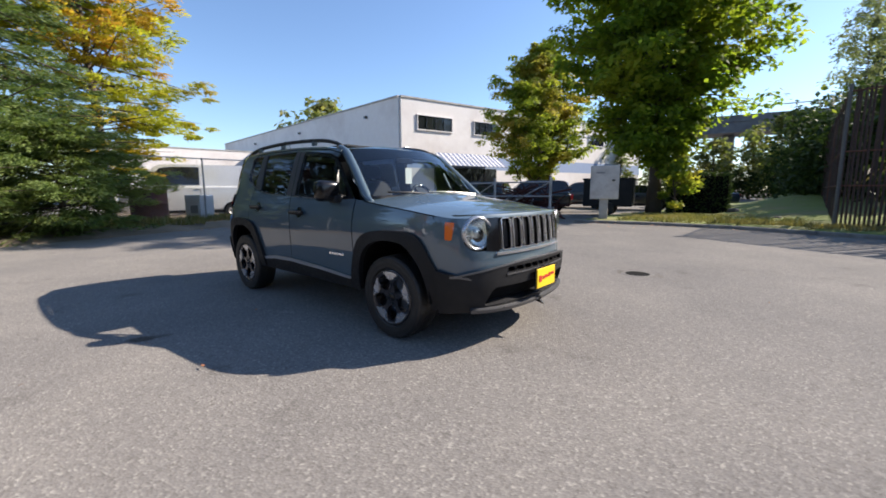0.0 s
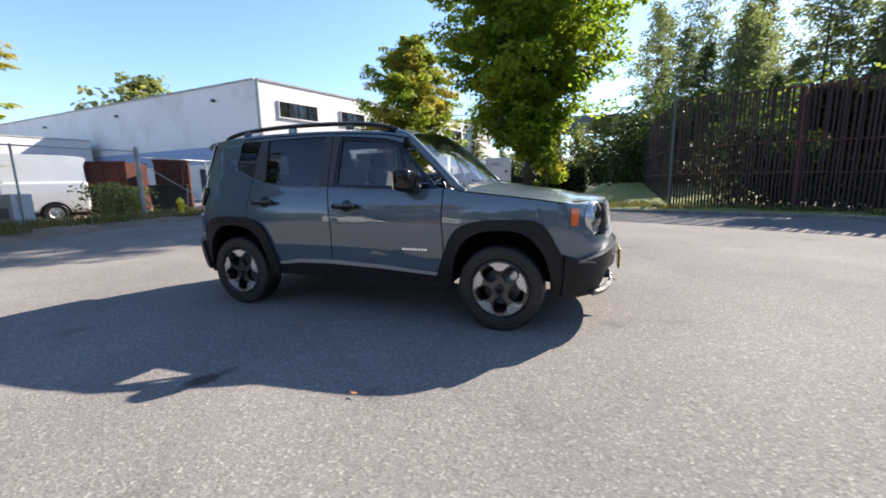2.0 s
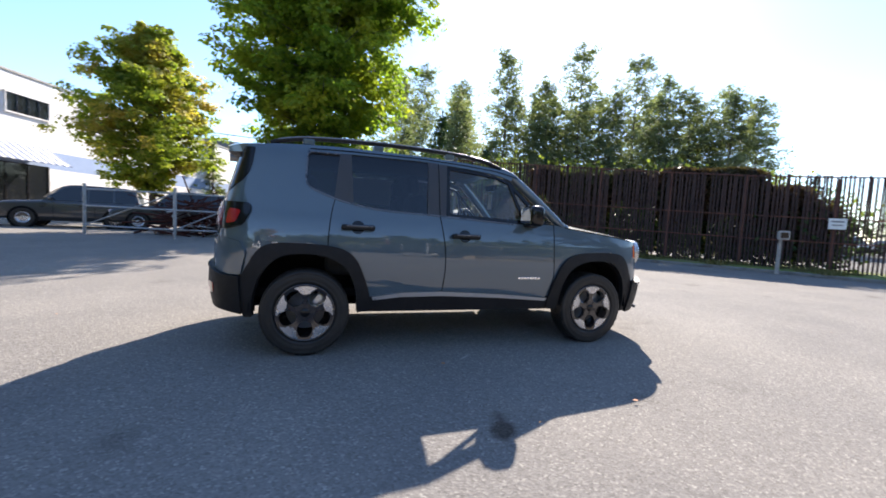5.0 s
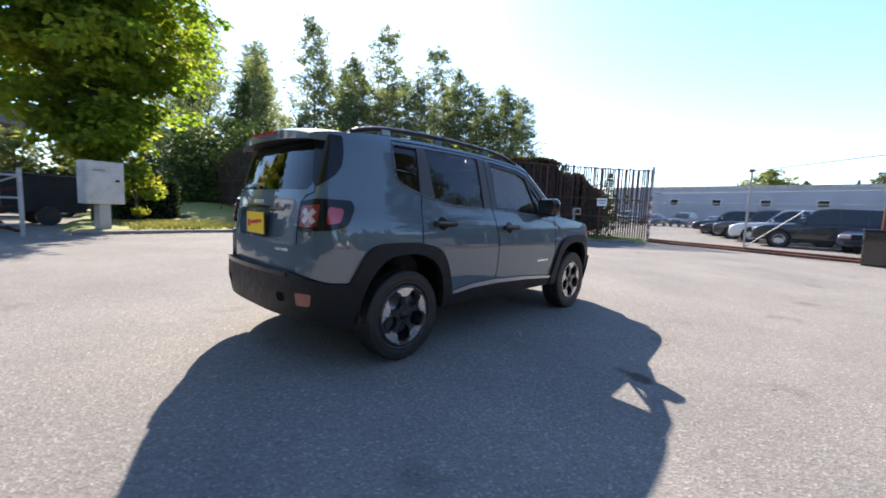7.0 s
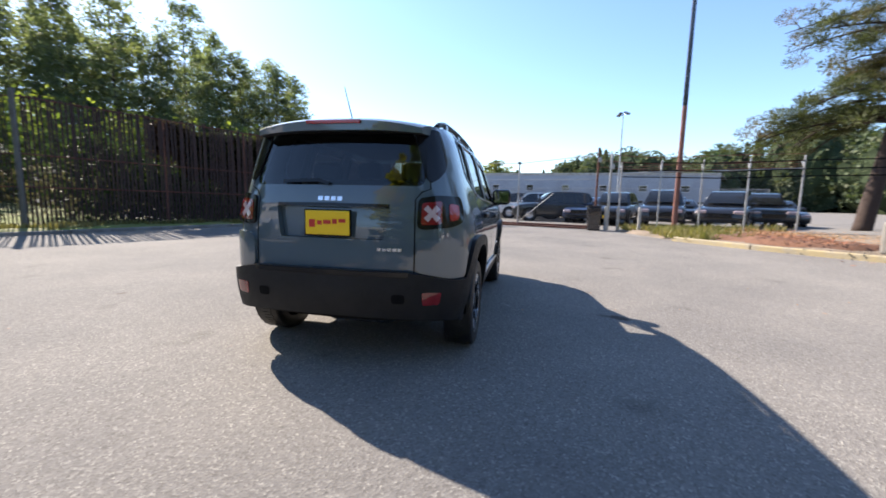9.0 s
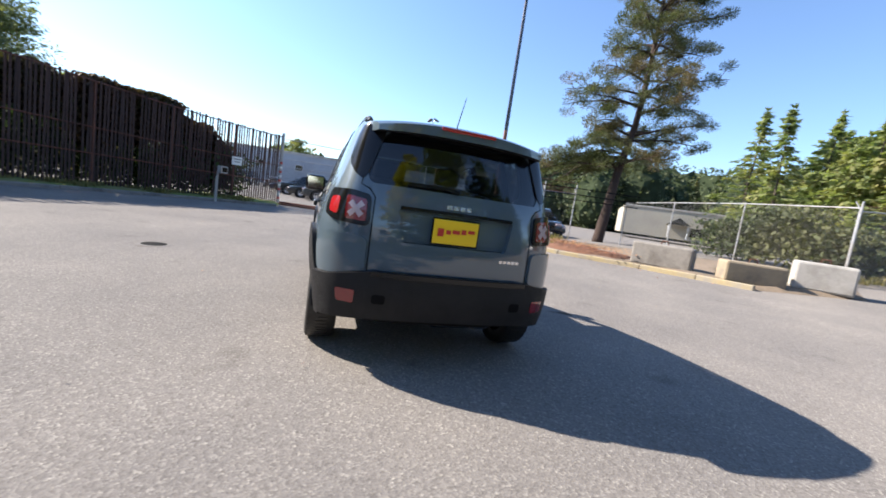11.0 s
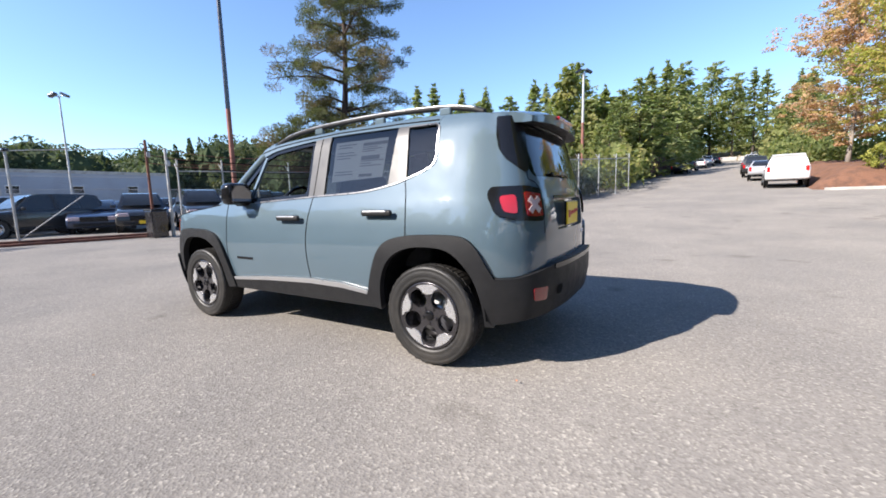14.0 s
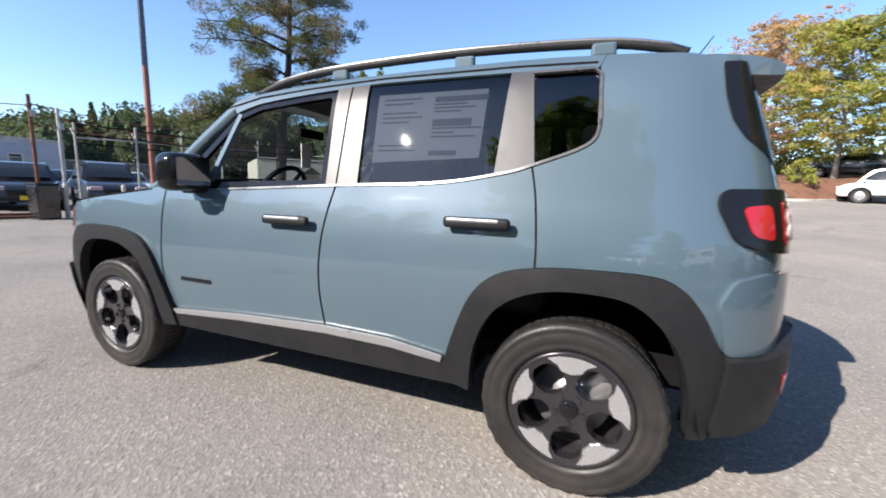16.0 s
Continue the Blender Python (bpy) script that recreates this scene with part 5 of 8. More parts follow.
# underbody and muffler
part("underbody", boxm((1.5, 1.56, 0.1), (0, 0, 0.37), 0.03), LINER, suv)
part("underbody", boxm((3.6, 1.0, 0.1), (0, 0, 0.366), 0.03), LINER, suv)
part("muffler", boxm((0.28, 0.5, 0.16), (-1.75, -0.15, 0.36), 0.06, segments=3), DARKALLOY, suv, "", True)
part("rear_axle", tube([(-1.285, -0.62, 0.33), (-1.285, 0.62, 0.33)], 0.05, 8), LINER, suv)

# cabin: floor, dashboard, steering wheel, seats
part("cabin_floor", boxm((2.7, 1.45, 0.06), (-0.4, 0, 0.47), 0.0), LINER, suv)
part("dashboard", boxm((0.34, 1.46, 0.3), (0.83, 0, 0.93), 0.09, segments=4), CLOTH, suv, "dark dashboard", True)
part("headlining", slab([(0.42, 0.6), (-1.7, 0.56), (-1.7, -0.56), (0.42, -0.6)], 1.585, 1.6), CLOTH, suv, "grey headlining")
wheel_bm = bmesh.new()
tilt = Matrix.Translation((0.5, 0.36, 1.06)) @ Matrix.Rotation(radians(62), 4, "Y")
ringpts = [tilt @ Vector((0.185 * math.cos(a), 0.185 * math.sin(a), 0)) for a in np.linspace(0, math.tau, 25)]
tube(ringpts, 0.016, 8, wheel_bm, cap=False)
for a in (90, 210, 330):
    tube([tilt @ Vector((0, 0, -0.01)), tilt @ Vector((0.18 * math.cos(radians(a)), 0.18 * math.sin(radians(a)), 0))], 0.014, 6, wheel_bm)
sw = part("steering_wheel", wheel_bm, GLOSSBLACK, suv, "black steering wheel", True)
part("wheel_hub", boxm((0.05, 0.13, 0.11), tuple(tilt @ Vector((0, 0, 0.0))), 0.02, Matrix.Rotation(radians(-28), 4, "Y")), SATIN, sw)
for y in (0.36, -0.36):
    st = part("front_seat", boxm((0.5, 0.5, 0.2), (-0.02, y, 0.66), 0.07, segments=3), CLOTH, suv, "dark cloth front seat", True)
    part("seat_back", boxm((0.16, 0.48, 0.62), (-0.3, y, 1.0), 0.07, Matrix.Rotation(radians(-14), 4, "Y"), 3), CLOTH, st, "", True)
    part("head_rest", boxm((0.1, 0.26, 0.17), (-0.4, y, 1.4), 0.045, Matrix.Rotation(radians(-10), 4, "Y"), 3), CLOTH, st, "", True)
    part("rest_post", tube([(-0.37, y + 0.06, 1.25), (-0.4, y + 0.06, 1.36)], 0.007, 6), CHROME, st)
    part("rest_post", tube([(-0.37, y - 0.06, 1.25), (-0.4, y - 0.06, 1.36)], 0.007, 6), CHROME, st)
rs = part("rear_bench", boxm((0.5, 1.25, 0.2), (-0.9, 0, 0.68), 0.07, segments=3), CLOTH, suv, "dark cloth rear bench", True)
part("bench_back", boxm((0.16, 1.25, 0.55), (-1.2, 0, 1.0), 0.06, Matrix.Rotation(radians(-14), 4, "Y"), 3), CLOTH, rs, "", True)
for y in (0.38, -0.38):
    part("head_rest", boxm((0.09, 0.25, 0.15), (-1.28, y, 1.33), 0.04, None, 3), CLOTH, rs, "", True)
part("rear_view_mirror", boxm((0.03, 0.24, 0.06), (0.56, 0, 1.47), 0.012), LINER, suv, "inside mirror")
# price sheet behind the rear left window and hang tag at the inside mirror
sheet = panel("window_sheet", [zone([(-0.40, 1.225), (-0.878, 1.245), (-0.885, 1.522), (-0.385, 1.522)])], PAPER, suv, off=-0.016, thick=0, label="printed price sheet behind the glass")
for z, h, x0, x1 in ((1.5, 0.022, -0.66, -0.89), (1.47, 0.006, -0.66, -0.8), (1.455, 0.006, -0.66, -0.84), (1.44, 0.006, -0.66, -0.78), (1.405, 0.03, -0.66, -0.83), (1.37, 0.006, -0.66, -0.87), (1.352, 0.006, -0.66, -0.76), (1.335, 0.006, -0.66, -0.85), (1.275, 0.02, -0.66, -0.78), (1.5, 0.006, -0.42, -0.6), (1.48, 0.006, -0.42, -0.56), (1.44, 0.006, -0.42, -0.58), (1.42, 0.006, -0.42, -0.61), (1.4, 0.006, -0.42, -0.55), (1.3, 0.006, -0.42, -0.59), (1.28, 0.006, -0.42, -0.6)):
    panel("print_bar", [zone([(x0, z), (x1, z), (x1, z - h), (x0, z - h)])], INK, sheet, off=-0.0145, thick=0)
part("hang_tag", boxm((0.004, 0.09, 0.16), (0.575, 0.045, 1.32), 0.0), PAPER, suv, "white hang tag")

# wheels
def make_wheel(x, side):
    w = part("wheel", lathe([(0.225, -0.085), (0.318, -0.1), (0.327, -0.082), (0.327, 0.08), (0.322, 0.096), (0.316, 0.101), (0.305, 0.107), (0.3015, 0.1045), (0.29, 0.1085), (0.262, 0.11), (0.248, 0.1045), (0.2445, 0.107), (0.232, 0.101), (0.222, 0.088), (0.222, 0.05)], 72), RUBBER, suv, "road wheel with black tyre", True)
    bm = bmesh.new()
    for k in range(64):
        a = math.tau * (k + 0.5) / 64
        turn = Matrix.Rotation(-a, 4, "Y")
        boxm((0.009, 0.05, 0.024), tuple(turn @ Vector((0.3225, 0.069 if k % 2 else 0.062, 0))), 0.0, turn, bm=bm)
        boxm((0.012, 0.07, 0.024), tuple(turn @ Vector((0.3245, -0.01 if k % 2 else 0.0, 0))), 0.0, turn, bm=bm)
    part("tread", bm, RUBBER, w, "rows of tread blocks")
    part("rim_lip", lathe([(0.2235, 0.09), (0.221, 0.1), (0.212, 0.101), (0.206, 0.097)], 60), DARKALLOY, w, "dark rim lip", True)
    part("rim_barrel", lathe([(0.222, 0.088), (0.218, 0.096), (0.207, 0.094), (0.2, 0.06), (0.19, -0.05), (0.1, -0.055), (0.001, -0.055)], 48), DARKALLOY, w, "", True)
    part("brake_caliper", boxm((0.1, 0.05, 0.12), (-0.1, -0.012, 0.075), 0.02, Matrix.Rotation(radians(-40), 4, "Y"), 3), SATIN, w, "bare metal brake caliper", True)
    part("brake_disc", lathe([(0.145, -0.03), (0.145, -0.01), (0.06, -0.01), (0.06, 0.02), (0.001, 0.02)], 32), SATIN, w, "", True)
    bm = bmesh.new()
    loops = [[(0.206 * math.cos(a), 0.206 * math.sin(a)) for a in np.linspace(0, math.tau, 61)[:-1]]]
    for k in range(5):
        a = math.tau * k / 5 + math.pi / 2 + math.pi / 5
        cs, sn = math.cos(a), math.sin(a)
        pocket = [(0.068, -0.012), (0.085, -0.043), (0.125, -0.058), (0.165, -0.05), (0.186, -0.03), (0.19, 0.0), (0.186, 0.03), (0.165, 0.05), (0.125, 0.058), (0.085, 0.043), (0.068, 0.012)]
        pocket = rounded(pocket, 0.01, 2)
        loops.append([(p * cs - q * sn, p * sn + q * cs) for p, q in pocket])
    for loop in loops:
        vs = [bm.verts.new((p, 0.098 - 0.016 * (1 - (p * p + q * q) / 0.0424), q)) for p, q in loop]
        for k in range(len(vs)):
            bm.edges.new((vs[k], vs[(k + 1) % len(vs)]))
    bmesh.ops.triangle_fill(bm, use_beauty=True, edges=bm.edges[:])
    ex = bmesh.ops.extrude_face_region(bm, geom=bm.faces[:])
    bmesh.ops.translate(bm, vec=(0, -0.04, 0), verts=[v for v in ex["geom"] if isinstance(v, bmesh.types.BMVert)])
    bmesh.ops.recalc_face_normals(bm, faces=bm.faces)
    part("spoke_face", bm, DARKALLOY, w, "dark five-spoke alloy face")
    for k in range(5):
        a = math.tau * k / 5 + math.pi / 2
        cs, sn = math.cos(a), math.sin(a)
        shape = [(0.205 * math.cos(b), 0.205 * math.sin(b)) for b in np.linspace(-0.42, 0.42, 9)] + [(0.17, 0.05), (0.148, 0.034), (0.14, 0.0), (0.148, -0.034), (0.17, -0.05)]
        part("spoke_end", slab([(p * cs - q * sn, p * sn + q * cs) for p, q in shape], 0.09, 0.1005, axis="Y"), ALLOY, w, "bright machined spoke end")
        b = a + math.pi / 5
        part("wheel_nut", tube([(0.052 * math.cos(b), 0.07, 0.052 * math.sin(b)), (0.052 * math.cos(b), 0.092, 0.052 * math.sin(b))], 0.0105, 6), DARKALLOY, w)
    part("hub_cap", lathe([(0.034, 0.07), (0.034, 0.088), (0.028, 0.093), (0.001, 0.095)], 24), GLOSSBLACK, w, "", True)
    w.matrix_basis = pose(x, side * 0.772, 0.335, 0, 0, 0 if side == 1 else 180)
    return w


for wx in (1.285, -1.285):
    for side in (1, -1):
        make_wheel(wx, side)


# ---- fences ----
SLAT = surf("brown_fence_slat", (0.028, 0.014, 0.012), (0.052, 0.025, 0.021), 6, 0.75, rand=0.25)


def wires(w, h, pitch=0.085, thick=0.0036):
    """Woven mesh of a w by h bay in the x-z plane, as crossing strips."""
    v, f = [], []
    for sgn in (1, -1):
        c = -h if sgn == 1 else 0.0
        while c < (w if sgn == 1 else w + h):
            x0, x1 = max(0, c), min(w, c + h) if sgn == 1 else min(w, c)
            if sgn == -1:
                x0 = max(0, c - h)
            if x1 > x0:
                z = (lambda x: x - c) if sgn == 1 else (lambda x: c - x)
                i = len(v)
                v += [(x0, 0, z(x0)), (x0, 0, z(x0) + thick), (x1, 0, z(x1) + thick), (x1, 0, z(x1))]
                f.append((i, i + 1, i + 2, i + 3))
            c += pitch
    return v, f


def chain_fence(name, label, line, height, post=0.03, rail=True, barbs=0, big=(), material=GALV, extra=0.0, base=0.0, mesh=None, thick=0.0036):
    """Posts, top rail and woven bays along a line; barbs: strands on leaning arms."""
    t = thing(name, label, "fence", kind="structure")
    pts = [Vector((x, y, ground_z(x, y) + base)) for x, y in line]
    for i, p in enumerate(pts):
        r = 0.075 if i in big else post
        top = height + extra + (0.12 if i in big else 0.03)
        part("post", tube([p - Vector((0, 0, 0.1)), p + Vector((0, 0, top)), p + Vector((0, 0, top + r * 0.5))], [r, r, r * 0.5], 10), material, t)
        if barbs:
            part("post_arm", tube([p + Vector((0, 0, height)), p + Vector((0.18, 0, height + 0.28))], 0.018, 6), material, t)
    for a, b in zip(pts, pts[1:]):
        d = b - a
        flat = math.hypot(d.x, d.y)
        v, f = wires(flat, height - 0.06, thick=thick)
        ux = Vector((d.x / flat, d.y / flat, d.z / flat))
        ob = pydata("woven_bay", [a + ux * x + Vector((0, 0, z + 0.04)) for x, _, z in v], f, mesh or WIRE, t, "woven wire mesh")
        if rail:
            part("top_rail", tube([a + Vector((0, 0, height)), b + Vector((0, 0, height))], 0.022, 8), material, t)
        for k in range(barbs):
            o = Vector((0.06 * (k + 1), 0, height + 0.09 * (k + 1)))
            part("barbed_wire", tube([a + o, a.lerp(b, 0.5) + o - Vector((0, 0, 0.03)), b + o], 0.009, 4), RUST, t)
    return t


def slat_fence(name, label, line, heights, pitch=0.1, gap_from=9e9):
    """Tall fence of upright slats: posts every few metres, each slat a piece of its own."""
    t = thing(name, label, "fence", kind="structure")
    mesh = None
    r = random.Random(7)
    pts = [Vector((x, y, 0.12)) for x, y in line]
    run = 0.0
    for (a, b), (h0, h1) in zip(zip(pts, pts[1:]), zip(heights, heights[1:])):
        d = b - a
        n = int(d.length / pitch)
        ang = math.atan2(d.y, d.x)
        for i in range(n):
            f = (i + 0.5) / n
            h = h0 + (h1 - h0) * f + r.uniform(-0.05, 0.03)
            if mesh is None:
                bm = boxm((0.058, 0.012, 1.0), (0, 0, 0.5))
                mesh = bpy.data.meshes.new("slat")
                bm.to_mesh(mesh)
                bm.free()
                mesh.materials.append(SLAT)
            if r.random() < 0.025:
                continue
            s = new("slat", mesh)
            s.parent = t
            p = a + d * f
            s.matrix_basis = Matrix.LocRotScale((p.x, p.y, p.z), Euler((r.uniform(-0.01, 0.01), r.uniform(-0.012, 0.012), ang)), (1, 1, h))
        for z in (0.3, 0.55, 0.98):
            part("rail", tube([a + Vector((0, 0, h0 * z)), b + Vector((0, 0, h1 * z))], 0.022, 6), RUST, t)
        part("post", tube([a, a + Vector((0, 0, h0 + (0.12 if run == 0.0 else -0.1)))], 0.045 if run == 0.0 else 0.03, 8), WIRE if run == 0.0 else RUST, t)
        run += d.length
    part("post", tube([pts[-1], pts[-1] + Vector((0, 0, heights[-1] + 0.1))], 0.05, 8), GALV, t)
    return t


slat_fence("slat_fence", "tall brown slatted fence with ivy behind it", FENCE_N, [3.75, 3.6, 3.45, 3.3, 3.15, 3.05, 3.0])
slat_fence("slat_fence_side", "tall brown slatted fence running off beside the grass", [(4.6, 13.15), (4.65, 18), (4.7, 23), (4.75, 29), (4.8, 38)], [3.75, 3.7, 3.65, 3.6, 3.5], 0.16)
chain_fence("fence_west", "galvanised chain-link fence with a top rail", [(-12.6, -9.5), (-12.9, -6.2), (-13.2, -3.0), (-13.4, 0.0), (-13.4, 2.8), (-13.1, 5.95)], 2.25, big=(5,), base=0.2)
chain_fence("fence_west_gate", "galvanised pipe gate bays with diagonal braces", [(-13.1, 6.0), (-13.45, 8.9), (-12.8, 11.6)], 2.1, base=0.15)
chain_fence("fence_east", "galvanised chain-link fence with barbed wire strands", [(13.4, -5.0), (12.75, -6.3), (12.6, -7.7), (12.5, -9.2), (12.3, -10.8)], 2.35, barbs=3, extra=0.4)
cables = thing("fence_cables", "three slack dark cables strung along the lot fence", "cable")
for z in (2.75, 2.45, 2.2):
    part("cable", tube(smooth_line([(13.4, -5.0, z), (12.65, -6.9, z - 0.05), (12.55, -8.6, z - 0.06), (12.3, -10.8, z + 0.02), (12.2, -14.5, z + 0.1)], 4), 0.022, 6), LINER, cables)
chain_fence("fence_lot_back", "long chain-link fence behind the parked cars", [(36, -22), (38, -14), (40, -6), (42, 2), (44, 10), (46, 18)], 2.6, mesh=BRIGHTWIRE, thick=0.012)
chain_fence("fence_south_side", "chain-link fence turning off towards the street", [(14.0, -15.4), (10.5, -15.0), (7.0, -14.7), (3.35, -14.35)], 2.35)
chain_fence("fence_south", "chain-link fence with overgrown shrubs behind", [(3.3, -14.3), (2.7, -17.0), (2.1, -19.6), (1.5, -22.2), (0.9, -24.8), (0.4, -27.2)], 2.25, barbs=2, extra=0.25, mesh=BRIGHTWIRE, thick=0.008)

# sliding gate of the car lot
gate = thing("sliding_gate", "closed chain-link sliding gate on a ground rail", "gate")
g0, g1 = Vector((15.6, 2.6, 0)), Vector((13.55, -4.05, 0))
gu = (g1 - g0).normalized()
gl = (g1 - g0).length
v, f = wires(gl, 1.95)
pydata("woven_bay", [g0 + gu * x + Vector((0, 0, z + 0.15)) for x, _, z in v], f, WIRE, gate, "woven wire mesh")
part("bottom_rail", tube([g0 + Vector((0, 0, 0.12)), g1 + Vector((0, 0, 0.12))], 0.04, 8), RUST, gate)
part("top_wire", tube([g0 + Vector((0, 0, 3.0)), g0.lerp(g1, 0.5) + Vector((0, 0, 2.82)), g1 + Vector((0, 0, 3.1))], 0.016, 6), GALV, gate)
part("mid_wire", tube([g0 + Vector((0, 0, 2.1)), g1 + Vector((0, 0, 2.1))], 0.014, 6), GALV, gate)
gm = g0.lerp(g1, 0.52)
part("mid_post", tube([gm, gm + Vector((0, 0, 2.85))], 0.035, 8), GALV, gate)
part("post_cap", boxm((0.16, 0.16, 0.1), tuple(gm + Vector((0, 0, 2.85))), 0.02), DARKALLOY, gate)
part("brace", tube([gm + Vector((0, 0, 0.15)), gm + gu * 1.6 + Vector((0, 0, 1.5))], 0.015, 6), GALV, gate)
rail = thing("gate_rail", "raised rusty gate track set on the asphalt", "rail", kind="structure")
part("track", boxm((gl + 0.4, 0.22, 0.09), tuple(g0.lerp(g1, 0.5) + Vector((-0.1, 0, 0.04))), 0.02, Matrix.Rotation(math.atan2(gu.y, gu.x), 4, "Z")), RUST, rail)
for px, py, hh, lab in ((13.55, -4.1, 3.4, "rusty"), (13.2, -4.55, 3.1, "galvanised")):
    gp = thing("gate_post", f"tall {lab} gate post with rollers", "post", (px, py, 0))
    part("shaft", tube([(0, 0, -0.1), (0, 0, hh)], 0.045, 10), RUST if lab == "rusty" else GALV, gp)
    part("roller_box", boxm((0.12, 0.14, 0.2), (0.0, -0.05, hh - 0.5), 0.03), GALV, gp)
sp = thing("striped_post", "gate post wrapped in red and white tape", "post", (15.7, 2.7, 0))
part("shaft", tube([(0, 0, -0.1), (0, 0, 3.25)], 0.06, 10), GALV, sp)
REDTAPE = surf("red_tape", (0.45, 0.05, 0.04), (0.55, 0.08, 0.06), 9, 0.5)
for k in range(9):
    part("tape_band", tube([(0, 0, 0.25 + 0.2 * k), (0, 0, 0.35 + 0.2 * k)], 0.066, 10), REDTAPE if k % 2 == 0 else PAPER, sp)
for x, y in ((12.9, -4.4), (13.0, -4.9), (12.2, -5.5)):
    bo = thing("bollard", "short pale steel bollard by the gate", "bollard", (x, y, 0))
    part("shaft", tube([(0, 0, -0.1), (0, 0, 0.95), (0, 0, 1.0)], [0.06, 0.06, 0.03], 10), CONCRETE, bo)
bin_ = thing("gate_motor", "dark gate motor cabinet at the gate post", "cabinet", (13.0, -3.95, 0))
part("cabinet", boxm((0.5, 0.5, 0.95), (0, 0, 0.475), 0.04), DARKALLOY, bin_)
part("cabinet_lid", boxm((0.54, 0.54, 0.06), (0, 0, 0.97), 0.02), PLASTIC, bin_)

fw = thing("barbed_strands", "three dark barbed wire strands above the lot fence", "wire", kind="structure")
for k in range(3):
    part("strand", tube(smooth_line([(13.55, -4.1, 3.15 - 0.27 * k), (13.0, -6.3, 2.93 - 0.25 * k), (12.6, -8.4, 2.97 - 0.25 * k), (12.3, -10.8, 3.0 - 0.25 * k)], 5), 0.013, 5), RUST, fw)
# card reader and small sign before the slatted fence
cr = thing("card_reader", "pale card reader on a bent post", "reader", (12.2, 4.5, 0), 225)
part("bent_post", tube([(0, 0, 0), (0, 0, 0.9), (0.06, 0, 1.1), (0.25, 0, 1.16)], 0.05, 8), CONCRETE, cr)
part("reader_head", boxm((0.24, 0.26, 0.26), (0.3, 0, 1.2), 0.02), CONCRETE, cr)
part("reader_face", boxm((0.01, 0.18, 0.16), (0.425, 0, 1.2), 0.0), GLOSSBLACK, cr)
sg = thing("fence_sign", "small white sign board on the slatted fence", "sign", (14.35, 4.3, 1.55), 218)
part("board", boxm((0.02, 0.42, 0.34), (0.05, 0, 0.1), 0.006), PAPER, sg)
part("print_bar", boxm((0.004, 0.3, 0.05), (0.064, 0, 0.17), 0.0), INK, sg)
part("print_bar", boxm((0.004, 0.24, 0.04), (0.064, 0, 0.06), 0.0), INK, sg)

# utility board on a pedestal
ub = thing("utility_box", "pale grey metal utility cabinet on a concrete pedestal", "cabinet", (-1.67, 12.35, 0.1), 20)
CREAM = surf("cream_metal", (0.5, 0.48, 0.44), (0.6, 0.58, 0.53), 5, 0.5, dirt=(0.4, 0.37, 0.33), dirt_scale=2)
part("cabinet", boxm((0.98, 0.42, 1.22), (0, 0, 1.35), 0.02), CREAM, ub)
part("cabinet_door", boxm((0.9, 0.012, 1.12), (0, -0.216, 1.35), 0.004), CREAM, ub)
part("pedestal", boxm((0.3, 0.3, 0.86), (0, 0, 0.38), 0.02), CONCRETE, ub)
part("lock", boxm((0.1, 0.03, 0.06), (0.3, -0.23, 1.42), 0.005), DARKALLOY, ub)
part("label_bar", boxm((0.3, 0.004, 0.06), (-0.15, -0.225, 1.7), 0.0), INK, ub)

# tall lamp pole by the lot, far floodlight masts
POLE = surf("red_brown_pole", (0.19, 0.075, 0.055), (0.27, 0.12, 0.09), 8, 0.7, 0.2, dirt=(0.13, 0.07, 0.06), dirt_scale=1.5)


def mast(label, x, y, height, radius, heads, mat_low, mat_high, split):
    z = ground_z(x, y)
    m = thing("light_mast", label, "light mast", (x, y, z))
    part("lower_shaft", tube([(0, 0, -0.1), (0, 0, split)], [radius, radius * 0.9], 10), mat_low, m)
    part("upper_shaft", tube([(0, 0, split), (0, 0, height)], [radius * 0.9, radius * 0.55], 10), mat_high, m)
    part("foot_plate", boxm((radius * 5, radius * 5, 0.06), (0, 0, 0.06), 0.01), mat_low, m)
    for k in range(heads):
        a = math.tau * k / max(heads, 1) + 0.6
        part("flood_head", boxm((0.62, 0.4, 0.22), (0.5 * math.cos(a), 0.5 * math.sin(a), height + 0.05), 0.05, Matrix.Rotation(a, 4, "Z") @ Matrix.Rotation(0.5, 4, "Y")), DARKALLOY, m)
        part("head_arm", tube([(0, 0, height - 0.1), (0.45 * math.cos(a), 0.45 * math.sin(a), height)], 0.03, 6), DARKALLOY, m)


mast("tall pole, red-brown below and dark above", 13.26, -7.09, 14.5, 0.1, 2, POLE, DARKALLOY, 4.9)
mast("slender grey floodlight mast behind the lot", 43.9, -11.2, 10.8, 0.1, 2, GALV, GALV, 4)
mast("wooden floodlight pole over the trees", 5.7, -38.2, 10.7, 0.15, 2, POLE, GALV, 6.0)
mast("plain wooden pole beside the road", 3.4, -52, 9, 0.13, 0, POLE, POLE, 4)

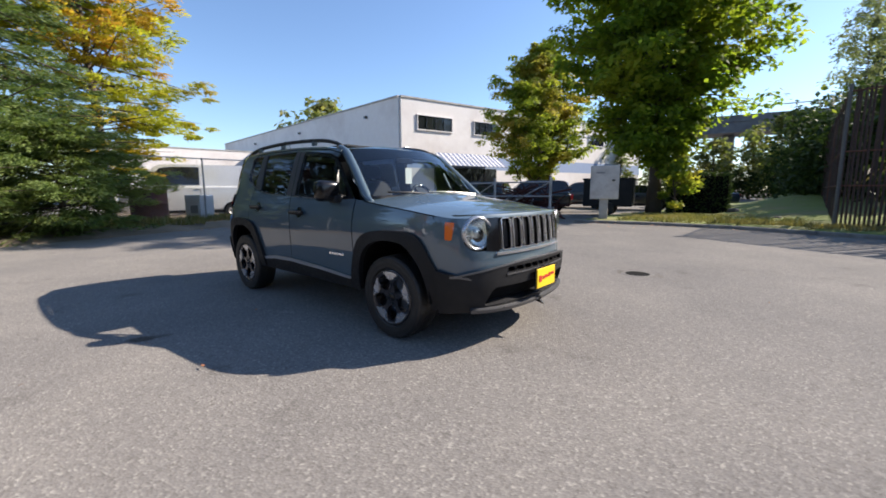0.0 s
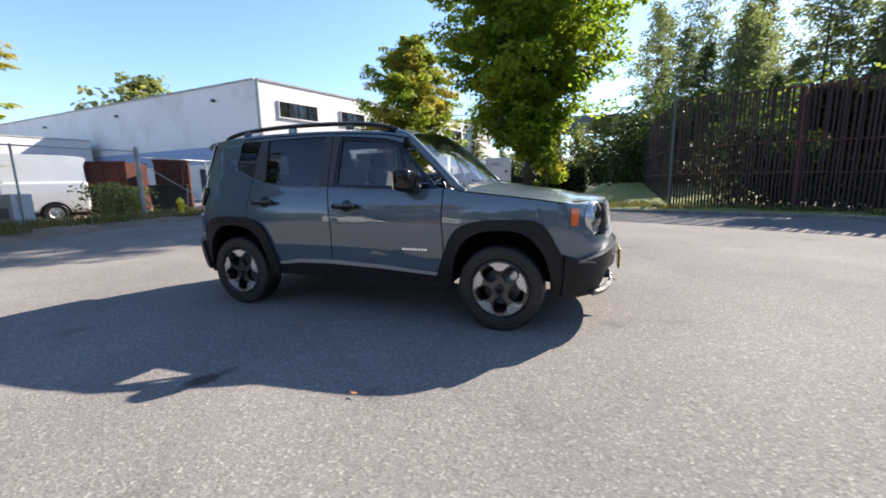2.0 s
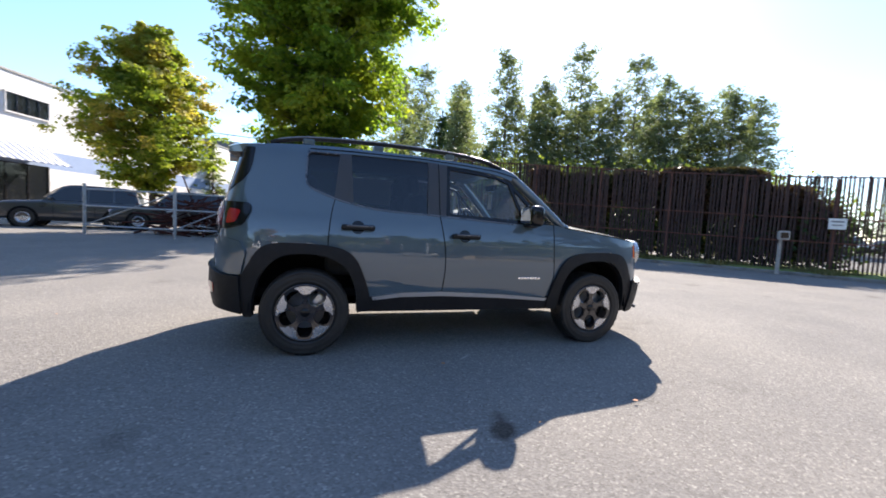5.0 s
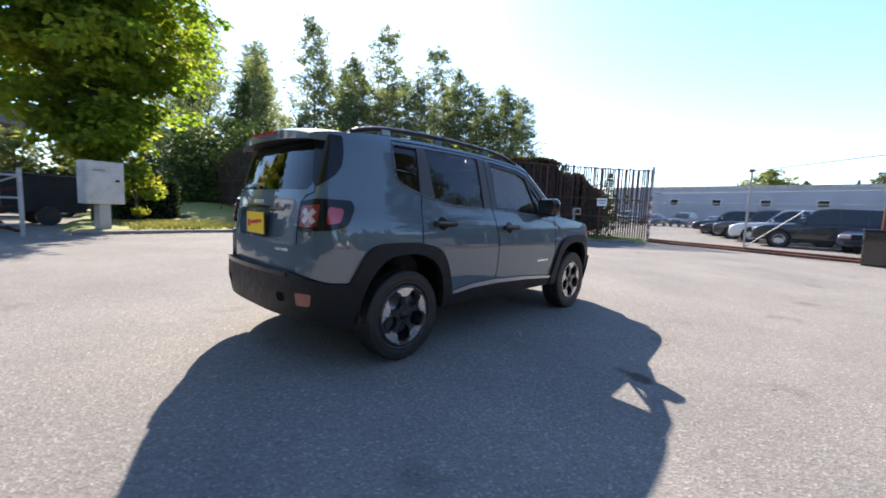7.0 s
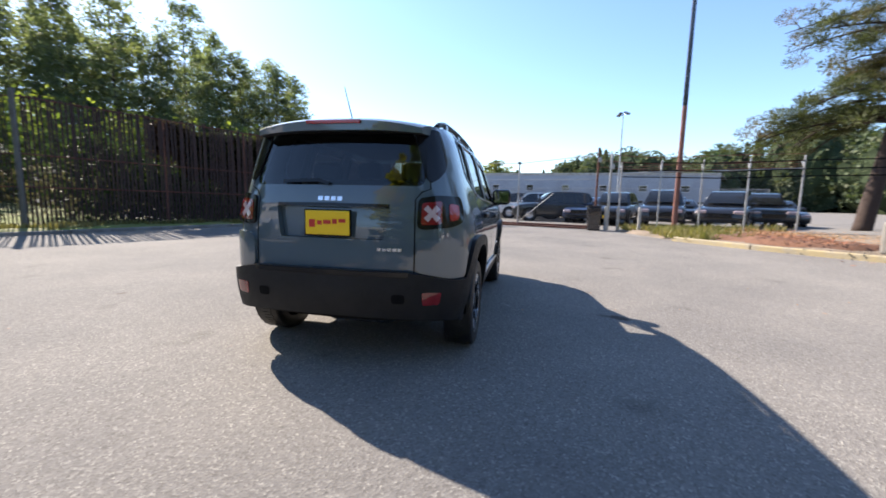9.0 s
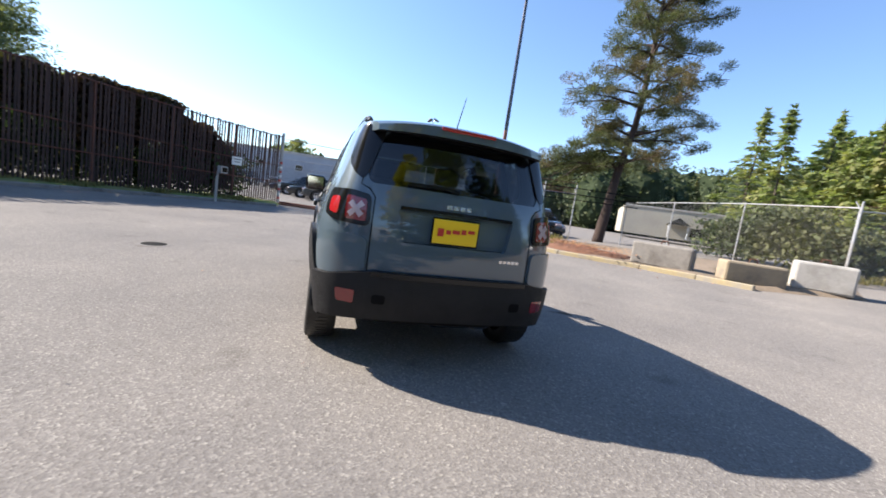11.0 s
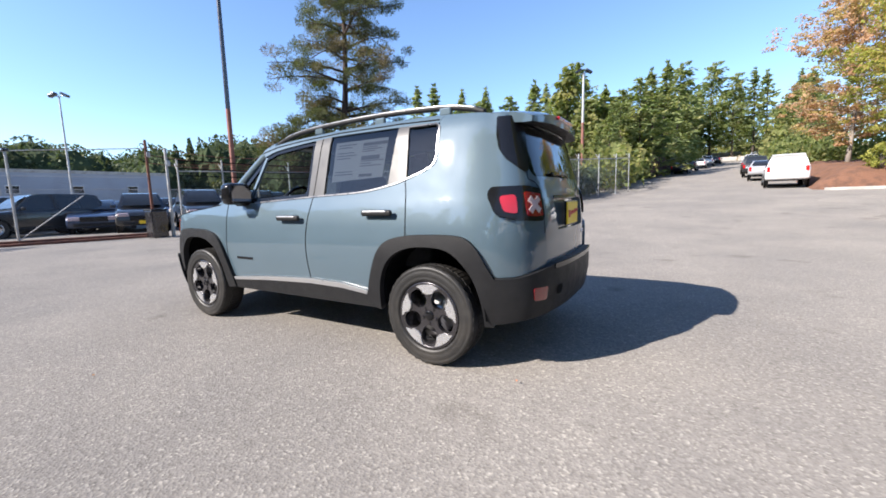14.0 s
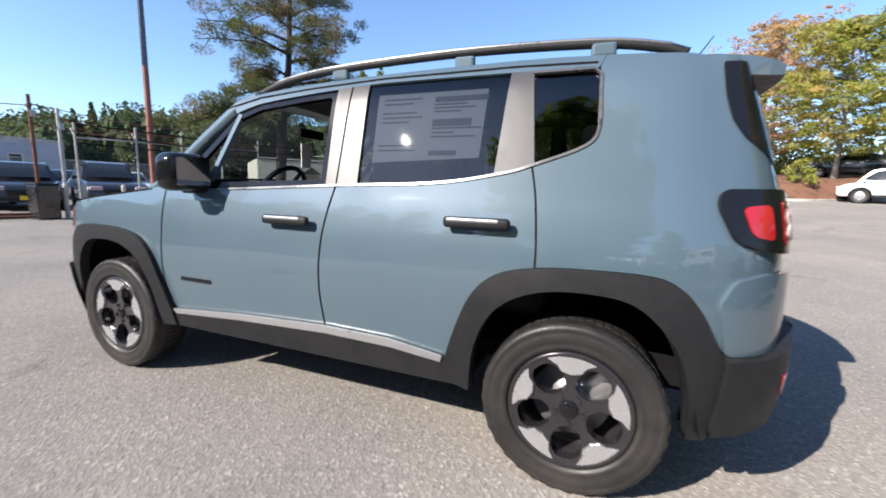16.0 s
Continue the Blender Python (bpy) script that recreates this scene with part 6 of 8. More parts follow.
hyd = thing("fire_hydrant", "yellow fire hydrant in the dry grass", "hydrant", (-12.6, 6.95, 0.1), -40)
part("barrel", lathe([(0.15, 0.0), (0.15, 0.05), (0.1, 0.07), (0.1, 0.46), (0.14, 0.48), (0.14, 0.52), (0.11, 0.6), (0.06, 0.66), (0.03, 0.7), (0.001, 0.72)], 18, "Z"), YELLOW, hyd, smooth=True)
for a in (0, 90, 180):
    c, s_ = math.cos(radians(a)), math.sin(radians(a))
    part("outlet", tube([(0.08 * c, 0.08 * s_, 0.38), (0.19 * c, 0.19 * s_, 0.38)], 0.055, 10), YELLOW, hyd)


# ---- parked vehicles ----
def car_paint(name, c):
    return surf(name, c, tuple(v * 1.08 for v in c), 3, 0.35, 0.2, coat=1.0, dirt=tuple(v * 0.92 + 0.006 for v in c), dirt_scale=1.5)


BLACKCAR, WHITECAR, SILVERCAR, BLUECAR, GREYCAR, REDCAR = (car_paint(n, c) for n, c in (("black_car_paint", (0.012, 0.012, 0.014)), ("white_car_paint", (0.68, 0.68, 0.68)), ("silver_car_paint", (0.36, 0.37, 0.39)), ("blue_car_paint", (0.015, 0.03, 0.075)), ("grey_car_paint", (0.035, 0.038, 0.042)), ("red_car_paint", (0.25, 0.03, 0.025))))
CARGLASS = surf("dark_car_glass", (0.012, 0.014, 0.016), (0.02, 0.022, 0.025), 2, 0.05, coat=0.5)

SHAPES = {
    # side outline of the body, of the glass, roof plate; half width
    "suv": ([(-2.3, 0.35), (-2.35, 0.6), (-2.3, 1.02), (-1.0, 1.06), (0.75, 1.05), (1.9, 0.96), (2.25, 0.82), (2.33, 0.5), (2.25, 0.3)], [(-2.22, 1.02), (-1.95, 1.66), (0.1, 1.68), (0.85, 1.05)], 0.93, 0.36),
    "sedan": ([(-2.3, 0.35), (-2.36, 0.6), (-2.3, 0.95), (-1.5, 0.98), (0.7, 0.95), (1.9, 0.84), (2.28, 0.7), (2.34, 0.45), (2.25, 0.25)], [(-1.75, 0.97), (-1.0, 1.4), (-0.1, 1.42), (0.95, 0.94)], 0.9, 0.33),
    "van": ([(-2.6, 0.35), (-2.65, 0.6), (-2.63, 1.2), (0.9, 1.2), (2.05, 1.08), (2.45, 0.9), (2.52, 0.5), (2.4, 0.3)], [(-2.6, 1.2), (-2.55, 1.88), (1.0, 1.9), (1.75, 1.15)], 0.95, 0.35),
}


def parked_car(label, shape, paint, at, rz, group="", stretch=1.0, tall=1.0, closed=False, name="car", plate=None):
    body, cab, hw, wr = SHAPES[shape]
    c = thing(name, label, "car" if name == "car" else "van", (at[0], at[1], ground_z(*at[:2]) + (at[2] if len(at) > 2 else 0)), rz, group)
    body = [(x * stretch, 0.3 + (z - 0.3) * tall) for x, z in body]
    (x0, z0), (x1, z1), (x2, z2), (x3, z3) = cab = [(x * stretch, 0.3 + (z - 0.3) * tall) for x, z in cab]
    bm = slab(rounded(body, 0.14, 3), -hw, hw, axis="Y")
    bmesh.ops.bevel(bm, geom=[e for e in bm.edges if abs(e.verts[0].co.y - e.verts[1].co.y) < 0.01], offset=0.11, segments=4, affect="EDGES", profile=0.5)
    part("body", bm, paint, c, smooth=True)
    # cabin: an arched outline that leans inwards with height, panes set on its faces
    line = smooth_line([(x0, z0 - 0.06), (x0 + (x1 - x0) * 0.55, z0 + (z1 - z0) * 0.62), (x1, z1), ((x1 + x2) / 2, z1 + 0.05), (x2, z2), (x2 + (x3 - x2) * 0.5, z2 + (z3 - z2) * 0.46), (x3, z3 - 0.04)], 3)
    wide = lambda z: hw - 0.06 - 0.21 * max(0, (z - z0) / (z1 - z0))
    n = len(line)
    v = [(x, sg * wide(z), z) for sg in (1, -1) for x, z in line]
    bm = pydata("cabin", v, [(k, k + 1, n + k + 1, n + k) for k in range(n - 1)] + [list(range(n))[::-1], list(range(n, 2 * n))], paint, c)
    cx, cz = (x0 + x1 + x2 + x3) / 4, (z0 + z1) / 2
    shrink = lambda x, z: (cx + (x - cx) * 0.93, cz + 0.02 + (z - cz) * 0.74)
    ring = [shrink(x, z) for x, z in line]
    lo, hi = min(p[0] for p in ring), max(p[0] for p in ring)
    cuts = [lo + (hi - lo) * u for u in ((0.0, 0.28, 0.56, 1.0) if shape == "suv" else (0.0, 0.5, 1.0))]
    up = lambda x: float(np.interp(x, [p[0] for p in ring], [p[1] for p in ring]))
    floor_z = z0 + 0.05
    for sg in (1, -1):
        for a, b in zip(cuts[-2:] if closed else cuts, cuts[-1:] if closed else cuts[1:]):
            xs = np.linspace(a + 0.035, b - 0.035, 8)
            pts = [(x, max(up(x), floor_z + 0.01)) for x in xs] + [(xs[-1], floor_z), (xs[0], floor_z)]
            pydata("side_window", [(x, sg * (wide(z) + 0.008), z) for x, z in pts], [list(range(len(pts)))], CARGLASS, c, "dark window")
    for (xa, za), (xb, zb), nm in (((x3, z3), (x2, z2), "windscreen"), ((x0, z0), (x1, z1), "rear_window")):
        if closed and nm == "rear_window":
            continue
        pts = [(xa + (xb - xa) * u + (0.03 if nm == "windscreen" else -0.03) + (0.08 if nm == "windscreen" else -0.06) * math.sin(math.pi * u), za + (zb - za) * u + 0.03 + 0.03 * math.sin(math.pi * u)) for u in (0.1, 0.35, 0.6, 0.88)]
        pydata(nm, [(x, sg * (wide(z) - 0.1), z) for x, z in pts for sg in (1, -1)], [(2 * k, 2 * k + 1, 2 * k + 3, 2 * k + 2) for k in range(3)], CARGLASS, c, "dark window")
    for sgn in (1, -1):
        for wx in (body[0][0] + 0.92 * stretch, body[-1][0] - 0.9 * stretch):
            w = part("wheel", lathe([(wr * 0.6, 0.1), (wr * 0.93, 0.11), (wr, 0.08), (wr, -0.1), (wr * 0.5, -0.1)], 24), RUBBER, c)
            part("rim", lathe([(wr * 0.62, 0.09), (wr * 0.55, 0.1), (wr * 0.45, 0.075), (wr * 0.15, 0.085), (0.001, 0.09)], 20), ALLOY, w)
            w.matrix_basis = pose(wx, sgn * (hw - 0.085), wr, 0, 0, 0 if sgn == 1 else 180)
            part("arch_lip", lathe([(wr + 0.07, 0.0), (wr + 0.07, 0.095), (wr - 0.02, 0.095)], 24), LINER, w)
        part("sill", boxm((body[-1][0] - body[0][0] - 2.4, 0.06, 0.14), (0, sgn * (hw - 0.02), 0.33), 0.02), PLASTIC, c)
        part("headlamp", boxm((0.2, 0.38, 0.15), (body[-3][0] - 0.04, sgn * (hw - 0.27), body[-3][1] - 0.06), 0.05, segments=3), CLEARLENS, c)
        part("tail_lamp", boxm((0.1, 0.16, 0.3), (body[1][0] + 0.05, sgn * (hw - 0.14), body[2][1] - 0.2), 0.03), REDLENS, c)
        part("door_mirror", boxm((0.12, 0.2, 0.14), (x3 - 0.3, sgn * (hw + 0.08), z3 + 0.08), 0.04, segments=3), paint, c)
        part("door_handle", boxm((0.2, 0.02, 0.03), (-0.35, sgn * (hw + 0.005), z0 - 0.16), 0.006), GLOSSBLACK, c)
        for dx in (x3 - 0.35, (x0 + x3) / 2 - 0.05):
            part("door_gap", boxm((0.012, 0.012, z0 - 0.55), (dx, sgn * (hw - 0.003), 0.42 + (z0 - 0.55) / 2), 0.0), LINER, c)
    part("grille", boxm((0.06, 0.9, 0.22), (body[-2][0] - 0.02, 0, 0.62 * tall), 0.02), GLOSSBLACK, c)
    part("front_bumper", boxm((0.1, 1.5 * hw, 0.14), (body[-2][0] - 0.03, 0, 0.4), 0.04), PLASTIC, c)
    if plate:
        part("plate", boxm((0.03, 0.32, 0.14), (body[-2][0] + 0.04, 0, 0.45), 0.0), plate, c)
    return c


LOT = "cars in the fenced lot"
parked_car("black SUV with a yellow plate behind the lot gate", "suv", BLACKCAR, (18.9, -6.0), 158, LOT, plate=YELLOW)
parked_car("black truck-like SUV behind the gate post", "suv", BLACKCAR, (17.6, -8.0), 160, LOT, 1.05, 1.08)
parked_car("dark blue sedan behind the lot gate", "sedan", BLUECAR, (20.6, -4.9), 158, LOT)
parked_car("black SUV parked behind the lot gate", "suv", BLACKCAR, (20.6, -2.7), 95, LOT)
parked_car("white SUV parked in the lot row", "suv", WHITECAR, (23.4, -1.4), 95, LOT)
parked_car("dark grey SUV parked in the lot row", "suv", GREYCAR, (26.2, -0.2), 95, LOT)
parked_car("black sedan parked in the lot row", "sedan", BLACKCAR, (29.2, 1.0), 95, LOT)
parked_car("black SUV parked in the lot row", "suv", BLACKCAR, (32.4, 2.2), 95, LOT)
parked_car("blue sedan parked in the lot row", "sedan", BLUECAR, (36, 3.0), 95, LOT)
parked_car("blue-grey sedan parked in the second row", "sedan", BLUECAR, (23.6, -6.4), 165, LOT)
parked_car("white sedan parked in the second row", "sedan", WHITECAR, (26.5, -4.6), 165, LOT)
parked_car("black SUV beside the tall pole", "suv", BLACKCAR, (16.6, -10.4), 150, LOT)
parked_car("black sedan in the second row", "sedan", BLACKCAR, (24.5, -11.2), 165, LOT)
parked_car("silver sedan in the back row", "sedan", SILVERCAR, (29.5, -8.6), 165, LOT)
parked_car("dark blue SUV in the back row", "suv", BLUECAR, (31, -13), 165, LOT)
parked_car("black SUV near the pine", "suv", BLACKCAR, (19.0, -13.0), 165, LOT)
parked_car("dark grey sedan near the pine", "sedan", GREYCAR, (21.8, -15.2), 165, LOT)
parked_car("white SUV in the back row", "suv", WHITECAR, (27.4, -14.6), 165, LOT)
for k in range(9):
    parked_car("parked car in the far row of the lot", ("suv", "sedan")[k % 2], (SILVERCAR, BLACKCAR, WHITECAR, GREYCAR, BLUECAR)[k % 5], (48 + 0.7 * k, 22 - 3.1 * k), 175, "far row in the lot")
ROADSIDE = "cars along the road"
parked_car("white cargo van parked at the kerb", "van", WHITECAR, (-7.9, -27.9), 264, ROADSIDE, 0.88, 0.9, True, "van")
for x, y, sh_, pt in ((-8.1, -36.6, "sedan", SILVERCAR), (-8.4, -42.6, "suv", BLACKCAR), (-9.0, -49.5, "suv", GREYCAR), (-9.9, -58.5, "sedan", SILVERCAR), (-11.0, -67, "suv", WHITECAR), (-12.4, -77, "sedan", GREYCAR), (-13.9, -87, "suv", SILVERCAR), (-2.7, -56.5, "sedan", BLACKCAR), (-3.7, -64.5, "suv", GREYCAR), (-5.2, -73, "sedan", WHITECAR), (-6.6, -81, "suv", WHITECAR), (-8.2, -90, "sedan", BLACKCAR)):
    parked_car("car parked along the climbing road", sh_, pt, (x, y), 263, ROADSIDE)
parked_car("white hatchback parked by the mulch bank", "van", WHITECAR, (-14.66, -23.9), -27, ROADSIDE, 0.88, 0.83)
parked_car("black sedan on the upper lot behind trees", "sedan", BLACKCAR, (-15.4, -30.4, 1.05), -26, ROADSIDE)
parked_car("black SUV on the upper lot behind trees", "suv", BLACKCAR, (-19.5, -33.8, 1.05), -24, ROADSIDE)
YARD = "vehicles in the yard"
parked_car("old white cargo van behind the chain-link fence", "van", WHITECAR, (-17.8, 3.7), 246, YARD, 1.05, 1.32, True, "van")
for x, y, r, sh_, pt, lb in ((-7.4, 17.0, 200, "suv", BLACKCAR, "black SUV"), (-10.8, 16.4, 195, "suv", GREYCAR, "dark grey SUV"), (-3.6, 22.8, 190, "sedan", BLACKCAR, "black sedan"), (-1.2, 27.5, 200, "sedan", BLUECAR, "bright blue sedan"), (-7.4, 24, 190, "suv", GREYCAR, "dark grey SUV")):
    parked_car(lb + " parked in the yard under the maples", sh_, pt, (x, y), r, YARD)

# ---- yard clutter beyond the west fence ----
def skip_box(label, at, rz, size, mat):
    t = thing("metal_container", label, "container", at, rz)
    part("shell", boxm(size, (0, 0, size[2] / 2), 0.03), mat, t)
    n = int(size[0] / 0.55)
    for k in range(n):
        for sgn in (1, -1):
            part("side_rib", boxm((0.1, 0.07, size[2] * 0.92), (-size[0] / 2 + 0.3 + k * (size[0] - 0.6) / (n - 1), sgn * (size[1] / 2 + 0.03), size[2] / 2), 0.01), mat, t)
    for sgn in (1, -1):
        part("top_rim", boxm((size[0] + 0.06, 0.12, 0.12), (0, sgn * size[1] / 2, size[2]), 0.02), mat, t)


skip_box("rusty red steel container behind the fence", (-18.9, 8.0, 0.05), 34, (3.0, 2.0, 2.25), DEEPRUST)
skip_box("rusty brown dumpster beside the yard gate", (-16.25, 9.5, 0.05), 49.6, (1.3, 1.4, 2.3), DEEPRUST)
panel_ = thing("black_dumpster", "black steel dumpster before the rusty one", "dumpster", (-15.55, 8.7, 0.1), 49.6)
part("bin_body", slab([(-0.62, 0.12), (0.62, 0.12), (0.7, 1.15), (-0.7, 1.15)], -0.35, 0.35, axis="Y"), PLASTIC, panel_)
part("bin_lid", boxm((1.44, 0.76, 0.06), (0, 0, 1.18), 0.02), PLASTIC, panel_)
for sgn in (0.55, -0.55):
    part("caster", lathe([(0.09, 0.03), (0.09, -0.03)], 14), RUBBER, panel_).location = (sgn, -0.2, 0.06)
drum = thing("rusty_drum", "rusted brown steel tank standing behind the fence", "tank", (-14.9, 1.35, 0.15))
part("shell", lathe([(0.62, 0.0), (0.64, 0.05), (0.6, 0.08), (0.6, 0.6), (0.625, 0.63), (0.6, 0.66), (0.6, 1.1), (0.63, 1.14), (0.6, 1.16), (0.4, 1.12), (0.001, 1.1)], 28, "Z"), RUST, drum, "", True)
post = thing("blue_post", "dark blue steel post beside the yard gate", "post", (-11.1, 6.82, 0.1))
NAVY = surf("dark_blue_steel", (0.03, 0.045, 0.09), (0.045, 0.06, 0.11), 9, 0.6, dirt=(0.07, 0.06, 0.06), dirt_scale=3)
part("shaft", boxm((0.13, 0.13, 1.7), (0, 0, 0.85), 0.02), NAVY, post)
part("foot", boxm((0.2, 0.2, 0.5), (0, 0, 0.25), 0.02), NAVY, post)
ac = thing("white_appliance", "white discarded appliance box by the fence", "appliance", (-13.9, 2.75, 0.15), 20)
part("casing", boxm((0.85, 0.6, 0.95), (0, 0, 0.47), 0.04), WHITECAR, ac)
part("grille", boxm((0.4, 0.02, 0.3), (0.1, -0.31, 0.4), 0.01), INK, ac)
pg = thing("pipe_gate", "open galvanised pipe gate with diagonal braces", "gate", (0, 0, 0.0))
for a, b in (((-3.3, 11.3), (-5.7, 11.15)), ((-5.7, 11.15), (-8.6, 12.2))):
    for z in (0.3, 0.95, 1.5):
        part("pipe", tube([(*a, z), (*b, z)], 0.03, 8), GALV, pg)
    part("brace", tube([(*a, 1.5), (*b, 0.3)], 0.022, 6), GALV, pg)
for x, y in ((-3.3, 11.3), (-5.7, 11.15), (-8.6, 12.2)):
    part("gate_stile", tube([(x, y, 0), (x, y, 1.68)], 0.05, 8), GALV, pg)
scrap = thing("scrap_pile", "heap of rusty pipes and bars behind the gate", "scrap", (-5.4, 13.4, 0.0), kind="stuff")
rs_ = random.Random(17)
bm = bmesh.new()
for k in range(70):
    c = Vector((rs_.uniform(-1.3, 1.3), rs_.uniform(-0.6, 0.6), rs_.uniform(0.05, 1.25)))
    d = Vector((rs_.gauss(0, 1), rs_.gauss(0, 0.4), rs_.gauss(0, 0.35))).normalized() * rs_.uniform(0.5, 1.3)
    c.z = max(c.z, abs(d.z) + 0.03)
    tube([c - d, c + d], rs_.uniform(0.015, 0.04), 5, bm)
part("bars", bm, DEEPRUST, scrap)
bm = bmesh.new()
for k in range(9):
    bmesh.ops.transform(b_ := boxm((rs_.uniform(0.5, 1.1), rs_.uniform(0.3, 0.7), 0.05), (0, 0, 0), 0.01), matrix=pose(rs_.uniform(-1.1, 1.1), rs_.uniform(-0.4, 0.4), rs_.uniform(0.1, 0.9), rs_.uniform(-40, 40), rs_.uniform(-30, 30), rs_.uniform(0, 180)), verts=b_.verts)
    me_ = bpy.data.meshes.new("plate")
    b_.to_mesh(me_)
    bm.from_mesh(me_)
    bpy.data.meshes.remove(me_)
    b_.free()
part("plates", bm, GALV, scrap)
tb = thing("box_trailer", "black box trailer parked in the yard", "trailer", (-2.9, 16.6, 0.0), 12)
part("box", boxm((2.1, 1.5, 1.25), (0, 0, 1.05), 0.04), PLASTIC, tb)
part("rim", boxm((2.16, 1.56, 0.08), (0, 0, 1.68), 0.02), DARKALLOY, tb)
for sgn in (1, -1):
    part("wheel", lathe([(0.001, 0.09), (0.2, 0.09), (0.32, 0.08), (0.32, -0.08), (0.001, -0.08)], 24), RUBBER, tb).location = (0.0, sgn * 0.82, 0.32)
STONE = surf("dark_stone", (0.07, 0.065, 0.06), (0.13, 0.12, 0.11), 8, 0.9, bump=0.6)
for x, y, r, s_ in ((1.75, 18.2, 20, 0.24), (3.3, 14.6, 50, 0.15)):
    rk = bmesh.new()
    bmesh.ops.create_icosphere(rk, subdivisions=3, radius=s_)
    for v in rk.verts:
        v.co *= 1 + 0.28 * noise.noise(v.co * 3 + Vector((x, y, 0)))
        v.co.z = v.co.z * 0.75 + s_ * 0.4
    ob = part("boulder", rk, STONE, smooth=True)
    ob.matrix_basis = pose(x, y, 0.1, 0, 0, r)
    tagged(ob, "dark rounded rock on the grass verge", "boulder")
for x, y, r, mt, lb, sz in ((5.05, -9.15, 32, BLOCKGREY, "long grey concrete barrier block behind the kerb", (1.65, 0.6, 0.7)), (2.95, -9.9, 58, BLOCKTAN, "yellow-painted concrete barrier block", (1.4, 0.6, 0.55)), (2.25, -11.4, 40, CONCRETE, "pale concrete barrier block by the fence", (1.2, 0.6, 0.72)), (-10.9, -99.6, 6, CONCRETE, "pale concrete barrier at the end of the road", (3.0, 0.6, 0.85)), (-14.1, -99.3, 4, CONCRETE, "pale concrete barrier at the end of the road", (3.0, 0.6, 0.85))):
    cb = thing("concrete_block", lb, "barrier", (x, y, ground_z(x, y) + 0.05), r)
    part("block", boxm(sz, (0, 0, sz[2] / 2), 0.06), mt, cb)
    part("lifting_eye", tube([(-0.1, 0, sz[2]), (-0.08, 0, sz[2] + 0.1), (0.08, 0, sz[2] + 0.1), (0.1, 0, sz[2])], 0.016, 6), RUST, cb)


BOARD = surf("dark_red_brown_boards", (0.075, 0.032, 0.024), (0.12, 0.052, 0.038), 6, 0.85, bump=0.4, dirt=(0.05, 0.03, 0.025), dirt_scale=0.8, rand=0.2)
bw = thing("board_fence", "dark red-brown board fence beside the parked cars", "fence")
ba, bb = Vector((0.2, -46.5, 0)), Vector((-3.0, -78.0, 0))
for k in range(56):
    p = ba.lerp(bb, (k + 0.5) / 56)
    part("board", boxm((0.55, 0.05, 2.5), (p.x + 0.012 * (k % 2), p.y, ground_z(p.x, p.y) + 1.2 + 0.02 * math.sin(k * 2.3)), 0.0, Matrix.Rotation(math.atan2(bb.y - ba.y, bb.x - ba.x), 4, "Z")), BOARD, bw)
for z in (0.5, 2.1):
    part("rail", tube([(p.x + 0.08, p.y, ground_z(p.x, p.y) + z) for p in (ba.lerp(bb, u / 8) for u in range(9))], 0.05, 4), BOARD, bw)


lg = thing("low_pipe_gate", "low grey pipe gate hinged on the blue post", "gate")
ga, gb = Vector((-11.1, 6.95, 0.1)), Vector((-10.45, 9.4, 0.0))
for z in (0.25, 1.45):
    part("pipe", tube([ga + Vector((0, 0, z)), gb + Vector((0, 0, z))], 0.028, 8), GALV, lg)
for u in (0.0, 0.5, 1.0):
    p = ga.lerp(gb, u)
    part("upright", tube([p + Vector((0, 0, 0.25 if u < 1 else -0.1)), p + Vector((0, 0, 1.45))], 0.025, 8), GALV, lg)
part("brace", tube([(-13.1, 6.1, 2.0), ga + Vector((0, 0, 0.5))], 0.018, 6), GALV, lg)


# ---- buildings ----
def windowed(parent, at, ux, w, h, panes, depth=0.12):
    """A window: frame, sill and panes on a wall whose run is ux."""
    up, o = Vector((0, 0, 1)), Vector(at)
    out = Vector((ux.y, -ux.x, 0))
    rot = Matrix((ux, out, up)).transposed().to_4x4()
    wn_ = part("window", boxm((w, 0.05, h), tuple(o + out * 0.0), 0.0, rot), CARGLASS, parent, "dark window")
    for z in (-h / 2, h / 2):
        part("frame_bar", boxm((w + 0.16, 0.14, 0.09), tuple(o + out * 0.04 + up * z), 0.01, rot), WHITEWALL, wn_)
    for k in range(panes + 1):
        part("frame_bar", boxm((0.07, 0.12, h), tuple(o + out * 0.04 + ux * (-w / 2 + w * k / panes)), 0.01, rot), WHITEWALL if k in (0, panes) else DARKALLOY, wn_)
    return wn_


def wall_box(name, parent, a, b, z0, z1, mat, thick=0.4):
    a, b = Vector((*a, 0)), Vector((*b, 0))
    d = b - a
    return part(name, boxm((d.length, thick, z1 - z0), tuple((a + b) / 2 + Vector((0, 0, (z0 + z1) / 2))), 0.0, Matrix.Rotation(math.atan2(d.y, d.x), 4, "Z")), mat, parent)


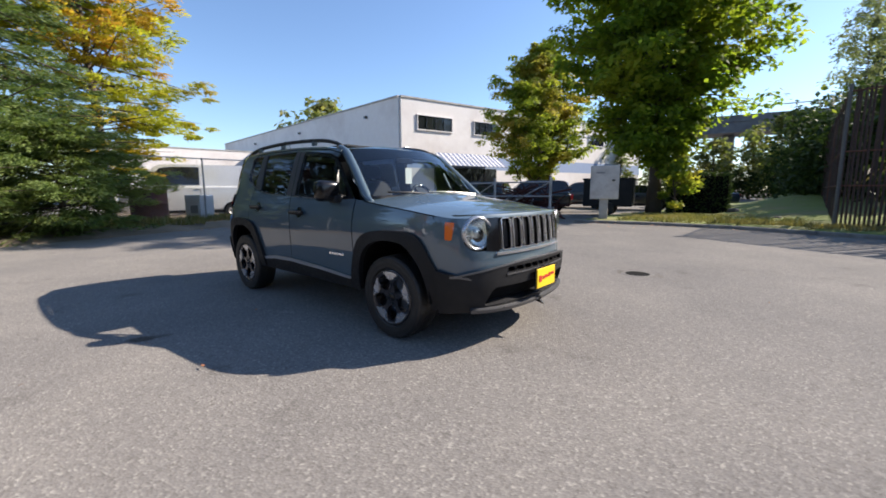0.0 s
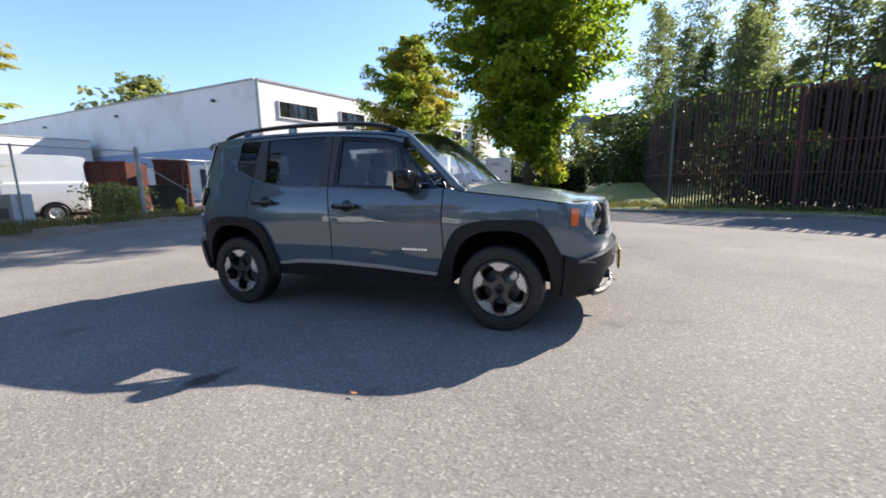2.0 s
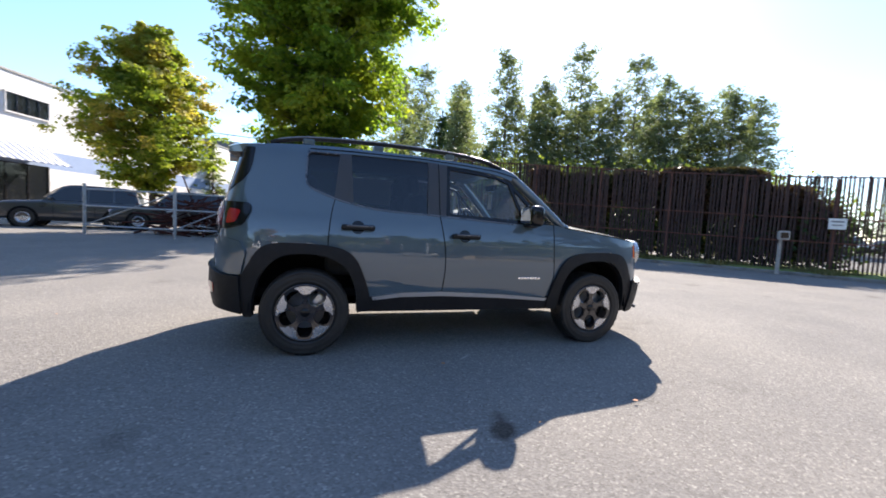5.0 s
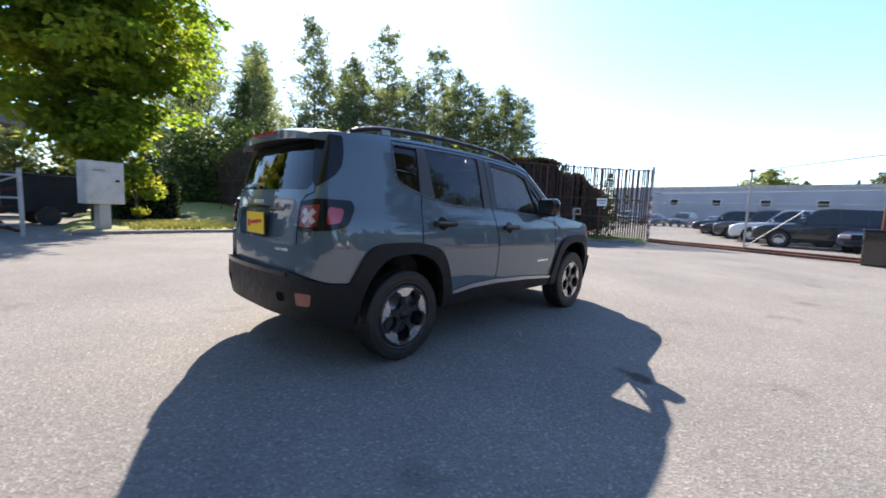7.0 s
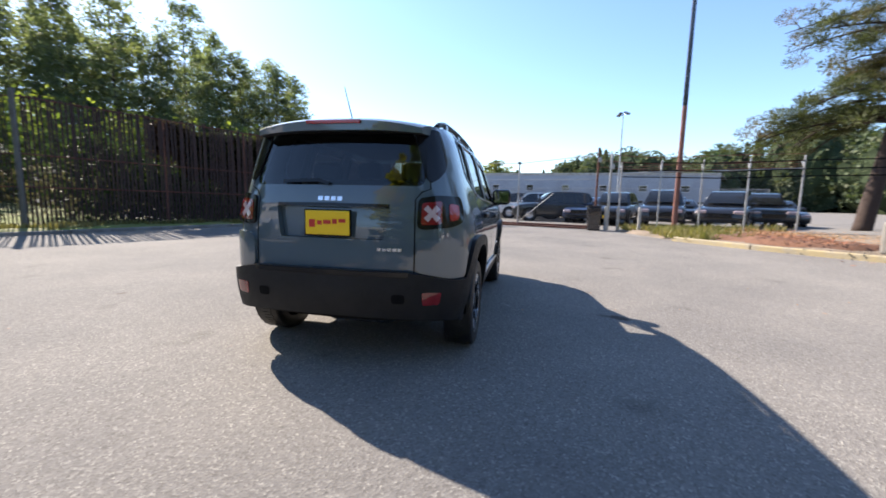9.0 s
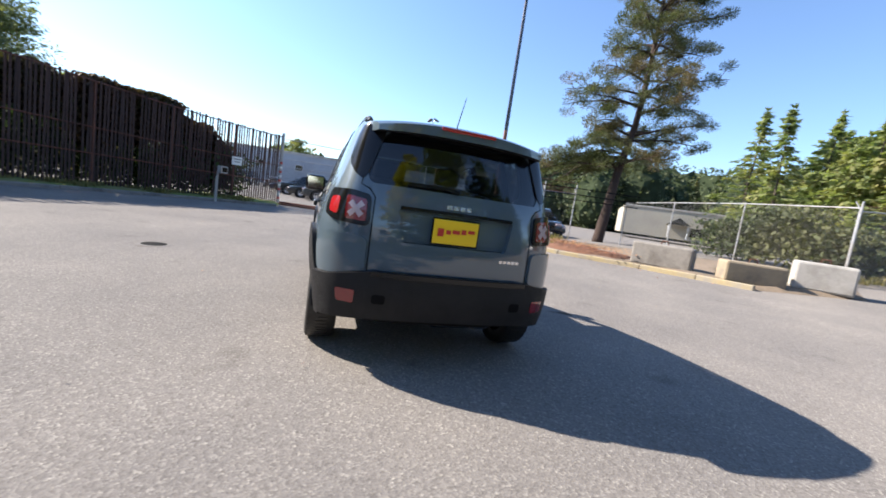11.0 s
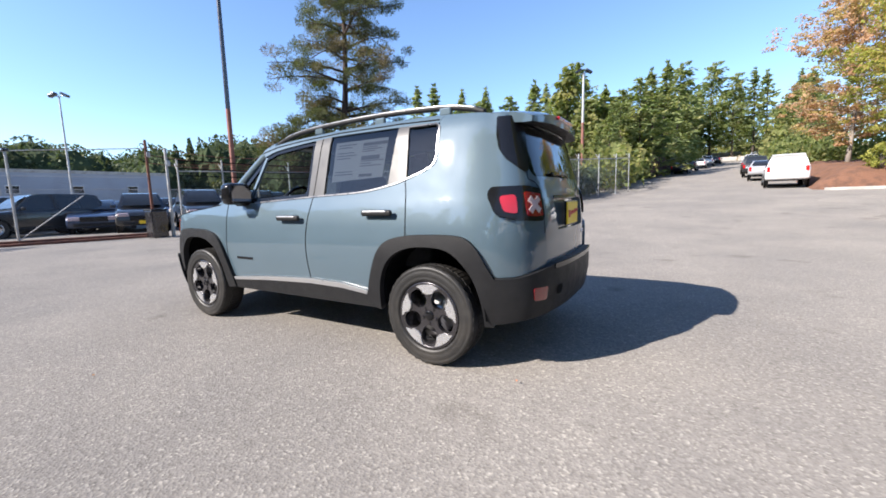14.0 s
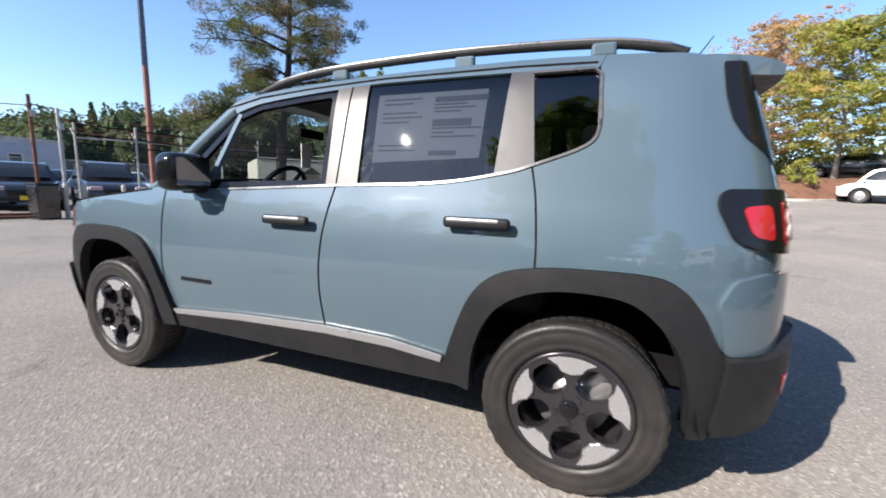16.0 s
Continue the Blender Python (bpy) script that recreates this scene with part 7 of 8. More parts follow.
wb = thing("warehouse", "long white stucco warehouse with a blue-grey band and upper windows", "building")
C, E, W = (-24.0, 23.1), (-14.0, 62.0), (-73.0, 27.0)
wall_box("wall_east", wb, C, E, 0, 3.4, WHITEWALL)
wall_box("wall_east_band", wb, C, E, 3.4, 4.7, BLUEBAND, 0.404)
wall_box("wall_east_upper", wb, C, E, 4.7, 9.65, WHITEWALL)
wall_box("wall_south", wb, W, C, 0, 3.2, WHITEWALL)
wall_box("wall_south_band", wb, W, C, 3.2, 4.7, BLUEBAND, 0.404)
wall_box("wall_south_upper", wb, W, C, 4.7, 9.65, WHITEWALL)
part("roof", slab([C, E, (-60, 68), W], 9.3, 9.4), CONCRETE, wb)
for a, b in ((C, E), (W, C)):
    wall_box("parapet_cap", wb, a, b, 9.65, 9.8, CONCRETE, 0.55)
ux = (Vector((*E, 0)) - Vector((*C, 0))).normalized()
uo = Vector((ux.y, -ux.x, 0))
for k in range(5):
    at = Vector((*C, 0)) + ux * (3.7 + 6.4 * k) + uo * 0.22 + Vector((0, 0, 7.6))
    windowed(wb, at, ux, 4.0 if k == 0 else 3.2, 1.35, 4)
aw = Vector((*C, 0)) + ux * 7.5 + uo * 0.3
AWN = surf("striped_awning_blue", (0.1, 0.13, 0.22), (0.13, 0.16, 0.26), 5, 0.7)
for k in range(28):
    p = aw + ux * (k * 0.28 - 3.8)
    rot = Matrix((ux, uo, Vector((0, 0, 1)))).transposed().to_4x4() @ Matrix.Rotation(radians(-35), 4, "X")
    part("awning_strip", boxm((0.34 if k % 2 else 0.215, 2.3, 0.05), tuple(p + uo * 0.9 + Vector((0, 0, 4.25 + 0.004 * (k % 2)))), 0.0, rot), AWN if k % 2 else WHITECAR, wb)
wall_box("shop_front", wb, tuple((aw - ux * 3.9)[:2]), tuple((aw + ux * 4.0)[:2]), 0.25, 3.5, CARGLASS, 0.2)
for k in range(6):
    part("front_mullion", boxm((0.12, 0.3, 3.2), tuple(aw + ux * (k * 1.56 - 3.9) + Vector((0, 0, 1.87))), 0.01, Matrix((ux, uo, Vector((0, 0, 1)))).transposed().to_4x4()), DARKALLOY, wb)
cp = Vector((*C, 0)) + ux * 0.35 + uo * 0.32
part("downpipe", tube([cp + Vector((0, 0, 0.2)), cp + Vector((0, 0, 4.9))], 0.09, 8), DARKALLOY, wb)
part("pipe_hopper", boxm((0.4, 0.35, 0.5), tuple(cp + Vector((0, 0, 5.0))), 0.05), DARKALLOY, wb)
for k in range(3):
    part("roof_vent", boxm((0.5, 0.5, 0.6), tuple(Vector((*C, 0)) + Vector((-12 - 14 * k, 6 + 3 * k, 9.9))), 0.05), GALV, wb)
    part("wall_light", boxm((0.3, 0.3, 0.25), tuple(Vector((*C, 0)).lerp(Vector((*W, 0)), 0.1 + 0.3 * k) + Vector((-0.1, -0.35, 8.5))), 0.04), DARKALLOY, wb)
annex = thing("white_annex", "low white flat-roofed building behind the yard", "building")
wall_box("wall_east", annex, (-50, 6), (-48, 24), 0, 6.2, WHITEWALL)
wall_box("wall_south", annex, (-74, 10), (-50, 6), 0, 6.2, WHITEWALL)
part("roof", slab([(-50, 6), (-48, 24), (-72, 28), (-74, 10)], 6.0, 6.1), CONCRETE, annex)
wall_box("parapet_cap", annex, (-50, 6), (-48, 24), 6.2, 6.32, CONCRETE, 0.5)
shed = thing("lot_warehouse", "long low pale grey warehouse behind the car lot", "building")
GREYWALL = surf("pale_grey_cladding", (0.3, 0.33, 0.38), (0.36, 0.39, 0.44), 1.5, 0.7, dirt=(0.27, 0.29, 0.33), dirt_scale=0.2)
wall_box("wall_west", shed, (83.6, -38), (92, 34), 0, 7.0, GREYWALL)
wall_box("wall_north", shed, (92, 34), (130, 30), 0, 7.0, GREYWALL)
wall_box("eaves_band", shed, (83.6, -38), (92, 34), 6.9, 7.4, CONCRETE, 0.6)
part("roof", slab([(83.6, -38), (92, 34), (130, 30), (120, -56)], 7.0, 7.2), CONCRETE, shed)
ux = (Vector((92, 34, 0)) - Vector((83.6, -38, 0))).normalized()
for k in range(9):
    windowed(shed, Vector((83.6, -38, 0)) + ux * (6 + 7.6 * k) + Vector((-0.25, 0, 4.2)), ux * -1, 1.5, 1.2, 2)
    if k % 3 == 1:
        wall_box("dock_door", shed, tuple((Vector((83.6, -38, 0)) + ux * (9 + 7.6 * k) + Vector((-0.25, 0, 0)))[:2]), tuple((Vector((83.6, -38, 0)) + ux * (12 + 7.6 * k) + Vector((-0.25, 0, 0)))[:2]), 0, 3.6, GALV, 0.2)
low = thing("beige_store", "long low beige commercial building across the street", "building")
BEIGE = surf("beige_stucco", (0.38, 0.35, 0.28), (0.44, 0.41, 0.33), 2, 0.85, dirt=(0.33, 0.3, 0.25), dirt_scale=0.2)
wall_box("wall_north", low, (50, -47), (24, -76), 0.8, 5.2, BEIGE)
wall_box("wall_side", low, (64, -58), (50, -47), 0.8, 5.2, BEIGE)
wall_box("roof_edge", low, (50, -47), (24, -76), 5.2, 5.45, CONCRETE, 0.6)
part("roof", slab([(50, -47), (24, -76), (38, -88), (64, -58)], 5.0, 5.1), CONCRETE, low)
wall_box("sign_board", low, (41.3, -56.3), (36.0, -62.2), 3.9, 4.6, WHITECAR, 0.7)
for k, u in enumerate((0.2, 0.45, 0.66, 0.85)):
    p = Vector((50, -47, 0)).lerp(Vector((24, -76, 0)), u)
    rot = Matrix.Rotation(math.atan2(-29, -26), 4, "Z")
    bm = slab([(-1.6, 0), (1.6, 0), (0, 1.1)], -1.2, 1.2, axis="Y")
    bmesh.ops.transform(bm, matrix=Matrix.Translation(p + Vector((-0.9, 0.8, 3.0))) @ rot, verts=bm.verts)
    part("porch_roof", bm, DARKALLOY, low)
    for sgn in (1, -1):
        part("porch_post", tube([p + rot @ Vector((sgn * 1.3, 0, 0)) + Vector((-1.6, 1.4, 1.0)), p + rot @ Vector((sgn * 1.3, 0, 0)) + Vector((-1.6, 1.4, 3.0))], 0.08, 6), WHITECAR, low)
    wall_box("shop_window", low, tuple((p + rot @ Vector((1.9, 0, 0)) + Vector((-0.18, 0.16, 0)))[:2]), tuple((p + rot @ Vector((4.4, 0, 0)) + Vector((-0.18, 0.16, 0)))[:2]), 1.3, 2.8, CARGLASS, 0.1)
# concrete darkened: the shade on the near side is put into its colour
DECKGREY = surf("shaded_grey_concrete", (0.13, 0.135, 0.15), (0.18, 0.185, 0.2), 3, 0.9, dirt=(0.1, 0.1, 0.11), dirt_scale=0.4)
deck = thing("elevated_roadway", "grey concrete elevated roadway on piers behind the trees", "bridge")
wall_box("girder", deck, (-70, 66), (60, 92), 10.0, 11.6, DECKGREY, 7)
wall_box("barrier", deck, (-70, 62.5), (60, 88.5), 11.6, 12.6, DECKGREY, 0.4)
for k in range(7):
    p = Vector((-70, 66, 0)).lerp(Vector((60, 92, 0)), (k + 0.5) / 7)
    part("pier", boxm((1.6, 1.6, 10.2), (p.x, p.y, 5.0), 0.1), DECKGREY, deck)
for k in range(40):
    p = Vector((-70, 62.5, 12.6)).lerp(Vector((60, 88.5, 12.6)), (k + 0.5) / 40)
    part("rail_post", tube([p, p + Vector((0, 0, 1.1))], 0.07, 5), GALV, deck)
part("guard_rail", tube([(-70, 62.5, 13.7), (60, 88.5, 13.7)], 0.08, 6), GALV, deck)


# ---- trees and shrubs ----
AV = "maples by the yard"
clump_tree("maple_tree", "broad green maple with lit outer leaves on the verge", (-1.05, 17.6, 0.1), MAPLE, BARK, AV, 4, "vase", 16.4, 4.0, 2.2, 230, 8, 54, 0.68, (0.22, 0.18), rise=20, droop=0.14, trunk=0.26, lean=(0.1, -0.4), wave=0.12)
clump_tree("maple_tree", "maple with yellowing top leaves before the warehouse", (-11.1, 25.3, 0.0), MAPLE_TURN, BARK, AV, 9, "egg", 11.8, 4.7, 2.0, 170, 7, 62, 0.6, (0.2, 0.16), rise=24, droop=0.12, trunk=0.2, wave=0.14)
tree("maple_sapling", "low leafy shoots with red leaves at the maple's foot", "shrub", (-0.2, 16.9, 0.1), 14, "round", 2.4, 0.7, 0.2, 22, 60, (0.2, 0.15), MAPLE_TURN, BARK, spread=0.4, trunk=0.05)
clump_tree("spruce_tree", "dense dark spruce with low sweeping boughs", (-12.4, -3.0, 0.1), SPRUCE, BARK, "", 21, "cone", 18, 4.0, 0.6, 210, 9, 76, 0.46, (0.18, 0.038), rise=-4, droop=0.12, flat=0.3, trunk=0.25, needles=True)
clump_tree("young_cedar", "low spreading green cedar at the verge", (-10.9, -1.5, 0.1), BOUGH, BARK, "", 23, "round", 2.9, 2.4, 0.1, 80, 8, 84, 0.38, (0.15, 0.03), rise=12, droop=0.2, flat=0.3, trunk=0.08, needles=True)
clump_tree("young_cedar", "spreading cedar with blue-green sprays beside the spruce", (-11.6, -3.6, 0.1), BOUGH, BARK, "", 27, "round", 3.6, 2.6, 0.1, 80, 8, 70, 0.4, (0.15, 0.032), rise=12, droop=0.2, flat=0.3, trunk=0.08, needles=True)
clump_tree("larch_tree", "feathery yellow-green tree with orange tips", (-17.4, 0.6, 0.1), LARCH, BARK, "", 25, "egg", 15, 4.2, 1.6, 170, 8, 80, 0.46, (0.22, 0.06), rise=6, droop=0.05, flat=0.28, trunk=0.16, needles=True)

HEDGE = thing("clipped_hedge", "dark clipped box hedge on the grass", "hedge", (0.35, 18.8, 0.1), 12)
rng = np.random.default_rng(44)
p = rng.random((5200, 3)) * (2.3, 1.3, 1.75) - (1.15, 0.65, 0)
face = rng.integers(0, 5, len(p))
for i, (ax, val) in enumerate(((0, -1.15), (0, 1.15), (1, -0.65), (1, 0.65), (2, 1.75))):
    p[face == i, ax] = val + rng.normal(size=(face == i).sum()) * 0.04
quads("leaf_mass", leaf_quads(rng, p, 0.11, 0.07), SHRUB, HEDGE)
# near-black filler box: the hedge's inner shade as a colour
part("hedge_core", boxm((2.15, 1.15, 1.65), (0, 0, 0.83), 0.05), LINER, HEDGE)

# rank of poplars behind the slatted fence: three kinds, copied
POP = [clump_tree("poplar_tree", "tall narrow poplar with thin backlit foliage", at, POPLAR, BARK, "poplars behind the fence", sd, "spire", ht, rd, 1.6, 88, 6, 20, 0.9, (0.32, 0.2), rise=rs, flat=0.6, trunk=0.15, lean=ln, wave=0.25) for at, sd, ht, rd, rs, ln in (((18.6, 39.3, 0), 51, 21.0, 5.2, 28, (0.6, 0)), ((24.5, 38, 0), 52, 18.5, 4.6, 16, (-0.5, 0.3)), ((49.9, 31.7, 0), 53, 18.3, 5.0, 22, (0.4, 0.4)))]
for k, (x, y, s_, i) in enumerate(((11.6, 53.5, 1.0, 2), (21.5, 40.5, 0.9, 1), (28.5, 37.5, 1.08, 0), (31.5, 36.5, 0.92, 2), (35, 36.5, 1.05, 0), (38.5, 35.2, 0.98, 1), (42.5, 34.5, 1.03, 2), (46, 33, 1.0, 1), (14.5, 45, 0.95, 1), (26, 45, 1.0, 2), (34, 44, 1.0, 1), (43, 42, 0.95, 0), (17.5, 47, 0.9, 2), (17, 52, 1.0, 1), (30, 42, 0.8, 0), (38.5, 41, 0.85, 2), (22, 36, 0.6, 1), (29.5, 33, 0.55, 2), (36, 31, 0.5, 1), (42, 28.5, 0.48, 0), (16, 36, 0.55, 2), (46.5, 38, 0.85, 1), (52, 35, 0.8, 0), (10.5, 62, 1.3, 1), (15.5, 61, 1.25, 0), (20, 60, 1.3, 2), (33, 39.5, 1.0, 1), (40.5, 37.5, 1.0, 0), (27, 41, 0.95, 1), (48, 34.5, 0.95, 0), (44.5, 36, 0.96, 1))):
    m = pose(x, y, 0, 0, 0, 67 * k) @ Matrix.Scale(s_, 4)
    c = copy_thing(POP[i], m)
    c.matrix_basis = m
m = pose(6.6, 36.4, 0, 0, 0, 130) @ Matrix.Diagonal((0.45, 0.45, 0.85, 1))
c = copy_thing(POP[1], m)
c.matrix_basis = m
FIR = limb_tree("fir_tree", "tall dark fir at the edge of the lot", (9.5, 33, 0), 61, "cone", 11.5, 2.8, 0.6, 130, 60, (0.34, 0.09), FIRM, BARK, "firs", rise=-8, fluff=0.12, trunk=0.2)
for k, (x, y, s_) in enumerate(((7.4, 39, 1.0), (13, 30, 0.7), (18, 27.5, 0.65), (24, 24, 0.62), (30, 20.5, 0.6), (35, 17, 0.55), (39, 14, 0.5))):
    c = copy_thing(FIR, pose(x, y, 0, 0, 0, 51 * k))
    c.matrix_basis = pose(x, y, 0, 0, 0, 51 * k) @ Matrix.Scale(s_, 4)

# unseen firs, added for the dark foliage mirrored in the car's side
for x, y, a, k in ((-15.6, -8.2, 70, 1.3), (-16.9, -10.4, 20, 1.2), (-19.4, -15.0, 120, 1.3), (-18.2, -12.6, 200, 1.45), (-20.5, -17.2, 310, 1.4)):
    c = copy_thing(FIR, pose(x, y, 0, 0, 0, a))
    c.matrix_basis = pose(x, y, 0, 0, 0, a) @ Matrix.Scale(k, 4)


def shrub_mass(name, label, line, height, depth, count, leaf, material, seed, foot=0.0, even=0.0):
    """An overgrown band of leaves along a line, with an uneven top."""
    rng = np.random.default_rng(seed)
    t = thing(name, label, "shrubs", kind="stuff")
    p = np.array(line, float)
    cum = np.r_[0, np.cumsum(np.hypot(*np.diff(p, axis=0).T))]
    s = rng.random(count) * cum[-1]
    x, y = np.interp(s, cum, p[:, 0]), np.interp(s, cum, p[:, 1])
    top = height * (0.72 + 0.2 * np.sin(s * 0.9 + seed) + 0.12 * np.sin(s * 2.3) + 0.08 * np.sin(s * 5.1))
    top = top * (1 - even) + height * even * (0.97 + 0.03 * np.sin(s * 3.7))
    low = foot * (1 + 0.3 * np.sin(s * 1.7 + 1) + 0.2 * np.sin(s * 4.3))
    z = low + (top - low) * rng.random(count) ** 0.7
    at = np.stack([x + rng.normal(size=count) * depth, y + rng.normal(size=count) * depth, z + 0.1 + np.array([ground_z(a, b) for a, b in zip(x, y)])], 1)
    quads("leaf_mass", leaf_quads(rng, at, *leaf), material, t)
    bm = bmesh.new()
    for k in range(int(cum[-1] / 0.8)):
        a = Vector((np.interp(k * 0.8, cum, p[:, 0]), np.interp(k * 0.8, cum, p[:, 1]), 0))
        a.z = ground_z(a.x, a.y)
        tube([a, a + Vector((rng.normal() * 0.3, rng.normal() * 0.3, height * 0.6))], [0.035, 0.01], 5, bm)
    part("stems", bm, BARK, t)
    return t


IVY = leaf_mat("red_brown_ivy_leaves", (0.045, 0.028, 0.018), (0.1, 0.06, 0.036), (0.05, 0.055, 0.022), 0.2)
STRAW = leaf_mat("dry_straw_blades", (0.14, 0.115, 0.075), (0.26, 0.21, 0.14), (0.17, 0.145, 0.09), 0.18)
shrub_mass("ivy_thicket", "dense red-brown ivy hanging behind the slatted fence", [(8.0, 11.95), (10.2, 9.95), (12.0, 8.15), (13.6, 6.4)], 3.55, 0.16, 52000, (0.16, 0.12), IVY, 71, 1.75, 0.9)
shrub_mass("bramble_thicket", "dark brambles behind the slatted fence", [(6.3, 13.6), (8.4, 12.6), (10.6, 10.8), (12.6, 9.0), (14.4, 6.9)], 2.9, 0.45, 15000, (0.18, 0.14), SHRUB, 70)
shrub_mass("dry_grass", "tall dry straw-coloured grass behind the slatted fence", [(6.6, 15.2), (9.3, 13.9), (12.0, 11.9), (14.2, 9.6), (16.2, 7.4)], 2.2, 0.7, 6500, (0.5, 0.035), STRAW, 69)
shrub_mass("low_brambles", "brambles at the end of the slatted fence", [(13.9, 6.5), (15.4, 4.6)], 2.4, 0.4, 3000, (0.17, 0.13), SHRUB, 75)
shrub_mass("ivy_thicket", "thinning ivy trailing down at the end of the fence", [(13.4, 6.65), (14.2, 5.6), (14.9, 4.75)], 2.9, 0.16, 9000, (0.16, 0.12), IVY, 82, 0.5, 0.0)
shrub_mass("grove_undergrowth", "sunlit undergrowth behind the fence", [(8, 24), (13, 27), (22, 25), (30, 21), (37, 17)], 6.6, 1.5, 30000, (0.27, 0.2), GROVE, 72)
shrub_mass("side_thicket", "dark bushes beyond the grass", [(7.6, 20), (7.8, 30), (8, 44), (2, 58), (-12, 64)], 5.4, 1.1, 32000, (0.32, 0.24), SHRUB, 73)
shrub_mass("fence_shrubs", "shrubs grown through the chain-link fence", [(9.5, -16.4), (6.5, -16.0), (4.4, -15.8), (3.6, -18.5), (3.0, -22), (2.4, -26)], 2.3, 0.4, 12000, (0.2, 0.13), FARWOOD, 74)
shrub_mass("verge_bushes", "dark dense bushes at the end of the lawn", [(4.6, 29.0), (5.2, 25.5), (6.6, 22.5)], 5.6, 0.9, 13000, (0.24, 0.18), SHRUB, 83)
shrub_mass("yard_weeds", "weedy bushes at the foot of the yard fence", [(-14.0, 5.0), (-14.3, 6.6)], 1.25, 0.3, 1300, (0.13, 0.09), WOODS, 76)

shrub_mass("bank_thicket", "leafy thicket behind the mulch bank", [(-11.6, -46.71), (-16.69, -41.06), (-24.6, -35.41), (-32.51, -25.24), (-37.03, -13.94)], 4.5, 1.2, 16000, (0.32, 0.24), WOODS, 77)

# old leaning pine beside the lot
pine = thing("pine_tree", "old leaning pine with layered dark needle clumps", "tree", (14.8, -14.5, ground_z(14.8, -14.5)))
rng = np.random.default_rng(81)
bm = bmesh.new()
axis = smooth_line([(0, 0, -0.1), (0.1, -0.35, 2.0), (0.5, -1.0, 4.5), (0.7, -1.7, 7.0), (0.75, -2.0, 10.5), (0.8, -2.1, 14.0), (0.8, -2.1, 17.0)], 5)
tube(axis, [0.3 * (1 - 0.9 * i / (len(axis) - 1)) + 0.015 for i in range(len(axis))], 10, bm)
ax = np.array(axis)
needles = []
for k in range(15):
    h0 = 2.6 + 1.05 * k
    for j in range(4):
        h = h0 + rng.uniform(-0.5, 0.5)
        o = np.array([np.interp(h, ax[:, 2], ax[:, i]) for i in range(3)])
        a = 0.95 + k * 1.0 + j * math.tau / 4 + rng.normal() * 0.25
        out, across = np.array([math.cos(a), math.sin(a), 0]), np.array([-math.sin(a), math.cos(a), 0])
        side_in = math.cos(a - 0.9)
        reach = (5.6 if h < 4.4 else 4.3 if h < 11.5 else 4.3 * (18.6 - h) / 7.1) * rng.uniform(0.62, 1.0)
        if h < 4.4:
            reach *= 1.0 + 0.25 * max(0.0, side_in) - 0.45 * max(0.0, -side_in)
        elif h < 7.4 and side_in > 0.2:
            reach *= 0.62
        elif h > 10.8:
            reach *= 1.0 - 0.25 * max(0.0, side_in)
        lift = -0.75 if h < 4.4 else rng.uniform(-0.2, 0.7)
        if k in (5, 6) and j == 0:
            h, reach, lift, a = 8.2 + 0.6 * (k - 5), 4.5, -0.1, 0.85 + 0.25 * (k - 5)
            o = np.array([np.interp(h, ax[:, 2], ax[:, i]) for i in range(3)])
            out, across = np.array([math.cos(a), math.sin(a), 0]), np.array([-math.sin(a), math.cos(a), 0])
        if k < 2:
            # the long low boughs that sweep down over the fence
            h, reach, lift = 4.3 + 0.35 * j + rng.uniform(-0.3, 0.5), rng.uniform(3.4, 6.3), rng.uniform(-2.2, -1.2)
            a = 0.9 + (j - 1.5) * 0.4 + rng.normal() * 0.2
            o = np.array([np.interp(h, ax[:, 2], ax[:, i]) for i in range(3)])
            out, across = np.array([math.cos(a), math.sin(a), 0]), np.array([-math.sin(a), math.cos(a), 0])
        limb = [o + out * reach * f + (0, 0, lift * f ** 1.6 + 0.25 * math.sin(f * math.pi)) for f in (0, 0.25, 0.5, 0.75, 1.0)]
        tube(limb, [0.085, 0.065, 0.045, 0.03, 0.012], 5, bm, False)
        lp = np.array(limb)
        for n in range(9):
            f = 0.2 + 0.8 * (n + rng.random()) / 9
            root = np.array([np.interp(f - 0.1, (0, 0.25, 0.5, 0.75, 1.0), lp[:, i]) for i in range(3)])
            c = root + out * 0.4 + across * rng.normal() * 0.75 * (1.2 - 0.55 * f) + (0, 0, 0.14 + rng.normal() * 0.3)
            tube([root, c], [0.022, 0.008], 4, bm, False)
            g = rng.normal(size=(230, 3))
            g /= np.linalg.norm(g, axis=1)[:, None]
            sz = np.array((0.55, 0.55, 0.36)) * rng.uniform(0.7, 1.2)
            p = g * sz * (rng.random(230) ** 0.4)[:, None]
            needles.append(set_leaves(rng, c + p, g + (0, 0, 0.3), 0.17, 0.034, along=g + out * 0.4 + (0, 0, 0.35)))
part("trunk", bm, PINEBARK, pine, smooth=True)
quads("needle_clumps", np.concatenate(needles), PINEM, pine)

# autumn trees on the mulch bank
for lb, at, sd, ht, rd, mt in (("orange-leaved tree on the mulch bank", (-12.5, -35.2, 2.75), 91, 11.0, 5.2, ORANGE), ("yellow-green tree with pale trunks on the mulch bank", (-14.0, -28.9, 2.35), 92, 8.9, 4.4, GOLD), ("low yellowing tree at the edge of the bank", (-20.6, -32.6, 2.6), 93, 8.1, 4.0, GOLD)):
    clump_tree("autumn_tree", lb, at, mt, PALEBARK, "trees on the bank", sd, "round", ht, rd, 1.4, 120, 7, 46, 0.5, (0.15, 0.11), rise=26, droop=0.08, flat=0.45, trunk=0.13, wave=0.2)
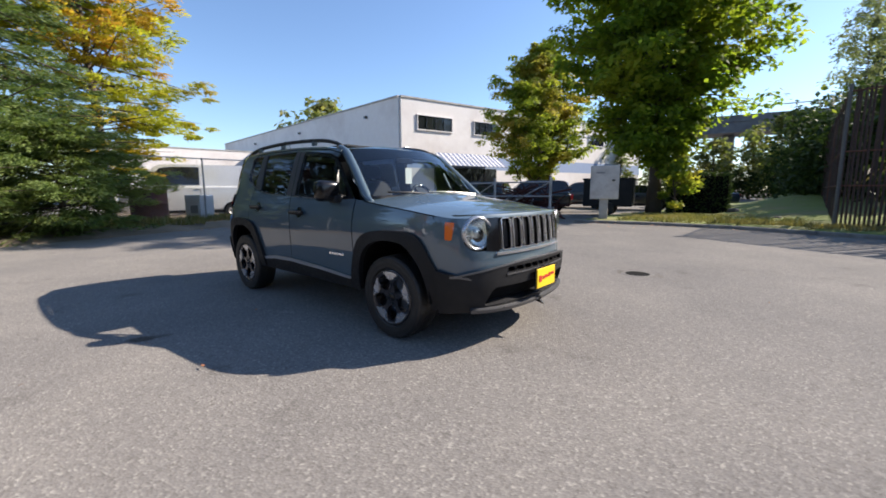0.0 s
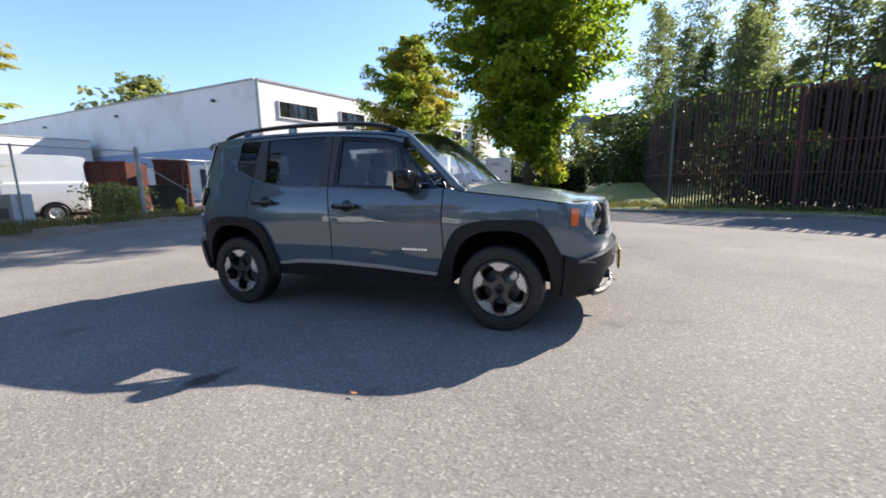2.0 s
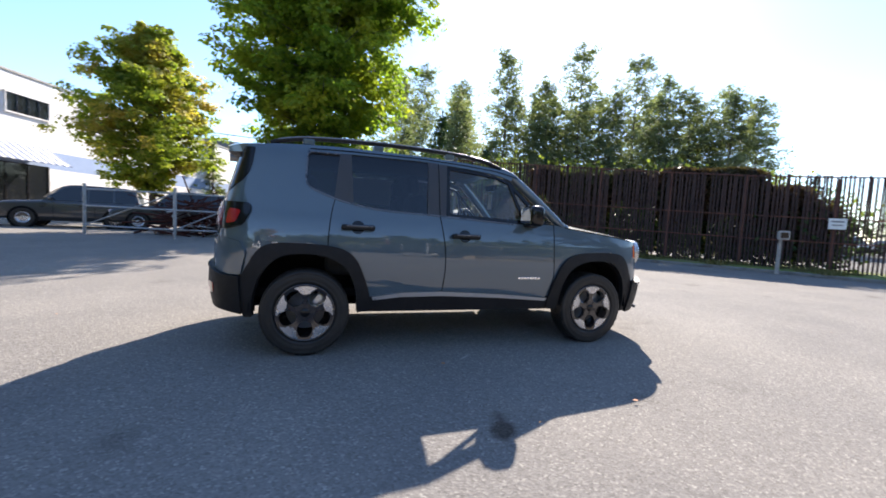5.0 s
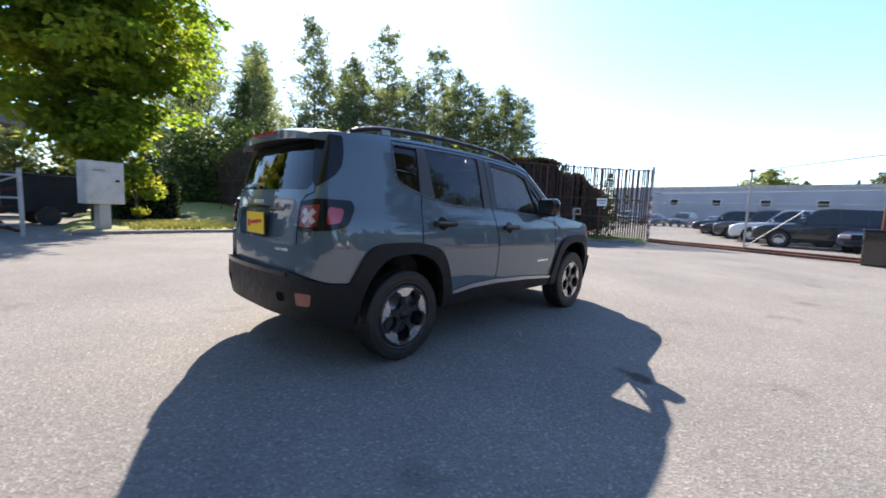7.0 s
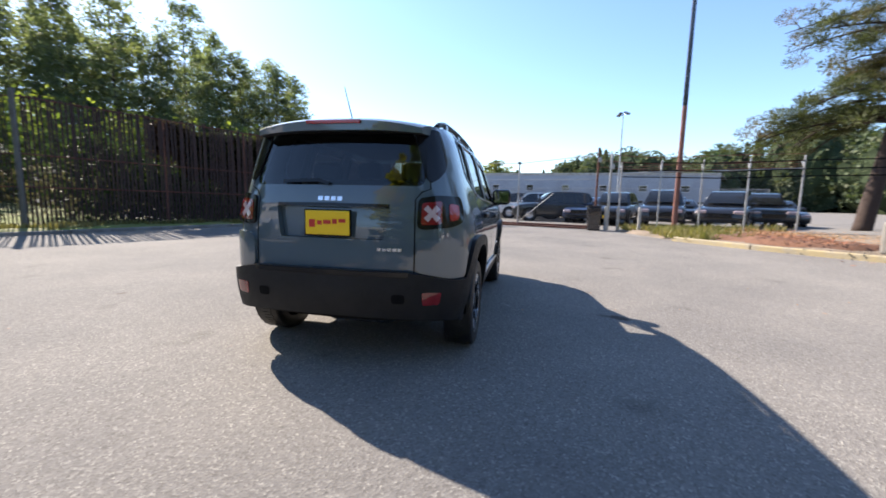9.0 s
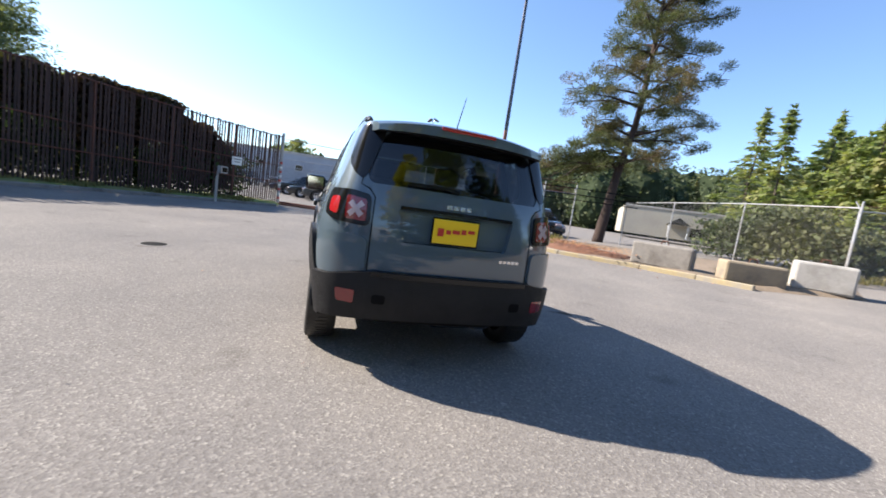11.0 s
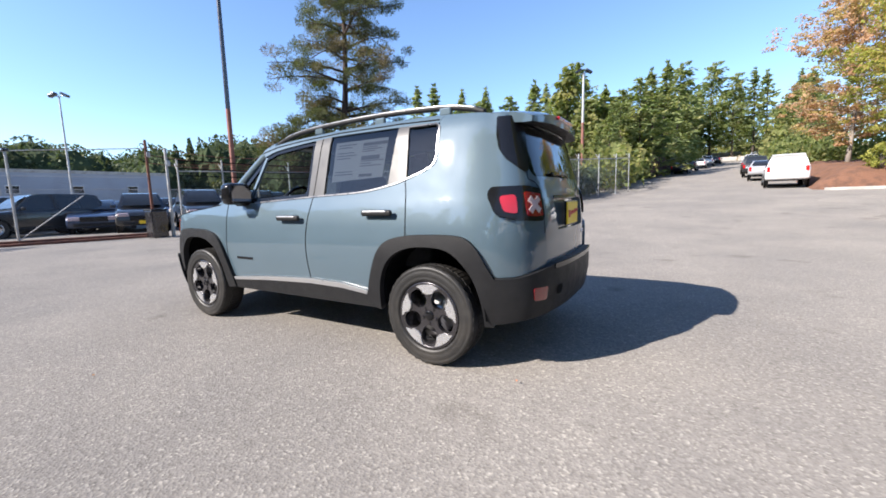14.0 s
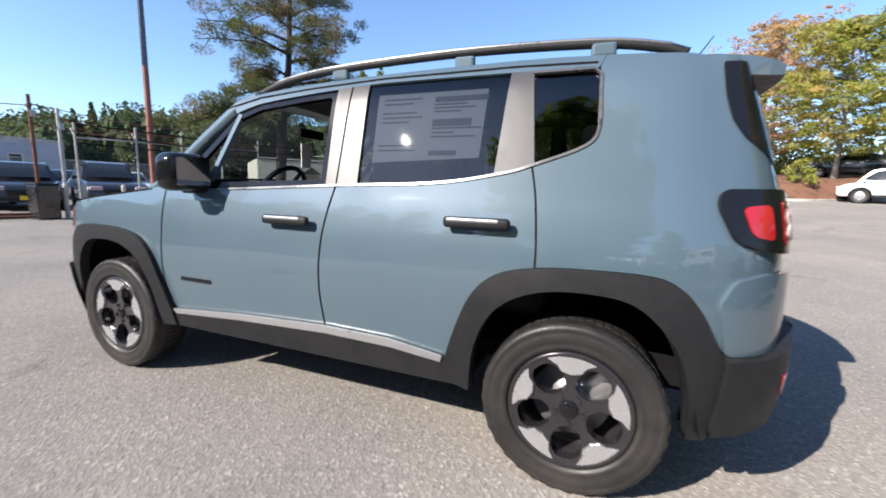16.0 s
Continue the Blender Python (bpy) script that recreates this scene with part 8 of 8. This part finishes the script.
tree("bank_shrub", "small yellow shrub on the mulch", "shrub", (-11.3, -25.7, 1.75), 94, "round", 1.5, 0.62, 0.1, 26, 60, (0.13, 0.09), GOLD, BARK, spread=0.3, trunk=0.04)

# woods along the climbing road
WOOD = [clump_tree("wood_tree", lb, (x, y, ground_z(x, y) - 0.1), mt, BARK, "woods by the road", sd, kd, ht, rd, br, lm, pd, pr, sz, lf, rise=rs, droop=dr, flat=fl, trunk=0.2, wave=0.2, needles=nd) for lb, x, y, sd, kd, ht, rd, br, lm, pd, pr, sz, mt, lf, rs, dr, fl, nd in (
    ("leafy roadside tree, pale green", 8.5, -44, 101, "egg", 12.5, 4.4, 0.8, 64, 5, 11, 0.9, WOODS, (0.55, 0.44), 34, 0.1, 0.6, False),
    ("tall fir in the roadside woods", 15, -52, 102, "cone", 15, 4.7, 0.4, 90, 5, 9, 0.7, CONIFER, (0.73, 0.29), -6, 0.1, 0.3, True),
    ("broad leafy tree in the woods", 19.5, -49, 103, "round", 11, 4.6, 0.8, 64, 5, 11, 0.95, WOODS, (0.55, 0.44), 30, 0.1, 0.6, False),
    ("tall thin pine in the woods", 10, -56, 104, "spire", 16, 4.2, 2.0, 70, 5, 11, 0.9, CONIFER, (0.68, 0.31), 8, 0.0, 0.5, True),
    ("dark narrow fir over the woods", 27.4, -46.6, 105, "cone", 17, 4.8, 0.6, 90, 5, 9, 0.7, CONIFER, (0.73, 0.28), -10, 0.1, 0.3, True))]
TALL = (12.5, 15, 11, 16, 17)
r = random.Random(5)
# the trees that stand out of the woods: place, height, kind
STAND = [(31.9, -48.5, 17.9, 4), (25.2, -50.2, 16.8, 4), (23.7, -55.3, 17.9, 4), (20.7, -58.8, 16.4, 3), (17.0, -64.2, 17.9, 4), (12.1, -57.2, 13.5, 1), (5.4, -48.4, 11.0, 1), (6.2, -44.2, 8.9, 0), (3.3, -48.7, 10.2, 3), (0.5, -50.0, 12.3, 1), (1.4, -46.9, 10.9, 3), (-0.5, -57.5, 14.3, 1), (-2.0, -73.3, 16.5, 3), (-5.2, -104.8, 15.9, 1), (-8.0, -104.8, 20.5, 3), (-12.1, -104.8, 17.6, 3), (-15.3, -104.8, 18.3, 4)]
for x, y, tall, i in STAND:
    m = pose(x, y, ground_z(x, y) - 0.2, 0, 0, r.uniform(0, 360)) @ Matrix.Scale(tall / TALL[i], 4)
    c = copy_thing(WOOD[i], m)
    c.matrix_basis = m
spots = []
for k in range(58):
    y = -46 - 70 * (k / 58) ** 1.1
    x = r.uniform(3.0 + 0.14 * (y + 46), -0.62 * y - 6)
    spots.append((x, y))
spots += [(6.5, -35), (9.5, -39), (4.8, -41), (13, -42), (17, -46), (11, -37), (3.6, -33), (3.4, -38.5), (3.2, -45), (3.0, -52), (2.2, -58), (1.0, -66), (0.2, -74), (-1.6, -82)]
spots += [(-16 - 1.3 * k + r.uniform(-2, 2), -52 - 9 * k) for k in range(10)] + [(-6 + 3 * k, -122 - r.uniform(0, 16)) for k in range(-6, 6)]
for k, (x, y) in enumerate(spots):
    i = r.choice((0, 1, 1, 1, 3, 3, 2, 4))
    z = ground_z(x, max(y, -160)) - 0.2
    tall = max(4.5, math.hypot(x + 2.5, y - 3) * math.tan(radians(r.uniform(7.5, 12.6))) + 1.1 - z)
    m = pose(x, y, z, 0, 0, r.uniform(0, 360)) @ Matrix.Scale(tall / TALL[i], 4)
    c = copy_thing(WOOD[i], m)
    c.matrix_basis = m
for k in range(10):
    i = r.choice((0, 2, 1))
    m = pose(-22 + 3.6 * k, 57 + r.uniform(-2, 3), 0, 0, 0, 70 * k) @ Matrix.Scale(r.uniform(7, 10.5) / (12.5, 15, 11)[i], 4)
    c = copy_thing(WOOD[i], m)
    c.matrix_basis = m
shrub_mass("road_undergrowth", "low bushes under the roadside woods", [(2.2, -28), (2.0, -38), (1.9, -50), (0.6, -64), (-2.2, -82), (-5.5, -102)], 3.4, 0.8, 15000, (0.42, 0.32), WOODS, 78)
shrub_mass("far_undergrowth", "bushes along the far side of the road", [(-12.2, -44), (-13.6, -58), (-17.5, -88), (-22, -108), (-14, -124), (6, -124)], 3.2, 1.2, 12000, (0.55, 0.42), WOODS, 79)
far = thing("far_woods", "distant mixed woods on low hills", "woods", kind="stuff")
rng = np.random.default_rng(111)
bits, core = [], bmesh.new()
for k in range(270):
    deg = rng.uniform(-86, 8)
    d = rng.uniform(112, 185)
    tall = (d * math.tan(radians(4.1 + 2.0 * float(ease(0, -6, deg)) + 0.6 * float(ease(-6, -16, deg)) + 2.3 * float(ease(-18, -36, deg)) + 0.6 * math.sin(deg * 0.4))) + 1.0) * rng.uniform(0.78, 1.06)
    conic = rng.random() < 0.3
    x, y = d * math.cos(radians(deg)), d * math.sin(radians(deg))
    girth = tall * (0.2 if conic else 0.36)
    h = rng.random(460)
    w = girth * 1.1 * ((1.02 - h) if conic else np.sin(np.pi * np.clip(h, 0.05, 1) ** 0.8) ** 0.6 + 0.1) * (0.75 + 0.35 * rng.random(460))
    b = rng.random(460) * math.tau
    bits.append(np.stack([x + w * np.cos(b), y + w * np.sin(b), tall * h], 1))
    # solid lump in each crown; its dark colour stands for shade among leaves
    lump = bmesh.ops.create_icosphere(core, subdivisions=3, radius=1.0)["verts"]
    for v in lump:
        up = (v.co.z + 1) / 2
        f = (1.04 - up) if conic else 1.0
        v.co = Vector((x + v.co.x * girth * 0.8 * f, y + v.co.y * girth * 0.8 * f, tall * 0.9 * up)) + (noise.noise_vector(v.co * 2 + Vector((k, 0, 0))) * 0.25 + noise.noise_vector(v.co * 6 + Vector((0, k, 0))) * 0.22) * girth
part("crowns", core, surf("distant_crown_inner_shade", (0.02, 0.03, 0.017), (0.06, 0.078, 0.038), 0.5, 0.95, spec=0.1, rand=0.3, island=True), far)
quads("leaf_mass", leaf_quads(rng, np.concatenate(bits), 0.85, 0.65), FARWOOD, far)
for nm, at, ht in (("lone_tree", (118, 8), 13), ("lone_tree", (-63.5, 41), 18.2), ("lone_tree", (-70, 46), 12)):
    c = copy_thing(WOOD[2], pose(*at, 0, 0, 0, 40))
    c.matrix_basis = pose(*at, 0, 0, 0, 40) @ Matrix.Scale(ht / 11, 4)
